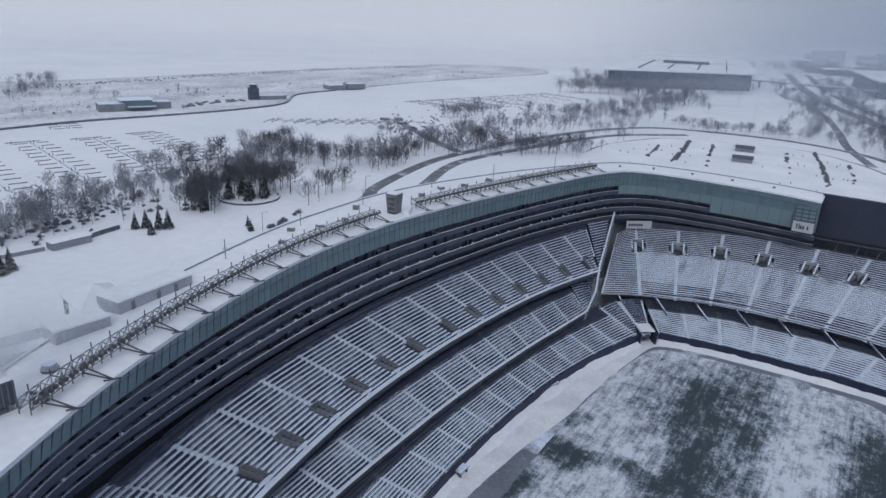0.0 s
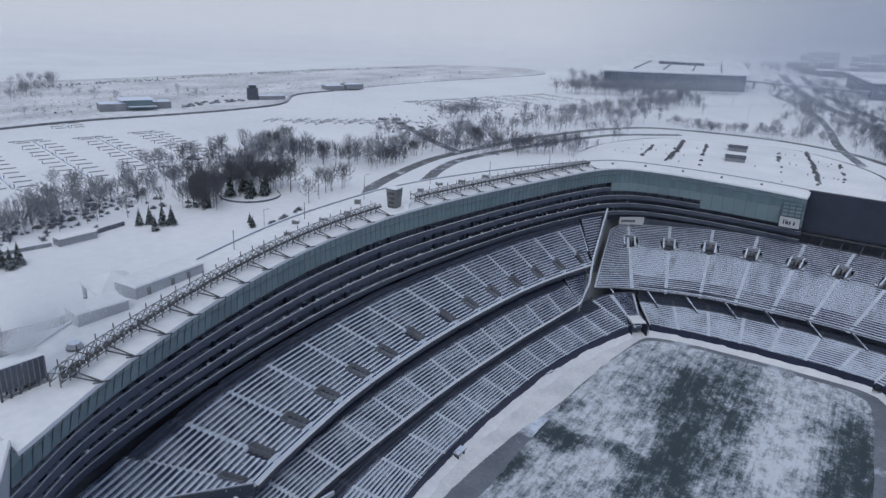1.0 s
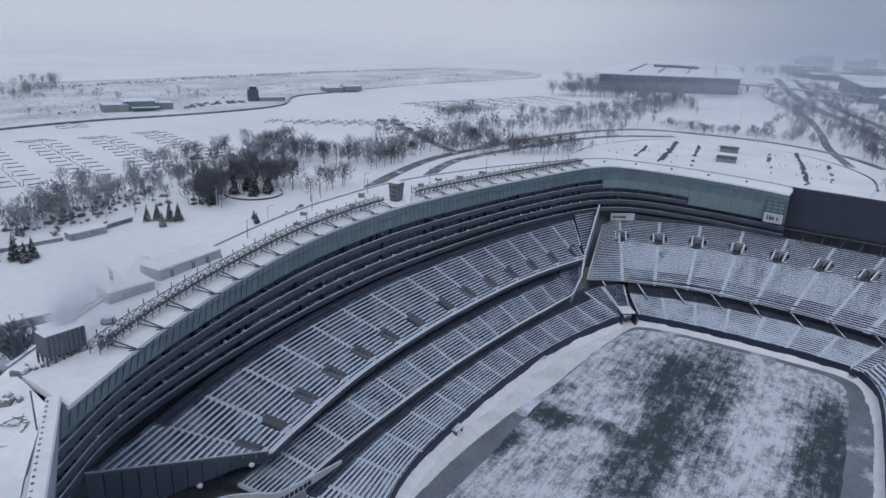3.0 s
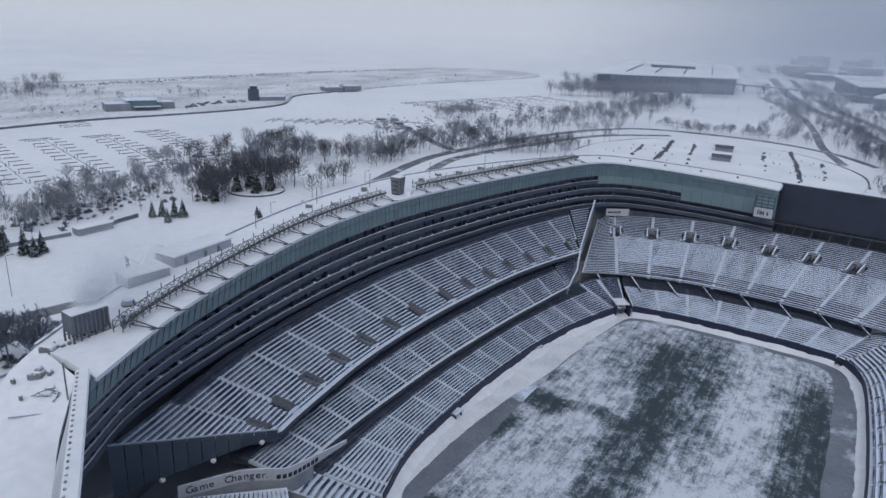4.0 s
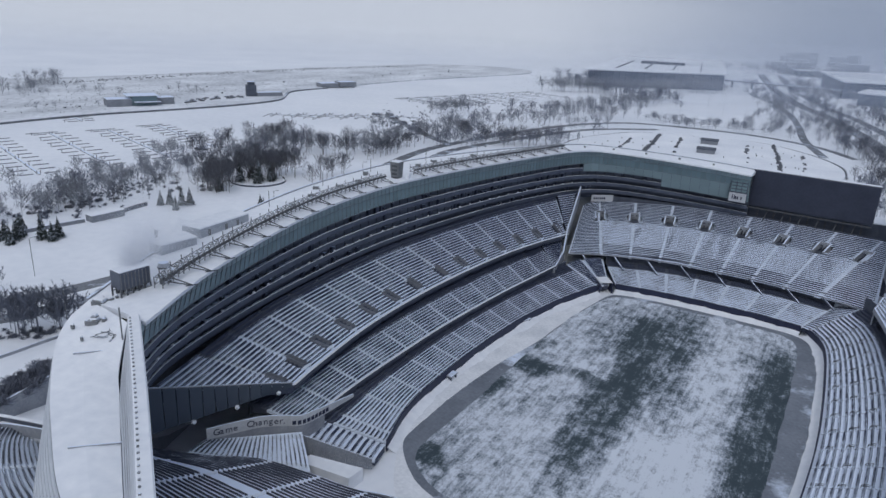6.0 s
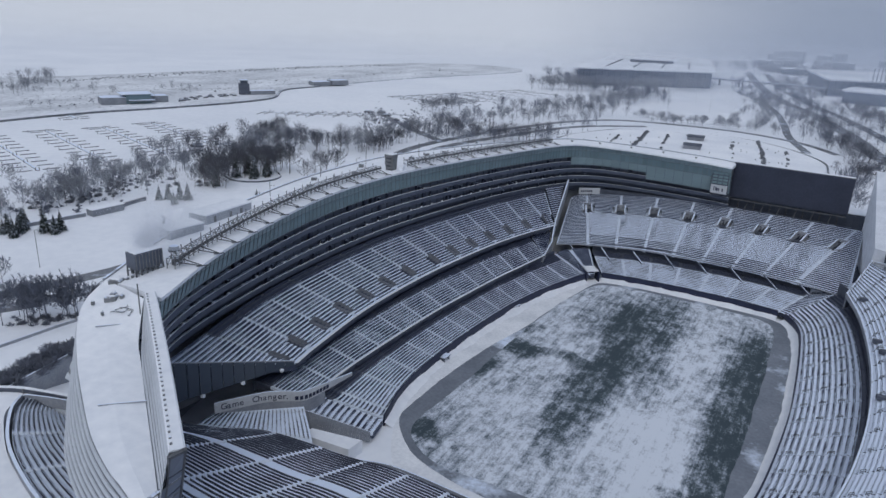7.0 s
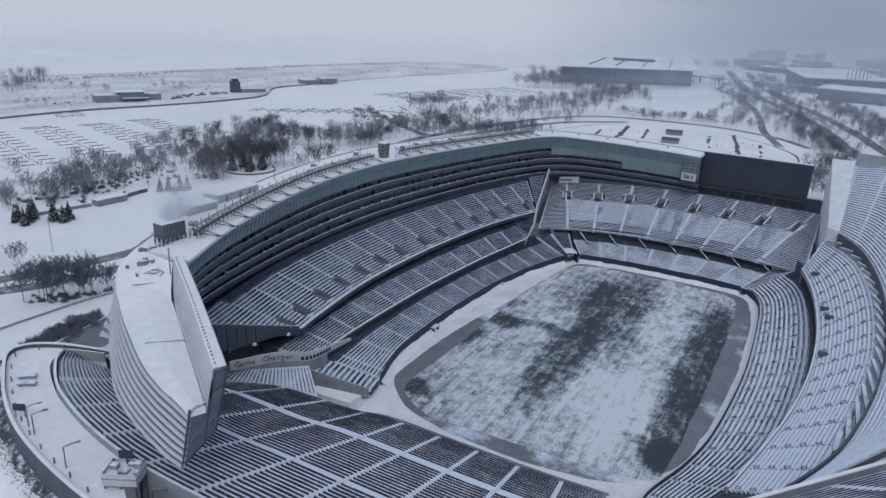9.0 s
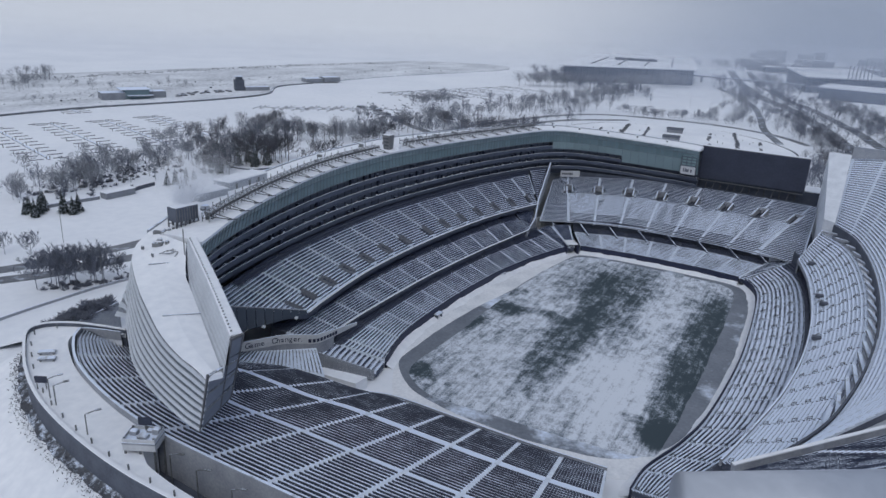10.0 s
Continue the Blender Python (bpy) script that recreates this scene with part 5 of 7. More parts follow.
def bare_tree(seed, height, spread, twig_width, material, far=False, twigs=13):
    """A leafless tree of height metres: trunk with limbs, and a crown of fine twigs; the origin at its foot."""
    rng = random.Random(seed)
    tv, tf, cv, cf = [], [], [], []

    def sliver(a, d, length, w):
        b = a + d * length
        s = d.cross(Vector((rng.uniform(-1, 1), rng.uniform(-1, 1), rng.uniform(-1, 1)))).normalized() * w
        k = len(cv)
        cv.extend([tuple(a - s), tuple(a + s), tuple(b)])
        cf.append([k, k + 1, k + 2])

    def branch(a, d, length, r, depth):
        b = a + d * length
        tube(tv, tf, a, b, r, r * 0.55, 3 if depth > 1 or far else 5)
        if depth >= (2 if far else 3):
            for _ in range(12 if far else twigs):
                e = (d + Vector((rng.gauss(0, 0.45), rng.gauss(0, 0.45), rng.gauss(0.18, 0.4)))).normalized()
                sliver(a + d * length * rng.uniform(0.0, 1.0), e, length * rng.uniform(0.5, 1.2) * (0.7 if far else 1.0), twig_width)
            return
        count = (9, 4, 3)[depth]
        for i in range(count):
            w = 2 * math.pi * (i * 0.38 + rng.random() * 0.3)
            t = (i + 0.6) / count
            lift = 0.38 + 0.62 * t + rng.uniform(-0.15, 0.2)
            e = (Vector((math.cos(w), math.sin(w), 0)) * spread + Vector((0, 0, lift)) + d * 0.35 * depth).normalized()
            reach = (0.60 - 0.45 * abs(t - 0.3)) if depth == 0 else rng.uniform(0.45, 0.65)
            branch(a + d * length * (0.3 + 0.68 * t if depth == 0 else t), e, length * reach, r * (0.38 if depth else 0.36 - 0.18 * t), depth + 1)

    branch(Vector((0, 0, -0.2)), Vector((rng.uniform(-0.04, 0.04), rng.uniform(-0.04, 0.04), 1)).normalized(), height * 0.86, height * 0.012, 0)
    tree = thing("bare_tree", (0, 0, 0), "", "tree")
    mesh("trunk", tv, tf, M_BARK if material is M_TWIG else material, tree)
    mesh("crown", cv, cf, material, tree)
    return tree


def spruce(seed, height):
    rng = random.Random(seed)
    cv, cf, tv, tf = [], [], [], []
    tube(tv, tf, Vector((0, 0, -0.2)), Vector((0, 0, height)), height * 0.022, 0.03, 6)
    for i in range(420):
        h = rng.random() ** 1.3
        z = height * (0.08 + 0.9 * h)
        r = height * 0.24 * (1 - h) * rng.uniform(0.6, 1.1) + 0.12
        w = rng.uniform(0, 2 * math.pi)
        o = Vector((math.cos(w), math.sin(w), 0))
        s = Vector((-o.y, o.x, 0)) * (0.18 + r * 0.2)
        a = Vector((0, 0, z)) + o * r * 0.15
        b = a + o * r + Vector((0, 0, -r * 0.35))
        k = len(cv)
        m = (a + b) / 2 + Vector((0, 0, 0.12 * r))
        cv += [tuple(a), tuple(m - s), tuple(b), tuple(m + s)]
        cf += [[k, k + 1, k + 2], [k, k + 2, k + 3]]
    t = thing("spruce_tree", (0, 0, 0), "", "tree")
    mesh("trunk", tv, tf, M_BARK, t)
    mesh("crown", cv, cf, M_SPRUCE, t)
    return t


def shrub(seed, size):
    rng = random.Random(seed)
    v, f = [], []
    for _ in range(260):
        w, e = rng.uniform(0, 6.283), rng.uniform(0.15, 1.5)
        d = Vector((math.cos(w) * math.cos(e), math.sin(w) * math.cos(e), math.sin(e)))
        a, b = d * size * rng.uniform(0.0, 0.5), d * size * rng.uniform(0.6, 1.0)
        s = d.cross(Vector((rng.uniform(-1, 1), rng.uniform(-1, 1), 0.3))).normalized() * 0.09
        k = len(v)
        v += [tuple(a - s), tuple(a + s), tuple(b + s * 0.5), tuple(b - s * 0.5)]
        f.append([k, k + 1, k + 2, k + 3])
    t = thing("bare_shrub", (0, 0, 0), "", "shrub")
    mesh("stem_clump", v, f, M_HAZETWIG, t)
    return t


DARK = [tagged(bare_tree(s, 13, sp, 0.03, M_TWIG), "leafless dark-barked tree standing in snow") for s, sp in ((1, 0.95), (2, 0.75), (3, 1.15), (4, 0.6))]
PALE = [tagged(bare_tree(s, 11, sp, 0.04, M_HAZETWIG), "leafless haze-paled tree standing in snow") for s, sp in ((5, 1.1), (6, 1.35), (7, 0.9))]
FAR = [tagged(bare_tree(s, 11, sp, 0.045, M_GREYTWIG, True), "leafless grey tree standing in snow") for s, sp in ((8, 0.75), (9, 0.95), (10, 0.55))]
THICK = [tagged(bare_tree(s, 12, sp, 0.045, M_GREYTWIG, False, 21), "leafless tree with a dense twiggy crown beside a road") for s, sp in ((21, 0.85), (22, 0.7))]
SPRUCES = [tagged(spruce(s, 9), "dark snow-dusted spruce on a snowy lawn") for s in (1, 2)]
SHRUBS = [tagged(shrub(s, 2.2), "bare twiggy shrub in snow") for s in (1, 2)]
PLANTED = set()
rng_trees = random.Random(11)


def plant(kinds, x, y, height, natural, group, z=0.0):
    """Sets one copy of a kind, or the kind itself the first time, at a place."""
    ob = rng_trees.choice(kinds)
    k = height / natural
    m = pose(x, y, z - 0.1, 0, 0, rng_trees.uniform(0, 360))
    if ob.name in PLANTED:
        ob = copy_thing(ob, m)
    else:
        PLANTED.add(ob.name)
        ob.matrix_basis = m
    ob.scale = (k * rng_trees.uniform(0.9, 1.15), k * rng_trees.uniform(0.9, 1.15), k)
    tagged(ob, group=group)


def grove(kinds, pts, width, count, low, high, natural, group, z=0.0):
    """Trees scattered along a plan line, within width of it."""
    c = spline(pts, 200)
    for _ in range(count):
        p = c[rng_trees.randrange(200)]
        plant(kinds, p[0] + rng_trees.gauss(0, width / 2), p[1] + rng_trees.gauss(0, width / 2), rng_trees.uniform(low, high), natural, group, z)


def wood(kinds, pts, width, count, low, high, natural, label, z=0.0, material=None):
    """Far trees along a plan line, too small to tell apart: one object."""
    c = spline(pts, 200)
    v, f, k = [], [], 0
    for _ in range(count):
        p = c[rng_trees.randrange(200)]
        x, y = p[0] + rng_trees.gauss(0, width / 2), p[1] + rng_trees.gauss(0, width / 2)
        s = rng_trees.uniform(low, high) / natural
        w = rng_trees.uniform(0, 6.283)
        cs, sn = math.cos(w) * s * 1.15, math.sin(w) * s * 1.15
        for child in rng_trees.choice(kinds).children:
            a = np.empty(len(child.data.vertices) * 3)
            child.data.vertices.foreach_get("co", a)
            a = a.reshape(-1, 3)
            v.append(np.column_stack([x + a[:, 0] * cs - a[:, 1] * sn, y + a[:, 0] * sn + a[:, 1] * cs, z - 0.1 + a[:, 2] * s]))
            step = 4 if kinds is SHRUBS else 1
            f += [[i + k for i in q.vertices] for q in list(child.data.polygons)[::step]]
            k += len(a)
    tagged(mesh("far_wood", np.concatenate(v), f, material or M_HAZETWIG), label, "woodland", "", "stuff")


# shore of the harbour
grove(FAR + PALE, [(-272, -26), (-275, -10), (-278, 4), (-286, 28), (-290, 50), (-290, 70), (-300, 90)], 20, 84, 7, 12.5, 12, "trees along the shore")
grove(DARK, [(-236, 66), (-242, 62), (-248, 64)], 5, 12, 8, 12, 13, "trees round the circular plaza")
grove(DARK, [(-262, -20), (-268, 10), (-272, 40), (-268, 62)], 12, 16, 5, 8, 13, "trees along the shore")
grove(DARK, [(-243, 66), (-254, 76), (-258, 92), (-256, 106), (-248, 116), (-238, 108), (-246, 96)], 10, 62, 9, 16, 13, "trees round the circular plaza")
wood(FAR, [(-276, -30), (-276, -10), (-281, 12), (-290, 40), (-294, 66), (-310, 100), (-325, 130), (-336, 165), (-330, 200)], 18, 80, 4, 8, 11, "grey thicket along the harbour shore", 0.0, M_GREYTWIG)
wood(SHRUBS, [(-268, -24), (-268, 0), (-272, 20), (-280, 45), (-278, 66)], 16, 90, 1.0, 2.2, 2.2, "low brush under the shore trees", 0.0, M_GREYTWIG)
wood(FAR, [(-300, 120), (-290, 150), (-300, 185), (-276, 190), (-258, 200), (-242, 214)], 18, 56, 6, 12, 11, "grey leafless wood in the park", 0.0, M_GREYTWIG)
grove(DARK + PALE, [(-318, 95), (-320, 130), (-317, 155), (-322, 190), (-312, 212)], 14, 30, 9, 14, 13, "trees along the shore")
grove(DARK + PALE, [(-290, 110), (-285, 150), (-270, 180), (-262, 205)], 20, 34, 9, 14, 13, "trees in the park")
grove(DARK, [(-214, 101), (-216, 113), (-220, 146)], 5, 7, 9, 14, 13, "trees in the park")
grove(PALE, [(-250, 170), (-246, 200), (-256, 238), (-250, 271), (-244, 324)], 16, 40, 8, 13, 11, "trees in the park")
grove(DARK, [(-232, 180), (-236, 220), (-240, 260)], 8, 16, 7, 11, 13, "trees in the park")
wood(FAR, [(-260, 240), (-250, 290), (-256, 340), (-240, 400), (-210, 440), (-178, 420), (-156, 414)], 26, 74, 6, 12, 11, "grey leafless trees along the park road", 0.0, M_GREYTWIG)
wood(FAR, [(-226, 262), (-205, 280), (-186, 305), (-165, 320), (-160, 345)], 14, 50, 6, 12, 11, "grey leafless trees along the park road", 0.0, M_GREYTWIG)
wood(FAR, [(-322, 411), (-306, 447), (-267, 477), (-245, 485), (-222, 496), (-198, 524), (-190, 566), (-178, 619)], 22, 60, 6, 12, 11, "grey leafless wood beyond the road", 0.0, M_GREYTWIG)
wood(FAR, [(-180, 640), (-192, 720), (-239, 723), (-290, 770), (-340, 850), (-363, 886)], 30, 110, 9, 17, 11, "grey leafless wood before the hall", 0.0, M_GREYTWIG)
wood(SHRUBS, [(-280, 300), (-300, 360), (-290, 420), (-330, 460), (-320, 540)], 60, 150, 0.8, 1.8, 2.2, "low brush and stones round the far basin", 0.0, M_GREYTWIG)
wood(FAR, [(37, 455), (20, 508), (-13, 640), (-40, 740), (-64, 846), (-145, 1134)], 12, 80, 7, 12, 11, "grey leafless trees along the highway", 0.0, M_GREYTWIG)
wood(FAR, [(130, 380), (96, 470), (62, 560), (37, 600), (15, 671), (-14, 816), (-65, 1087)], 16, 110, 7, 12, 11, "grey leafless trees along the highway", 0.0, M_GREYTWIG)
wood(FAR, [(-150, 518), (-122, 534), (-99, 506), (-86, 532), (-56, 540), (-48, 560), (-26, 547)], 10, 50, 5, 9, 11, "grey leafless trees between the parking lots", 0.0, M_GREYTWIG)
grove(DARK, [(-228, 300), (-210, 296), (-190, 301), (-169, 322), (-168, 352)], 9, 30, 8, 13, 13, "trees along the park road")
wood(FAR, [(-245, 330), (-230, 380), (-215, 430), (-195, 480), (-170, 520)], 26, 40, 8, 13, 11, "haze-paled trees along the park road")
grove(PALE, [(-318, 385), (-310, 405), (-300, 430)], 8, 14, 9, 12, 11, "trees by the marina")
grove(PALE, [(-335, 345), (-297, 287), (-288, 313)], 14, 12, 5, 8, 11, "trees by the marina")
wood(FAR, [(-240, 470), (-225, 540), (-200, 600), (-185, 660)], 22, 70, 8, 13, 11, "haze-paled leafless woodland before the hall")
wood(FAR, [(-320, 690), (-290, 715), (-250, 750), (-210, 790), (-180, 850), (-150, 890)], 16, 120, 12, 19, 11, "haze-paled leafless woodland before the hall")
wood(FAR, [(-130, 500), (-90, 510), (-50, 515), (-10, 520)], 10, 40, 6, 10, 11, "haze-paled trees between the parking lots")
wood(FAR, [(-60, 570), (-58, 640), (-62, 700)], 3, 14, 6, 9, 11, "haze-paled trees between the parking lots")
wood(FAR, [(-30, 540), (-34, 620), (-48, 720), (-70, 800), (-100, 900)], 9, 70, 7, 13, 11, "haze-paled trees along the slip road")
wood(FAR, [(60, 400), (50, 470), (30, 540), (10, 640), (-20, 760), (-60, 900)], 14, 70, 7, 12, 11, "haze-paled trees along the highway")
wood(FAR, [(150, 400), (120, 520), (90, 640), (60, 760)], 50, 90, 7, 12, 11, "haze-paled trees along the highway")
wood(FAR, [(0, 900), (-40, 1050), (-70, 1200)], 30, 70, 8, 14, 11, "haze-paled trees along the highway")
grove(DARK, [(45, 370), (60, 340), (75, 310)], 12, 14, 8, 13, 13, "trees along the highway")
grove(SHRUBS, [(-97.6, 334), (-103, 385), (-109, 434)], 1.5, 64, 1.0, 1.9, 2.2, "shrubs in the parking lot", 0.9)
grove(SHRUBS, [(-3, 331), (-12, 400), (-22, 456)], 1.2, 64, 1.0, 1.9, 2.2, "shrubs in the parking lot", 0.9)
grove(SHRUBS, [(-117, 347), (-124, 404)], 1.2, 16, 1.0, 1.8, 2.2, "shrubs in the parking lot", 0.9)
grove(SHRUBS, [(10, 350), (4, 414)], 1.2, 10, 1.0, 1.8, 2.2, "shrubs in the parking lot", 0.9)
grove(SHRUBS, [(-77, 340), (-90, 430)], 1.2, 14, 1.0, 1.8, 2.2, "shrubs in the parking lot", 0.9)
grove(SHRUBS, [(-28, 357), (-39, 442)], 1.2, 14, 1.0, 1.6, 2.2, "shrubs in the parking lot", 0.9)
grove(SHRUBS, [(-203, 57), (-200, 66), (-199, 82), (-206, 92)], 3, 8, 1.6, 2.6, 2.2, "shrubs on the lawn")
grove(SHRUBS, [(-270, -30), (-268, 10), (-262, 50), (-246, 66)], 9, 30, 1.0, 2.0, 2.2, "shrubs under the shore trees")
for x, y, h in ((-241.5, 31, 8), (-240, 35, 8.5), (-230.3, 30.4, 7), (-234, 37, 10), (-232, 40, 9), (-203, 59, 5.5), (-239, -40, 9), (-236, -29, 11), (-245, -33, 10), (-233, -24, 9), (-252, -28, 8), (-248, -37, 8), (-242, -36, 9), (-246, -40, 7), (-231, -28, 8.5), (-249, 88, 12), (-243, 96, 12), (-240, 92, 11), (-246, 70, 10), (-242, 67, 9), (-238, 100, 12), (-250, 98, 13), (-209, 63, 5), (-241, 104, 12)):
    plant(SPRUCES, x, y, h, 9, "spruces on the lawn")
grove(THICK, [(-167, -81), (-161, -77), (-156, -74), (-152, -69)], 4, 11, 9, 12.5, 12, "trees beside the park road")
wood(FAR, [(100, 470), (110, 560), (130, 640), (150, 720)], 50, 90, 7, 12, 11, "grey leafless trees west of the highway", 0.0, M_GREYTWIG)
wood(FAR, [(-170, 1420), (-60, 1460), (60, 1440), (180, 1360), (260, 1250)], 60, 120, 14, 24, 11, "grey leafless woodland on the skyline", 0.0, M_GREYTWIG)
wood(FAR, [(128, 420), (108, 520), (88, 620), (66, 720), (40, 830)], 26, 150, 7, 12, 11, "dark leafless trees beyond the highway", 0.0, M_TWIG)
wood(FAR, [(62, 400), (44, 470), (26, 545), (10, 620)], 16, 60, 7, 12, 11, "dark leafless trees between highway and lot", 0.0, M_TWIG)
wood(FAR, [(44, 240), (48, 270), (52, 300), (50, 330), (60, 350)], 9, 34, 7, 12, 11, "grey leafless trees behind the south end", 0.0, M_GREYTWIG)
for x, y, h in ((-194, -69, 8.5), (-204, -73, 7.5), (-209, -79, 7.5)):
    plant(THICK, x, y, h, 12, "trees beside the park road")
wood(SHRUBS, [(-700, 235), (-700, 300), (-697, 371), (-697, 443), (-687, 547), (-674, 671), (-640, 800)], 14, 620, 0.6, 1.5, 2.2, "low brush along the island's far ridge", 1.4)
wood(SHRUBS, [(-540, 130), (-590, 260), (-560, 380), (-545, 520)], 60, 420, 0.4, 1.0, 2.2, "low brush on the island's slopes", 1.4)
wood(FAR, [(-697, 224), (-730, 255), (-720, 270), (-703, 268), (-640, 182)], 16, 34, 7, 13, 11, "haze-paled trees on the island's far side", 1.4)
wood(FAR, [(-560, 60), (-600, 120), (-640, 200), (-600, 260), (-560, 330)], 40, 40, 5, 9, 11, "haze-paled trees scattered on the island", 1.4)
grove(SHRUBS, [(-530, 50), (-560, 200), (-580, 400), (-560, 600), (-520, 850)], 40, 30, 0.8, 1.8, 2.2, "shrubs on the island", 1.4)

for ob, (x, y) in zip(FAR, ((-560, 148), (-528, 154), (-523, 189))):
    if ob.name not in PLANTED:
        ob.location = (x, y, 1.3)
        tagged(ob, group="trees on the island")
for x, y, h in ((-537, 144, 7), (-528, 154, 7), (-523, 189, 6), (-485, 249, 5), (-603, 264, 5)):
    plant(FAR, x, y, h, 11, "trees on the island", 1.4)

# ---------- park walls, ring plaza, lamps ----------
plaza_ring = np.array([(-243.5 + 15 * math.cos(a), 96 + 15 * math.sin(a)) for a in np.linspace(-2.2, 1.2, 40)])
p = thing("ring_wall", (-243.5, 96, 0), "low dark curved wall round a plaza", "wall")
parapet(p, plaza_ring, -0.1, 0.8, 0.6, M_DARKC, "wall_course")
parapet(p, offset(plaza_ring, 0.1), 0.8, 0.95, 0.4, M_SNOW, "snow_cap")
k = thing("park_kiosk", (-242, 2, 0), "long low grey kiosk beside a park wall", "kiosk")
mesh("kiosk_body", *box(-242.5, 3, -0.1, 2.9, 5, 15, -3), M_BRICK, k)
mesh("kiosk_roof", *box(-242.5, 3, 2.9, 3.25, 5.6, 15.6, -3, 0.12), M_SNOW, k)
lw = spline([(-248, -30), (-245.5, -16), (-243.5, -6)], 20)
parapet(k, lw, -0.1, 1.5, 0.5, M_BRICK, "garden_wall")
parapet(k, spline([(-243.5, 11), (-245, 18), (-246, 27)], 20), -0.1, 1.7, 0.6, M_DARKC, "garden_wall")


def street_lamp(x, y, h, turn, z=0.0, group="lamps in the park"):
    t = thing("street_lamp", (x, y, z), "slim steel street lamp with one arm", "street lamp", group)
    c, s = math.cos(radians(turn)), math.sin(radians(turn))
    mesh("pole", *bars([((x, y, z - 0.1), (x, y, z + h))], 0.08), M_STEEL, t)
    mesh("arm", *bars([((x, y, z + h), (x + 1.6 * c, y + 1.6 * s, z + h + 0.35))], 0.07), M_STEEL, t)
    mesh("lamp_head", *box(x + 2.0 * c, y + 2.0 * s, z + h + 0.25, z + h + 0.5, 0.9, 0.35, turn, 0.05), M_STEEL, t)


for x, y, h, tn in ((-152, -42, 11, 20), (-157, -3, 11, 20), (-197, 60, 9, 30), (-212, 112, 8, 30), (-150, -72, 14, 60), (-200, -53, 14, 60), (-60, 560, 14, 0), (-225, 260, 9, 0), (-186, 340, 9, 0), (-175, 20, 9, 10), (-205, 140, 9, 30), (-90, 620, 14, 0), (-120, 700, 14, 0)):
    street_lamp(x, y, h, tn)

# ---------- harbour ----------
def dock(x, y, length, fingers, group, turn=(0.96, -0.28)):
    d, e = np.array(turn), np.array([-turn[1], turn[0]])
    t = thing("boat_dock", (x, y, 0), "empty timber boat dock frozen into snowy ice", "dock", group)

    def plank(name, a, b, w, material=M_TIMBER):
        a, b = np.array(a), np.array(b)
        dirn = (b - a) / np.linalg.norm(b - a)
        n_ = np.array([-dirn[1], dirn[0]]) * w / 2
        c = [a - n_, b - n_, b + n_, a + n_]
        v = [(*q, -0.1) for q in c] + [(*q, 0.4) for q in c]
        mesh(name, v, [[4, 5, 6, 7], [0, 1, 5, 4], [1, 2, 6, 5], [2, 3, 7, 6], [3, 0, 4, 7]], material, t)

    o = np.array([x, y])
    plank("walkway", o, o + d * length, 1.1, M_WALK)
    plank("head_pier", o - e * 14, o + e * 6, 0.5)
    for i in range(fingers):
        q = o + d * (6 + (length - 8) * i / max(1, fingers - 1))
        for sgn in (1, -1):
            plank("finger", q + e * sgn * 2.6, q + e * sgn * rng_trees.uniform(9.5, 11.5), 0.28)
        if i % 2 == 0:
            for off in (-11.8, -0.9, 0.9):
                w = q + e * off
                mesh("mooring_post", *bars([((w[0], w[1], -0.1), (w[0], w[1], 1.9))], 0.15), M_TIMBER, t)


for k in range(-6, 3):
    o = np.array([-448, 100]) + np.array([0.28, 0.96]) * 37 * k + np.array([0.96, -0.28]) * (4 * (k % 2))
    dock(o[0], o[1], 122 - 8 * max(0, k), 11, "docks in the harbour")
for k in range(5):
    dock(-410 + 16 * k, 276 + 17 * k, 46, 5, "docks in the near basin", (0.93, 0.36))
for k in range(8):
    dock(-398 + 9 * k, 470 + 26 * k, 74, 8, "docks in the far basin", (0.97, -0.24))
dock(-500, 150, 26, 3, "docks in the harbour")
for x, y in ((-330, 132), (-345, 345), (-335, 352), (-322, 340)):
    t = thing("covered_boat", (x, y, 0), "small boat under a dark winter cover", "boat", "boats at the docks")
    mesh("hull", *box(x, y, -0.1, 1.5, 8, 3, 30, 0.5), M_CAR, t)
    mesh("cover", *box(x, y, 1.5, 2.2, 7, 2.4, 30, 0.6), M_TIMBER, t)

# ---------- island buildings ----------
t = thing("island_terminal", (-520, 225, 1.4), "low grey brick terminal with a teal glass centre", "building")
mesh("brick_wing", *box(-524, 208, 1.3, 7.6, 20, 17, 65), M_BRICK, t)
mesh("brick_wing", *box(-513, 246, 1.3, 7.2, 17, 14, 65), M_BRICK, t)
mesh("glass_hall", *box(-517, 228, 1.3, 9.6, 21, 15, 65), M_TEAL, t)
mesh("roof_slab", *box(-518, 227, 9.6, 10.1, 27, 20, 65, 0.2), M_WHITE, t)
mesh("canopy", *box(-506, 225, 4.6, 5.1, 22, 6, 65), M_WHITE, t)
for j in range(7):
    q = np.array([-507.6, 232]) + np.array([0.42, 0.9]) * (j * 3 - 12)
    mesh("mullion", *bars([((q[0], q[1], 1.3), (q[0], q[1], 9.6))], 0.12), M_STEEL, t)
t = thing("control_tower", (-503, 345, 1.4), "dark square control tower with a glazed cab", "tower")
mesh("shaft", *box(-503, 345, 1.3, 12.5, 9.5, 9.5, 55), M_DARKC, t)
mesh("cab", *box(-503, 345, 12.5, 15.5, 6.5, 6.5, 55, 0.4), M_BAND, t)
mesh("cab_roof", *box(-503, 345, 15.5, 16.1, 8, 8, 55, 0.2), M_WHITE, t)
mesh("low_wing", *box(-493, 360, 1.3, 5.2, 9, 26, -28), M_BRICK, t)
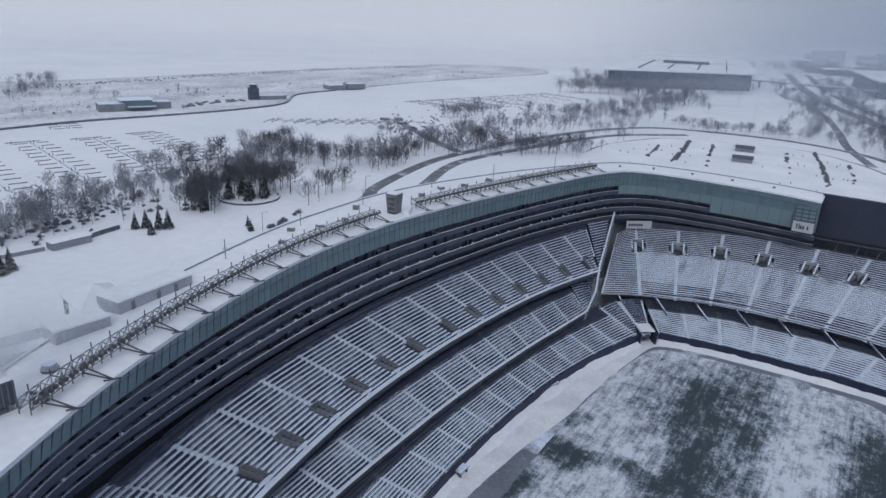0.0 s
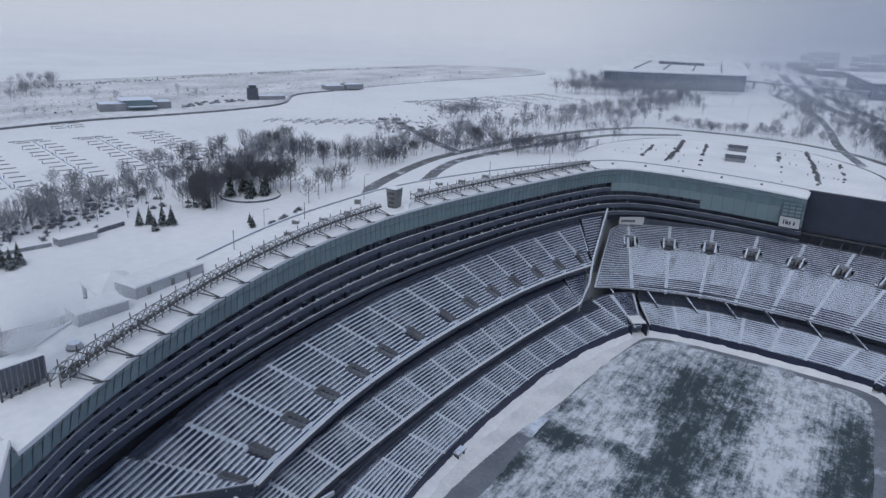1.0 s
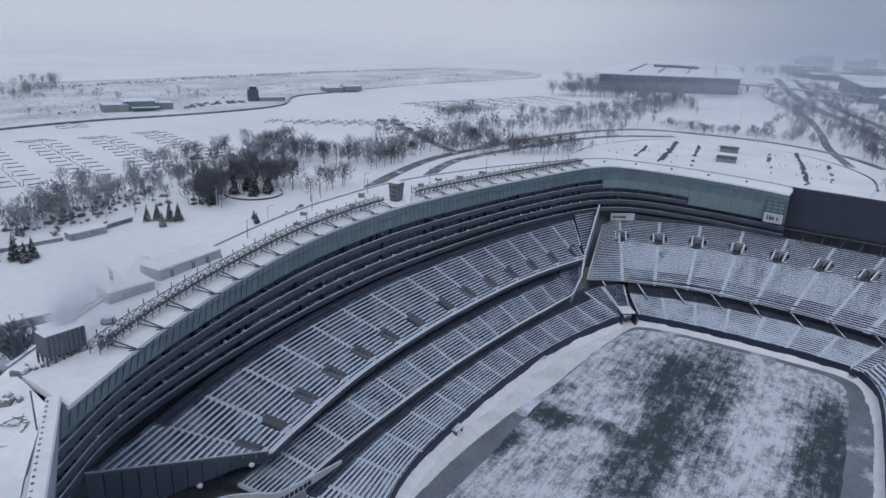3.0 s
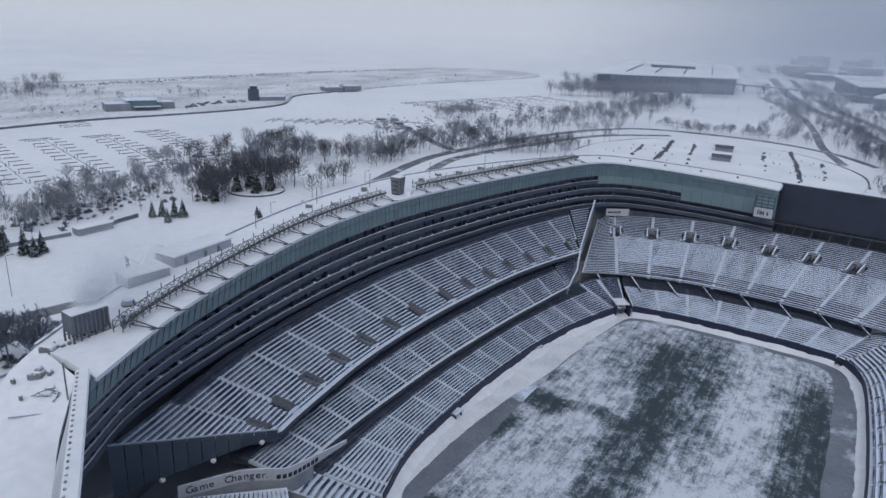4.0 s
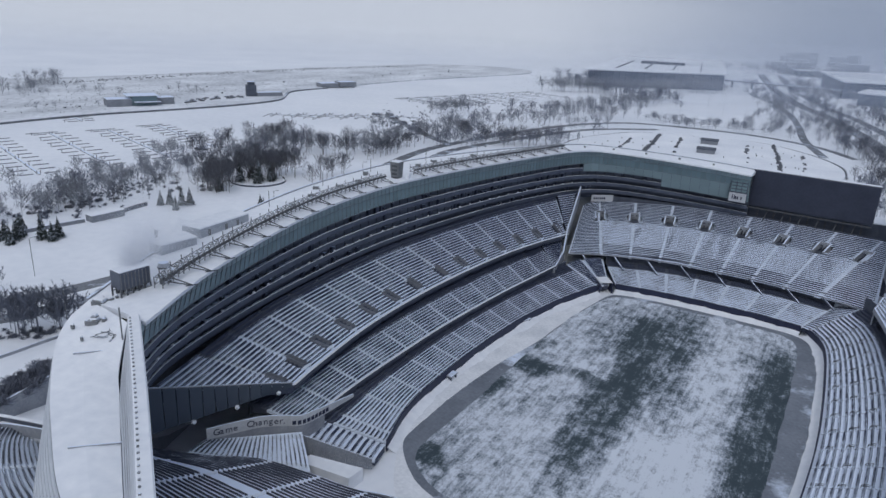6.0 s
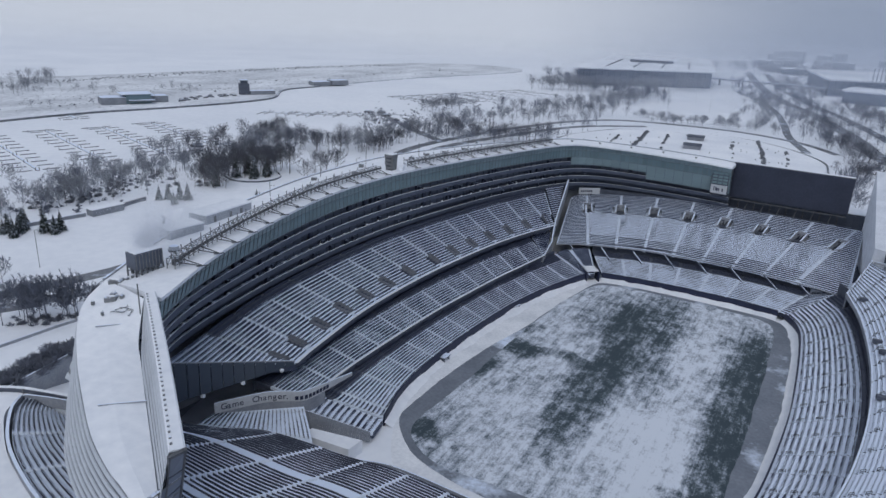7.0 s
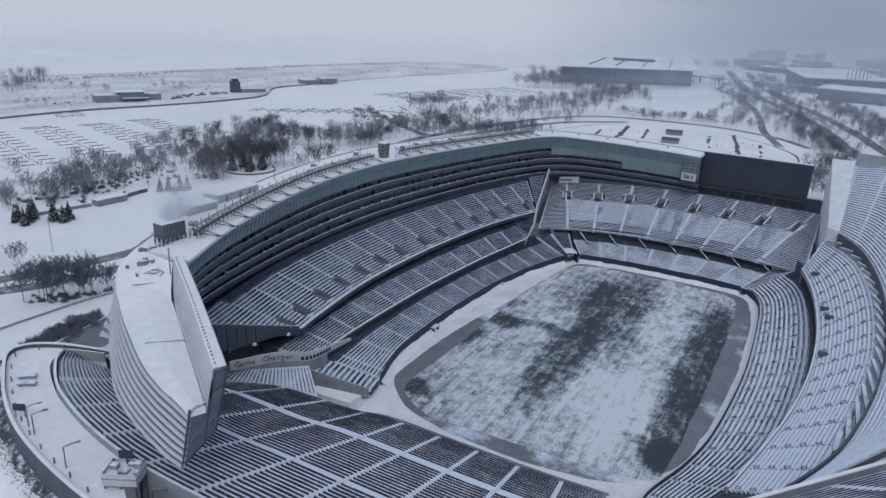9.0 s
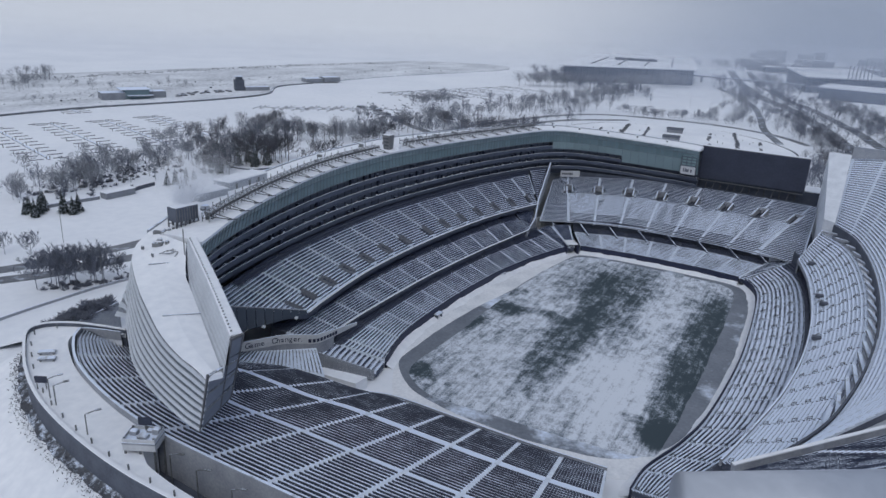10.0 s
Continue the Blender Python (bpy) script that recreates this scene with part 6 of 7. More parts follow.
t = thing("island_pavilion", (-508, 490, 1.4), "long low grey pavilion with snowy roof", "building")
mesh("pavilion_wall", *box(-513, 477, 1.3, 5.8, 22, 14, 67), M_BRICK, t)
mesh("pavilion_wall", *box(-504, 500, 1.3, 6.8, 22, 14, 67), M_BRICK, t)


def car(x, y, turn, group, z=0.0):
    c = thing("parked_car", (x, y, z), "parked car under a crust of snow", "car", group)
    mesh("body", *box(x, y, z + 0.3, z + 0.95, 4.3, 1.75, turn, 0.15), M_CAR, c)
    mesh("cabin", *box(x, y, z + 0.95, z + 1.5, 2.4, 1.55, turn, 0.25), M_CAR, c)
    cs, sn = math.cos(radians(turn)), math.sin(radians(turn))
    for i, j in ((1.35, 0.8), (1.35, -0.8), (-1.35, 0.8), (-1.35, -0.8)):
        wx, wy = x + i * cs - j * sn, y + i * sn + j * cs
        mesh("wheel", *box(wx, wy, z - 0.05, z + 0.6, 0.62, 0.2, turn, 0.12), M_BLACK, c)


for i in range(26):
    car(-507 + rng_trees.uniform(-8, 8), 262 + i * 2.7 + rng_trees.uniform(-1, 1), 65, "cars on the island", 1.4)
for i in range(10):
    car(-297 + rng_trees.uniform(-9, 9), 300 + i * 4.5, rng_trees.uniform(0, 180), "cars by the marina")

# ---------- exhibition halls ----------
def block(name, pts, z1, wall, roof, label, category, ribs=0):
    """A large flat-roofed building on a four-cornered plan, with a roof slab that oversails."""
    t = thing(name, (sum(p[0] for p in pts) / 4, sum(p[1] for p in pts) / 4, 0), label, category)
    v = [(*p, -0.1) for p in pts] + [(*p, z1 - 2) for p in pts]
    mesh("wall_shell", v, [[i, (i + 1) % 4, 4 + (i + 1) % 4, 4 + i] for i in range(4)] + [[4, 5, 6, 7]], wall, t)
    c = np.mean(pts, axis=0)
    o = [tuple(c + (np.array(p) - c) * 1.06) for p in pts]
    v = [(*p, z1 - 2) for p in o] + [(*p, z1 - 0.3) for p in o] + [(*(c + (np.array(p) - c) * 0.995), z1) for p in o]
    mesh("roof", v, [[3, 2, 1, 0]] + [[i, (i + 1) % 4, 4 + (i + 1) % 4, 4 + i] for i in range(4)] + [[4 + i, 4 + (i + 1) % 4, 8 + (i + 1) % 4, 8 + i] for i in range(4)] + [[8, 9, 10, 11]], roof, t)
    for k in range(ribs):
        a = np.array(o[0]) + (np.array(o[1]) - np.array(o[0])) * (k + 1) / (ribs + 1)
        b = np.array(o[3]) + (np.array(o[2]) - np.array(o[3])) * (k + 1) / (ribs + 1)
        mesh("roof_rib", *bars([((*(a * 0.9 + b * 0.1), z1 + 0.5), (*(a * 0.35 + b * 0.65), z1 + 0.5))], 0.8), M_DARKC, t)
    q0, q1 = np.array(pts[0]), np.array(pts[1])
    n_ = max(4, int(np.linalg.norm(q1 - q0) / 9))
    for k in range(n_ + 1):
        q = q0 + (q1 - q0) * k / n_
        mesh("column", *bars([((*q, -0.1), (*q, z1 - 2))], 0.7), wall, t)
    return t


hall = block("exhibition_hall", [(-310, 812), (-146, 938), (-214, 1285), (-372, 1185)], 25, M_HALL, M_SNOW, "huge dark exhibition hall with a flat snowy roof", "hall", 4)
mesh("roof_plant", *box(-262, 1040, 25, 29, 70, 8, 25), M_DARKC, hall)
block("west_hall", [(9.5, 993), (113.5, 1046), (80, 1320), (-31, 1214)], 25, M_HALL, M_SNOW, "large grey hall with a snowy roof", "hall")
block("west_hall", [(31, 906), (125, 888), (128, 962), (42, 974)], 17.5, M_HALL, M_SNOW, "low grey hall with a snowy roof", "hall")
block("west_hall", [(-88, 1440), (120, 1560), (100, 1750), (-120, 1640)], 13, M_HALL, M_SNOW, "far grey hall with a snowy roof", "hall")
for k in range(7):
    t = thing("roof_mast", (62 + k * 5, 985 + k * 4, 25), "pale pylon standing on a hall roof", "mast", "masts on the hall roof")
    mesh("mast_shaft", *bars([((62 + k * 5, 985 + k * 4, 24.9), (62 + k * 5, 985 + k * 4, 44))], 0.9), M_WHITE, t)
t = thing("overpass", (-110, 1010, 0), "concrete road bridge across the highway", "bridge")
mesh("deck", *box(-70, 1010, 9, 11, 190, 9, -6), M_CONC, t)
for k in range(6):
    mesh("pier", *box(-145 + 30 * k, 1018 - 3.1 * k, -0.1, 9, 2, 6, -6), M_CONC, t)
for i in range(34):
    x, y = rng_trees.uniform(60, 260), rng_trees.uniform(980, 1900)
    if i > 16:
        x, y = rng_trees.uniform(-160, 40), rng_trees.uniform(1500, 2100)
    w, d, h = rng_trees.uniform(18, 50), rng_trees.uniform(18, 40), rng_trees.uniform(9, 34)
    t = thing("city_block", (x, y, 0), "far grey city building with a snowy roof", "building", "far city buildings")
    tn = rng_trees.uniform(-20, 20)
    mesh("wall_shell", *box(x, y, -0.1, h, w, d, tn), M_HAZETWIG, t)
    mesh("roof", *box(x, y, h, h + 0.6, w + 0.6, d + 0.6, tn, 0.2), M_SNOW, t)
wood(FAR, [(160, 1000), (100, 1300), (-20, 1500), (-140, 1650)], 90, 160, 8, 15, 11, "haze-paled street trees in the far city")
for x, y in ((-60, 378), (-66, 423)):
    t = thing("lot_building", (x, y, 0.9), "low dark flat-roofed building in the lot", "building", "buildings in the lot")
    mesh("wall_shell", *box(x, y, 0.8, 3.8, 13, 11, 8), M_BRICK, t)
    mesh("roof", *box(x, y, 3.8, 4.2, 14, 12, 8, 0.1), M_DARKC, t)
for i in range(46):
    x, y = rng_trees.uniform(-145, 25), rng_trees.uniform(300, 450)
    if abs(x + 63) < 12:
        continue
    t = thing("lot_bollard", (x, y, 0.9), "short dark post in a snowy lot", "post", "posts in the lots")
    mesh("post", *bars([((x, y, 0.85), (x, y, 1.9))], 0.25), M_STEEL, t)

# ---------- on the roof ----------
truss_line = offset(ROOF_IN, 3.6)


def truss(i0, i1, label):
    """Lattice lighting truss along the roof, bay by bay, with floodlights and outriggers to the roof's edge."""
    t = thing("lighting_truss", tuple(truss_line[(i0 + i1) // 2]), label, "lighting truss", "trusses on the roof")
    for i in range(i0, i1):
        a, b = truss_line[i] + np.array([0, 0, 0.2]), truss_line[i + 1] + np.array([0, 0, 0.2])
        n_ = np.array([*out2[i], 0]) * 0.75
        h = np.array([0, 0, 1.9])
        g = np.array([0, 0, 0.5])
        A, B, C, D = a - n_ + g, a + n_ + g, a + n_ + h, a - n_ + h
        E_, F_, G_, H_ = b - n_ + g, b + n_ + g, b + n_ + h, b - n_ + h
        segs = [(A, E_), (B, F_), (C, G_), (D, H_), (A, D), (B, C), (C, D), (A, H_), (B, G_), (D, G_), (A - g * 1.2, A), (B - g * 1.2, B)]
        bay = tagged(mesh("truss_bay", *bars(segs, 0.065), M_STEEL, t), kind="stuff")
        for s_ in (0.25, 0.75):
            q = a + (b - a) * s_
            mesh("floodlight", *box(q[0] - n_[0] * 1.5, q[1] - n_[1] * 1.5, q[2] + 1.2, q[2] + 1.75, 0.5, 0.4, rng_trees.uniform(0, 90), 0.12), M_RIG, bay)
        if i % 4 == 0:
            tip = ROOF_IN[i] - np.array([*out2[i], 0]) * 1.6
            o0 = a - n_ + g
            mesh("outrigger", *bars([(o0, tip + np.array([0, 0, 0.5])), (o0 + np.array([0, 0, 1.0]), tip + np.array([0, 0, 0.6])), (tip + np.array([-0.5, -0.9, 0.5]), tip + np.array([0.5, 0.9, 0.5]))], 0.08), M_RIG, bay)
        if i % 2 == 0:
            mesh("conduit", *bars([(C, C + np.array([0, 0, 0.9]))], 0.06), M_RIG, bay)


iy = [int(np.argmin(np.abs(ROOF_IN[:110, 1] - y))) for y in (-101, -12, 0, 82)]
truss(iy[0], iy[1], "snow-dusted steel lighting truss on the roof edge")
truss(iy[2], iy[3], "snow-dusted steel lighting truss on the roof edge")


def roof_unit(x, y, z, w, d, h, turn, group="units on the roof"):
    t = thing("roof_vent", (x, y, z), "small grey roof vent capped with snow", "roof vent", group)
    mesh("vent_box", *box(x, y, z - 0.2, z + h, w, d, turn, 0.08), M_STEEL, t)
    mesh("snow_cap", *box(x, y, z + h, z + h + 0.3, w * 0.95, d * 0.95, turn, 0.14), M_SNOW, t)


for y, s in ((-52, 0.45), (-43, 0.5), (-38, 0.75), (-30, 0.5), (-24, 0.4), (-16, 0.7), (-6, 0.55), (6, 0.5), (14, 0.65), (22, 0.5), (33, 0.6), (44, 0.5), (57, 0.6), (70, 0.5)):
    i = int(np.argmin(np.abs(ROOF_IN[:110, 1] - y)))
    p = ROOF_IN[i] + (ROOF_OUT[i] - ROOF_IN[i]) * s
    roof_unit(p[0], p[1], p[2] + 0.2, rng_trees.uniform(1.0, 1.9), rng_trees.uniform(0.9, 1.6), rng_trees.uniform(0.7, 1.3), rng_trees.uniform(0, 60))
for i in range(100, 146, 7):
    p = ROOF_IN[i] + (ROOF_OUT[i] - ROOF_IN[i]) * 0.35
    roof_unit(p[0], p[1], p[2] + 0.2, 0.8, 0.8, 0.7, 10)
for y in (-57, -35, -12, 12, 36, 60):
    i = int(np.argmin(np.abs(ROOF_IN[:110, 1] - y)))
    p = ROOF_IN[i] + (ROOF_OUT[i] - ROOF_IN[i]) * 0.8
    t = thing("roof_mast", (p[0], p[1], p[2]), "thin steel pole on a snowy roof", "mast", "poles on the roof")
    mesh("pole", *bars([((p[0], p[1], p[2] - 0.1), (p[0], p[1], p[2] + 4.2))], 0.06), M_STEEL, t)

py = thing("roof_pylon", (-82, -6, 45), "grey ribbed service tower rising from the roof", "service tower")
mesh("tower_shell", [(-83.0, -7.2, 44), (-80.8, -7.0, 44), (-81.0, -4.8, 44), (-83.2, -5.0, 44), (-83.5, -7.6, 50.6), (-80.5, -7.4, 50.6), (-80.7, -4.4, 50.6), (-83.7, -4.6, 50.6)], [[0, 1, 5, 4], [1, 2, 6, 5], [2, 3, 7, 6], [3, 0, 4, 7], [4, 5, 6, 7]], M_STEEL, py)
mesh("snow_cap", *box(-82.1, -6.0, 50.6, 50.85, 2.8, 2.8, 3, 0.12), M_SNOW, py)
for k in range(4):
    mesh("louvre", *box(-81.9, -7.42 - 0.06 * k, 45.6 + 1.2 * k, 46.2 + 1.2 * k, 1.8, 0.1, 3), M_RIG, py)
mesh("low_wall", *box(-79.5, -3.6, 45.2, 47.0, 1.2, 5, 25, 0.2), M_SNOW, py)

wb_ = thing("roof_house", (-86, -69, 44.6), "long white plant house with a snowy flat roof", "plant house")
mesh("house_wall", *box(-85.9, -71.5, 44.2, 47.2, 5.4, 14.6, 3), M_WHITE, wb_)
mesh("roof_slab", *box(-85.9, -71.5, 47.2, 47.55, 5.8, 15.0, 3, 0.2), M_SNOW, wb_)
for k in (-4.5, 0.5, 4.0):
    mesh("door_panel", *box(-83.15 - 0.05 * k, -71.6 + k, 44.6, 46.7, 0.12, 0.7, 3), M_STEEL, wb_)
cn = thing("roof_canopy", (-92, -76, 44.5), "low square canopy with a peaked snowy roof", "canopy")
mesh("canopy_roof", [(-97, -80, 45.4), (-88, -82, 45.4), (-86.5, -74, 45.4), (-95.5, -72, 45.4), (-92, -77, 47.6), (-97, -80, 45.0), (-88, -82, 45.0), (-86.5, -74, 45.0), (-95.5, -72, 45.0)], [[0, 1, 4], [1, 2, 4], [2, 3, 4], [3, 0, 4], [5, 6, 1, 0], [6, 7, 2, 1], [7, 8, 3, 2], [8, 5, 0, 3]], M_SNOW, cn)
for x, y in ((-96.3, -79.6), (-88.3, -81.4), (-87, -74.4), (-95, -72.6)):
    mesh("post", *bars([((x, y, 30.0), (x, y, 45.1))], 0.25), M_STEEL, cn)
cool = thing("cooling_tower", (-71, -104.3, 44.4), "dark louvred cooling unit on steel stilts", "cooling unit")
mesh("casing", *box(-70.6, -104.3, 45.9, 49.0, 3.0, 5.6, -5, 0.1), M_DARKC, cool)
mesh("snow_cap", *box(-70.6, -104.3, 49.0, 49.2, 2.8, 5.4, -5, 0.1), M_SNOW, cool)
for k in range(9):
    mesh("louvre_post", *box(-69.06 + 0.087 * (k - 4) * 0.66, -104.43 + (k - 4) * 0.66, 46.0, 48.8, 0.1, 0.14, -5), M_STEEL, cool)
for k in range(6):
    for m in (-1.4, 0.0, 1.4):
        x, y = -70.6 + m + 0.09 * (k * 1.1 - 2.75), -104.3 + k * 1.1 - 2.75 - 0.09 * m
        mesh("stilt", *bars([((x, y, 44.0), (x, y, 46.2))], 0.11), M_RIG, cool)
for m in (-1.4, 1.4):
    mesh("base_beam", *bars([((-70.9 + m, -107.1, 45.2), (-70.3 + m, -101.5, 45.2))], 0.09), M_STEEL, cool)
for dx, dy in ((0.0, 0.0), (0.6, 1.0)):
    pipe = thing("roof_pipe", (-68.0 + dx, -100.0 + dy, 44.4), "short dark vent pipe on the roof", "vent pipe", "vent pipes on the roof")
    mesh("pipe", *bars([((-68.0 + dx, -100.0 + dy, 44.0), (-68.0 + dx, -100.0 + dy, 46.6))], 0.28), M_RIG, pipe)
    mesh("pipe_cap", *box(-68.0 + dx, -100.0 + dy, 46.6, 46.9, 0.8, 0.8, 10, 0.1), M_RIG, pipe)
tank = thing("roof_tank", (-74.6, -94.5, 44.6), "squat round steel tank with a dark band", "tank")


def drum(rings):
    return loft([np.array([(-74.6 + r * math.cos(a), -94.5 + r * math.sin(a), z) for a in np.linspace(0, 2 * math.pi, 21)]) for r, z in rings])


mesh("shell", *drum(((1.1, 44.2), (1.1, 45.5), (1.0, 45.8), (0.9, 46.2), (0.02, 46.3))), M_WHITE, tank)
mesh("band", *drum(((1.17, 45.3), (1.17, 45.5))), M_RIG, tank)
hut = thing("roof_hut", (-83, -85.5, 44.4), "low white plant hut with a snowy roof", "plant house")
mesh("hut_wall", *box(-83, -85.5, 44.0, 46.8, 4.5, 8.0, -8), M_WHITE, hut)
mesh("roof_slab", *box(-83, -85.5, 46.8, 47.1, 4.8, 8.3, -8, 0.15), M_SNOW, hut)


def snowy_gear(x, y, parts):
    g = thing("roof_gear", (x, y, 44), "snow-covered heap of rooftop gear", "roof gear", "gear on the roof")
    for dx, dy, w, d, h, tn in parts:
        mesh("casing", *box(x + dx, y + dy, 43.2, 43.9 + h, w, d, tn, 0.25), M_STEEL, g)
        mesh("snow_cap", *box(x + dx, y + dy, 43.9 + h, 44.1 + h, w * 0.86, d * 0.86, tn, 0.12), M_SNOW, g)


snowy_gear(-71.9, -109.6, ((0, 0, 2.4, 1.6, 0.7, 20), (-1.1, 0.8, 1.1, 1.2, 0.5, 40), (1.3, 1.3, 0.6, 0.6, 0.9, 10), (1.7, 2.1, 0.4, 0.4, 1.2, 10)))
snowy_gear(-66.6, -114.5, ((0, 0, 2.0, 1.4, 0.4, 30), (0.2, 0.3, 0.9, 0.9, 1.0, 30), (1.5, 1.0, 0.6, 0.6, 0.7, 15)))
pile = thing("cable_pile", (-61.2, -115.4, 42.9), "tangle of dark cables lying on snow", "cables")
rng_pile = random.Random(5)
for _ in range(24):
    x, y, w = -61.2 + rng_pile.gauss(0, 0.8), -115.4 + rng_pile.gauss(0, 0.6), rng_pile.uniform(0, 6.28)
    ln = rng_pile.uniform(0.5, 1.3)
    lay = ((x - ln * math.cos(w), y - ln * math.sin(w), 43.1 + rng_pile.uniform(0.0, 0.3)), (x + ln * math.cos(w), y + ln * math.sin(w), 43.2 + rng_pile.uniform(0.1, 0.7)))
    mesh("cable", *bars([lay], 0.05), M_STEEL, pile)
for x, y, w in ((-64.5, -109, 0.5), (-65.5, -111.8, 0.5), (-68.5, -116.8, 0.5), (-63.5, -118.5, 0.4)):
    roof_unit(x, y, 43.0, w, w * 0.8, 0.5, rng_trees.uniform(0, 80))

# steam that drifts off the cooling unit: fine droplets, too many to count
rng_steam = np.random.RandomState(8)
count = 150000
along = np.abs(rng_steam.randn(count)) * 0.9
core = np.column_stack([-71.5 - 8 * along, -103.5 + 12 * along, 49.8 + 2.6 * along])
core += rng_steam.randn(count, 3) * (0.8 + 3.0 * along)[:, None] * np.array([1.1, 1.2, 0.5])
core[:, 2] = np.maximum(core[:, 2], 44.8)
tri = core[:, None, :] + rng_steam.uniform(-0.055, 0.055, (count, 3, 3))
tagged(mesh("steam", tri.reshape(-1, 3), np.arange(count * 3).reshape(-1, 3), M_SNOW), "white steam drifting off the rooftop cooling unit", "steam", "", "stuff")
st2 = thing("roof_step", (-59, -119, 42.4), "low snow-edged step across the wing's roof", "step")
mesh("step_edge", *bars([((-61.2, -121.4, 42.55), (-57.2, -117.0, 42.6))], 0.1), M_CONC, st2)
mast = thing("roof_mast", (-57.6, -115.6, 43.5), "thin steel mast on a snowy roof", "mast", "poles on the roof")
mesh("pole", *bars([((-57.6, -115.6, 42.5), (-57.6, -115.6, 49.0))], 0.08), M_STEEL, mast)
st = thing("roof_step", (-47, -131, 42), "low snow-edged step across the wing's roof", "step")
mesh("step_edge", *bars([((-40.6, -135.2, 42.25), (-36.4, -131.0, 42.25))], 0.1), M_CONC, st)

# ---------- north plaza behind the top row ----------
PL_OUT = spline([(-72, -120.4), (-78, -122.2), (-83.7, -124.4), (-88.0, -127.8), (-87.7, -131.5), (-80.7, -136.3), (-73.3, -140.5), (-65.9, -143.8), (-58.3, -146.3), (-48.4, -148.5), (-36.6, -150.2), (-23.7, -150.8), (10, -150.6), (45, -148)], 121)
PL_IN = spline([(-72, -121.4), (-77, -123.2), (-80.2, -125), (-79.6, -127.6), (-76.3, -130.4), (-67.0, -135.0), (-56.8, -138.2), (-46.8, -140.4), (-38, -141.8), (-29.5, -142.2), (-19, -143.2), (-11, -143.4), (10, -143.0), (45, -141)], 121)
PZ = 24.2
wide = np.interp(PL_OUT[:, 0], [-47, -44, -40.7, -36, -27, -20], [1.0, 0.8, 0.55, 0.4, 0.31, 0.27])[:, None]
plaza_in = PL_OUT + (PL_IN - PL_OUT) * wide
tagged(mesh("plaza", *loft([at_height(PL_OUT, PZ - 1), at_height(PL_OUT, PZ), at_height(plaza_in, PZ), at_height(plaza_in, 17.8)]), M_SNOW), "raised plaza under smooth snow", "plaza", "", "structure")
tagged(mesh("sunken_court", *loft([at_height(plaza_in, 18.0), at_height(PL_IN, 18.0)]), M_DARKC), "sunken dark service court beside the stand", "court", "", "structure")
pw = thing("plaza_wall", (-55, -146, 12), "curved dark retaining wall with a snowy coping", "retaining wall")
parapet(pw, offset(PL_OUT, -0.05), 14.0, PZ + 0.8, -0.45, M_DARKC, "wall_face")
parapet(pw, offset(PL_OUT, -0.0), PZ + 0.8, PZ + 1.0, -0.55, M_SNOW, "coping")
parapet(pw, PL_IN[:9], PZ - 1, PZ + 1, 0.3, M_CONC, "side_wall", "grey screen wall beside the seats")
for x, y in ((-46.1, -147.2), (-58.3, -144.6), (-61.2, -143.8)):
    street_lamp(x, y, 3.8, 60, PZ, "lamps on the plaza")
for x, y in ((-37.2, -143.3), (-31.1, -143.7), (-24.7, -144.2), (-17, -144.6), (-9, -144.6)):
    street_lamp(x, y, 6.2, 20, 18.0, "lamps in the sunken court")
sb = thing("notice_board", (-65.1, -142.8, PZ), "dark notice board on two posts in snow", "notice board")
mesh("board", *box(-65.1, -142.8, PZ + 1.3, PZ + 2.6, 2.2, 0.15, 30), M_BLACK, sb)
for k in (-0.8, 0.8):
    mesh("post", *bars([((-65.1 + 0.866 * k, -142.8 + 0.5 * k, PZ - 0.1), (-65.1 + 0.866 * k, -142.8 + 0.5 * k, PZ + 1.4))], 0.07), M_STEEL, sb)
for i in range(8, 76, 4):
    q = PL_OUT[i] + (PL_IN[i] - PL_OUT[i]) * 0.12
    t = thing("plaza_bollard", (q[0], q[1], PZ), "short dark post on a snowy plaza", "post", "posts on the plaza")
    mesh("post", *bars([((q[0], q[1], PZ - 0.1), (q[0], q[1], PZ + 1.0))], 0.1), M_STEEL, t)
pf = thing("camera_platform", (-35.7, -144.6, 18), "scaffold platform with snow-covered gear and a dark panel", "platform")
mesh("deck", *box(-35.7, -144.6, 26.0, 26.4, 5.2, 3.9, 28, 0.08), M_CONC, pf)
for i, j in ((-2.3, -1.6), (2.3, -1.6), (2.3, 1.6), (-2.3, 1.6), (0, -1.6), (0, 1.6)):
    x, y = -35.7 + i * 0.883 - j * 0.469, -144.6 + i * 0.469 + j * 0.883
    mesh("leg", *bars([((x, y, 17.9), (x, y, 27.2))], 0.13), M_STEEL, pf)
for i, j, w, h in ((-1.6, 0.4, 1.2, 0.9), (0.2, -0.5, 1.5, 0.7), (1.8, 0.8, 1.1, 1.1), (0.6, 1.2, 0.9, 0.6)):
    x, y = -35.7 + i * 0.883 - j * 0.469, -144.6 + i * 0.469 + j * 0.883
    mesh("snowy_crate", *box(x, y, 26.4, 26.4 + h, w, w * 0.8, 20, 0.2), M_CONC, pf)
cs_, sn_ = math.cos(radians(28)), math.sin(radians(28))
for i, j, w, d_ in ((0, -1.85, 5.1, 0.08), (0, 1.85, 5.1, 0.08), (-2.5, 0, 0.08, 3.7), (2.5, 0, 0.08, 3.7)):
    x, y = -35.7 + i * cs_ - j * sn_, -144.6 + i * sn_ + j * cs_
    mesh("skirt_panel", *box(x, y, 24.9, 27.0, w, d_, 28, 0.02), M_FASCIA, pf, "pale mesh railing panel")
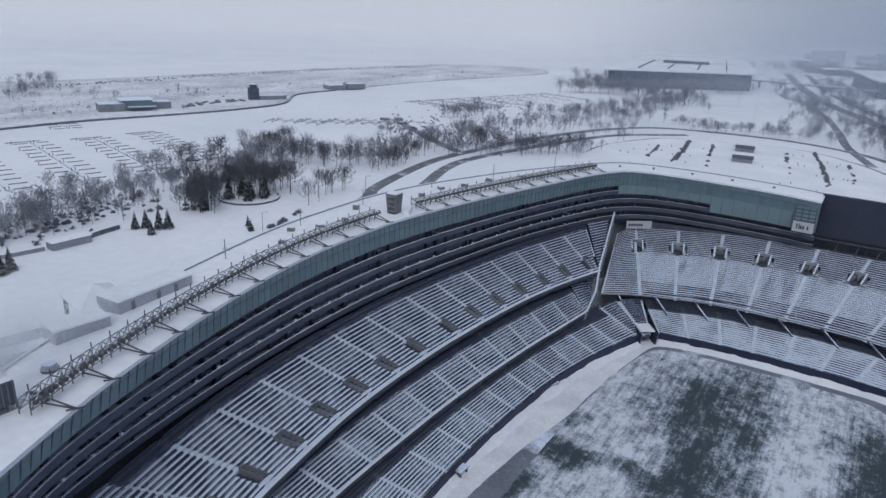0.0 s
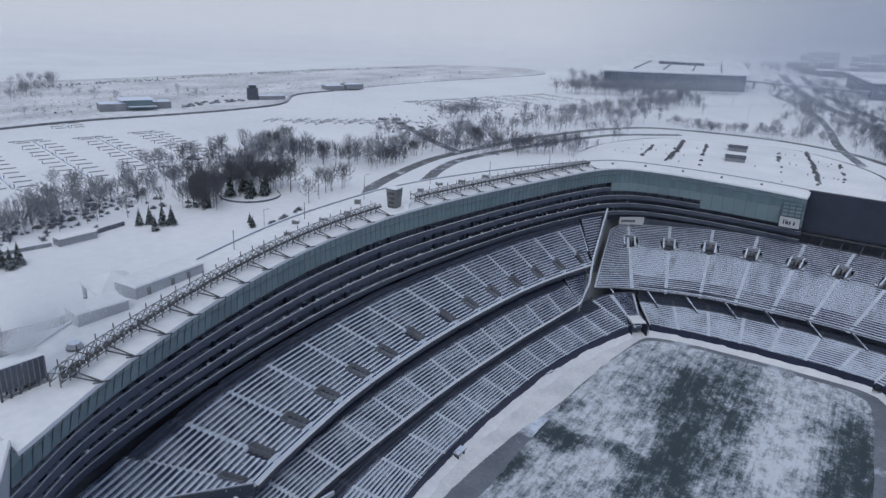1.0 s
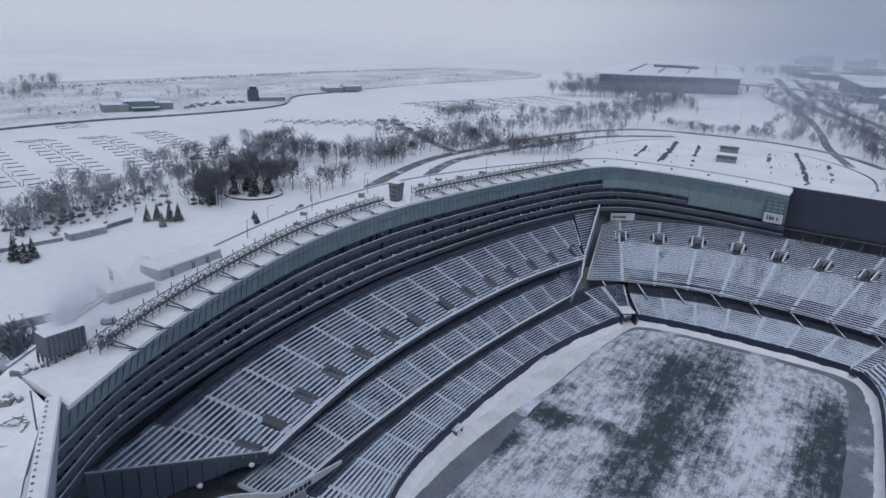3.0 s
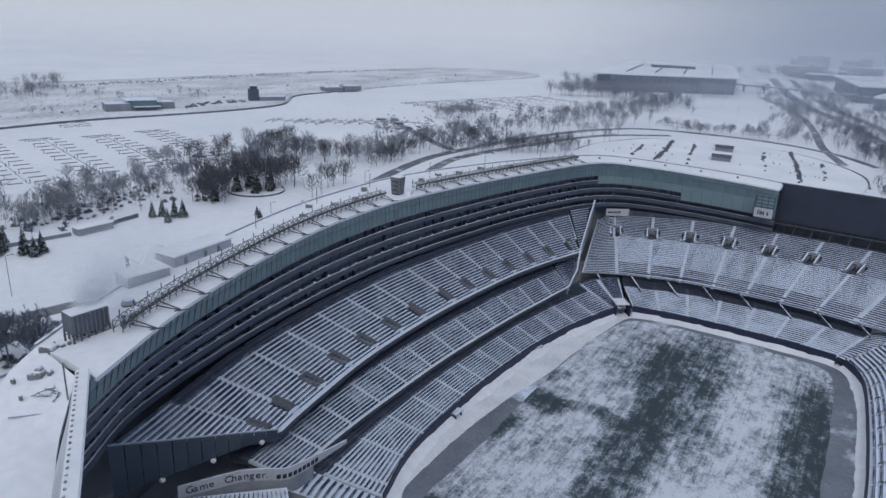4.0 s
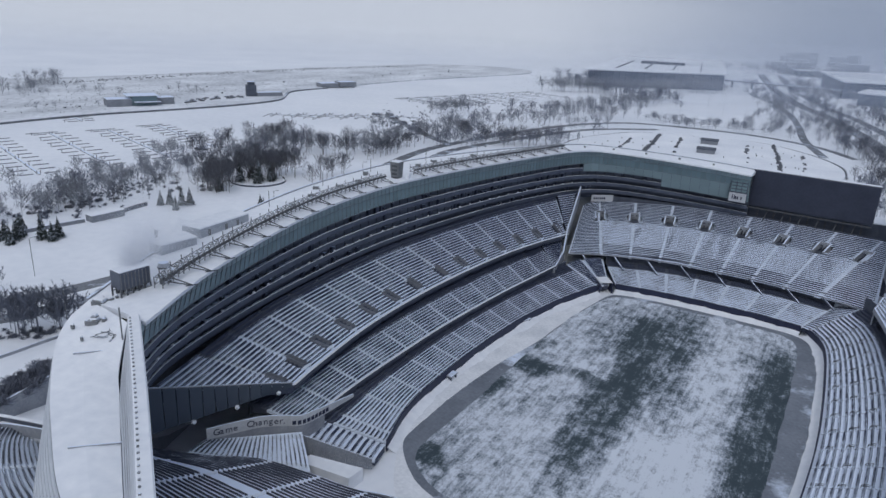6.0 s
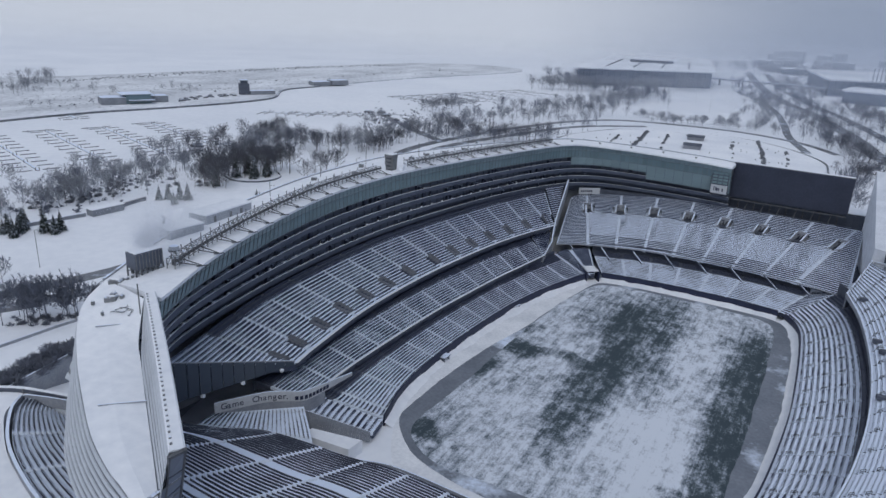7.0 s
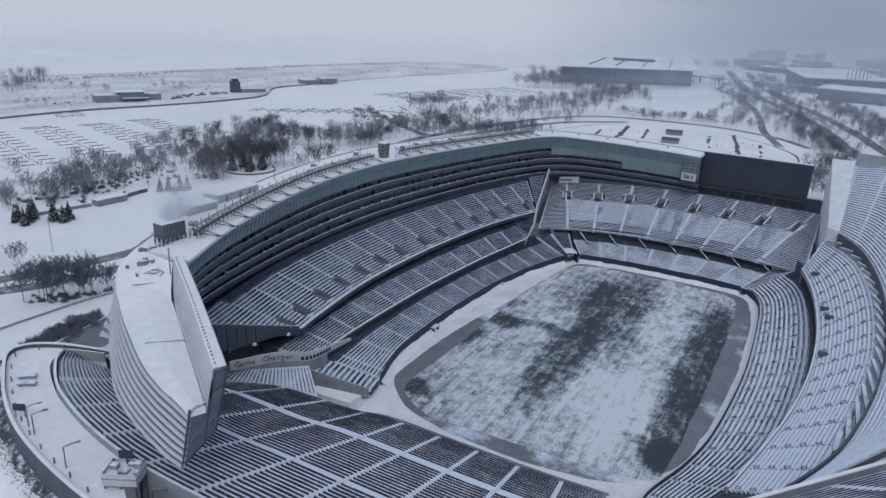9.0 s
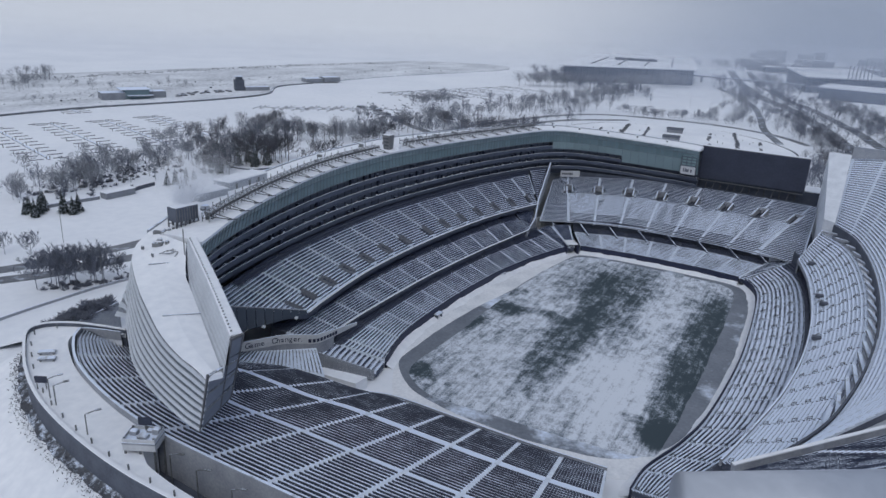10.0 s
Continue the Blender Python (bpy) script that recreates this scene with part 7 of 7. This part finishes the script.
mesh("dark_panel", *box(-36.6, -143.4, 27.4, 28.8, 2.2, 0.15, 28), M_BLACK, pf)
mesh("panel_post", *bars([((-36.6, -143.4, 26.4), (-36.6, -143.4, 27.5))], 0.08), M_STEEL, pf)
for x, y in ((-76.5, -134.6), (-74, -136.2)):
    t = thing("plaza_bench", (x, y, PZ), "snow-buried bench on the plaza", "bench", "benches on the plaza")
    mesh("seat", *box(x, y, PZ + 0.4, PZ + 0.9, 3.2, 1.0, 40, 0.2), M_CONC, t)
    for k in (-1, 1):
        mesh("leg", *box(x + k * 0.9, y + k * 0.75, PZ - 0.05, PZ + 0.4, 0.3, 0.6, 40), M_STEEL, t)

# bank below the plaza wall, falling to the park
b0 = offset(PL_OUT, -0.4)
lines = []
for d_, z in ((0, 20.6), (5, 18.2), (14, 12.0), (28, 5.5), (50, -0.3)):
    lines.append(at_height(offset(b0, -d_), z * np.clip((120 - np.arange(121)) / 14, 0, 1) ** 0.7 - 0.3))
tagged(mesh("snow_bank", *loft(lines), M_SNOW, None, "", True), "snowy bank below the plaza wall", "bank", "", "structure")
hv, hf = [], []
normals = offset(b0, -1.0) - b0
M_SCRUB = surface("dead_grass", (0.05, 0.056, 0.07), (0.11, 0.118, 0.135), 0.9, 0.95, bump=0.5, snow=0.4, patch=0.5)
lines = []
scrub_edge = np.array([1.5 + 0.7 * noise.noise(Vector((0.35 * i, 0, 0))) + 0.5 * noise.noise(Vector((1.3 * i, 5, 0))) for i in range(len(b0))])
for w in (0.0, 0.3, 0.6, 1.0):
    d_ = scrub_edge * w
    p = b0 + normals * d_[:, None]
    lines.append(at_height(p, np.interp(d_, [0, 5, 14, 28], [20.6, 18.2, 12, 5.5]) * np.clip((120 - np.arange(121)) / 14, 0, 1) ** 0.7 - 0.2 + (0.12 if w < 1 else -0.1)))
tagged(mesh("scrub", *loft(lines), M_SCRUB, None, "", True), "dark dead grass on the bank below the wall", "scrub", "", "stuff")
for _ in range(2600):
    i = rng_trees.randrange(106)
    d_ = min(abs(rng_trees.gauss(1.3, 0.8)), 3.6) + 0.2
    q = b0[i] + normals[i] * d_ + (b0[i + 1] - b0[i]) * rng_trees.random()
    z = np.interp(d_, [0, 5, 14, 28], [20.6, 18.2, 12, 5.5]) - 0.1
    h = rng_trees.uniform(0.15, 0.45)
    dx, dy = rng_trees.uniform(-0.5, 0.5), rng_trees.uniform(-0.5, 0.5)
    w = rng_trees.uniform(0, 6.283)
    k = len(hv)
    hv += [(q[0] + 0.1 * math.cos(w), q[1] + 0.14 * math.sin(w), z), (q[0] - 0.1 * math.cos(w), q[1] - 0.1 * math.sin(w), z), (q[0] + dx, q[1] + dy, z + h)]
    hf.append([k, k + 1, k + 2])
tagged(mesh("bank_brush", hv, hf, M_TWIG), "dark dry brush on the bank below the plaza", "brush", "", "stuff")

rw = thing("ramp_wall", (-125, -90, 0), "curved grey retaining wall with brush behind it", "retaining wall")
rc = spline([(-114.6, -112), (-116, -104.5), (-117.2, -99.6), (-117.9, -94.8), (-119.2, -88.5)], 40)
parapet(rw, rc, -0.1, 8.2, 0.5, M_CONC, "wall_face")
tagged(mesh("terrace", *loft([at_height(offset(rc, 0.4), 7.9), at_height(offset(rc, 4), 7.6), at_height(offset(rc, 9), 5.0), at_height(offset(rc, 22), -0.3)]), M_SNOW, None, "", True), "snowy terrace behind the retaining wall", "terrace", "", "structure")
edge = thing("low_wall", (-150, -85, 0), "low dark kerb wall along a snowy path", "low wall")
parapet(edge, spline([(-151, -108), (-151.2, -96), (-150.8, -86), (-150.4, -76), (-148.3, -63), (-144.5, -48)], 40), -0.1, 0.8, 0.35, M_CONC, "wall_face")
wood(SHRUBS, [(-163, -82), (-157, -76), (-152.5, -68), (-150, -58)], 4, 60, 0.8, 1.6, 2.2, "low bare brush under the roadside trees", 0.0, M_GREYTWIG)
hedge = offset(rc, 3.0)
wood(SHRUBS, [tuple(q[:2]) for q in hedge[::6]], 3.2, 170, 1.6, 2.9, 2.2, "bare hedge behind a retaining wall", 7.5, M_GREYTWIG)
grove(THICK, [(-160, -78), (-156, -72), (-151, -62)], 4, 6, 6, 9, 12, "trees beside the park road")

# seats below the banner
tier(east, [(-46.6, -86, 5.6), (-49.4, -83.8, 7.2), (-53.4, -80.8, 9.4)], [(-64, -101, 12), (-64.6, -98, 11.6), (-65.0, -95.2, 11.0)], 24, 1, M_STEP_N, M_SEAT_N, tall=0.6)
sp = thing("sponsor_panel", (-52.5, 104.5, 21), "white panel with a dark word shape above the seats", "sign")
mesh("panel", *box(-52.4, 104.6, 20.6, 23.4, 9.5, 0.3, 38), M_FASCIA, sp)
for k in range(6):
    mesh("word_bar", *box(-55.2 + 0.79 * k * 0.9 + 0.1, 102.2 + 0.62 * k * 0.9, 21.6, 22.4, 0.6, 0.1, 38), M_NAVY, sp)

# ---------- field edge ----------
tun = thing("field_tunnel", (-33.4, 57, 0), "snow-capped tunnel mouth at the field's corner", "tunnel mouth")
mesh("tunnel_wall", *box(-35.6, 56.6, 0, 3.6, 0.5, 5.5, 38), M_NAVY, tun)
mesh("tunnel_wall", *box(-31.8, 59.6, 0, 3.6, 0.5, 5.5, 38), M_NAVY, tun)
mesh("tunnel_roof", *box(-34.2, 58.9, 3.6, 4.2, 4.6, 5.0, 38, 0.2), M_SNOW, tun)
slab = thing("corner_ramp", (-46.5, -80.3, 0), "broad snow-covered ramp roof in the corner of the stands", "ramp roof")
mesh("ramp_top", [(-52.3, -83.3, 4.2), (-41.0, -80.9, 3.2), (-40.6, -76.6, 3.2), (-51.6, -80.2, 4.2), (-52.3, -83.3, 0), (-41.0, -80.9, 0), (-40.6, -76.6, 0), (-51.6, -80.2, 0)], box_f, M_SNOW, slab)
for x, y, tn in ((-45.4, 15.4, 70), (-46.9, -29.2, 88)):
    t = thing("wall_gate", (x, y, 0), "small snowy platform at a gate in the field wall", "platform", "gates in the field wall")
    mesh("deck", *box(x, y, 1.4, 1.7, 3.4, 2.2, tn, 0.08), M_CONC, t)
    for k in (-1.2, 1.2):
        mesh("leg", *box(x + k * math.cos(radians(tn)), y + k * math.sin(radians(tn)), 0, 1.4, 0.25, 1.8, tn), M_DARKC, t)
# corner seating between the east stand and the north bank
tier(east, [(-42.2, -66.2, 2.4), (-41.6, -69, 2.4), (-40.8, -72.5, 2.4)], [(-57.2, -72.4, 7.2), (-56.6, -76, 7.2), (-55.4, -79.5, 7.2)], 12, 1, M_STEP, M_SEAT)

# ribbed wall that closes the north end of the low east rows
rib = thing("ribbed_wall", (-48, -76, 2), "pale ribbed panel wall at the end of the lower rows", "panel wall")
for k in range(34):
    w = (k + 0.5) / 34
    x, y = -40.8 - 14.6 * w, -72.9 - 7.0 * w
    mesh("rib_panel", *box(x, y - 0.25, 0.8 + 1.6 * w, 3.4 + 4.6 * w, 0.42, 0.14 + 0.12 * (k % 2), 25.6, 0.05), M_CONC, rib)


def lettering(text, size, a, b, z, material, parent, name):
    """Raised letters that stand on an upright wall from a towards b."""
    cu = bpy.data.curves.new(name, "FONT")
    cu.body, cu.size, cu.extrude = text, size, 0.03
    tmp = bpy.data.objects.new(name, cu)
    scene.collection.objects.link(tmp)
    me = bpy.data.meshes.new_from_object(tmp.evaluated_get(bpy.context.evaluated_depsgraph_get()))
    bpy.data.objects.remove(tmp)
    me.materials.append(material)
    ang = math.degrees(math.atan2(b[1] - a[1], b[0] - a[0]))
    me.transform(pose(a[0], a[1], z, 90, 0, ang))
    ob = new(name, me)
    ob.parent = parent
    ob.matrix_parent_inverse = Matrix.Translation(parent.location).inverted()
    return tagged(ob, "dark slogan letters: " + text)


def along_banner(d_):
    """Plan point, direction and foot height of the banner at d_ metres from its north end."""
    u_ = np.r_[0, np.cumsum(np.linalg.norm(np.diff(ban, axis=0), axis=1))]
    p0, p1 = [np.array([np.interp(w, u_, ban[:, k]) for k in (0, 1)]) for w in (d_, d_ + 0.6)]
    return p0, (p1 - p0) / np.linalg.norm(p1 - p0), np.interp(d_, u_, zb0)


reach = 1.2
for ch in "Game Changer.":
    q, dr, foot_z = along_banner(reach)
    if ch != " ":
        face = q + np.array([dr[1], -dr[0]]) * 0.06
        lettering(ch, 2.0, face, face + dr, foot_z + 0.6, M_NAVY, east, "letter")
    reach += 1.85 * {"m": 0.86, "C": 0.68, "G": 0.72, " ": 0.9, ".": 0.3, "r": 0.42}.get(ch, 0.58)
for k in range(9):
    q, dr, foot_z = along_banner(17.6 + k * 1.1)
    mesh("word_bar", *box(q[0] + dr[1] * 0.05, q[1] - dr[0] * 0.05, foot_z + 0.4, foot_z + 1.3, 0.75, 0.1, math.degrees(math.atan2(dr[1], dr[0]))), M_NAVY, east)
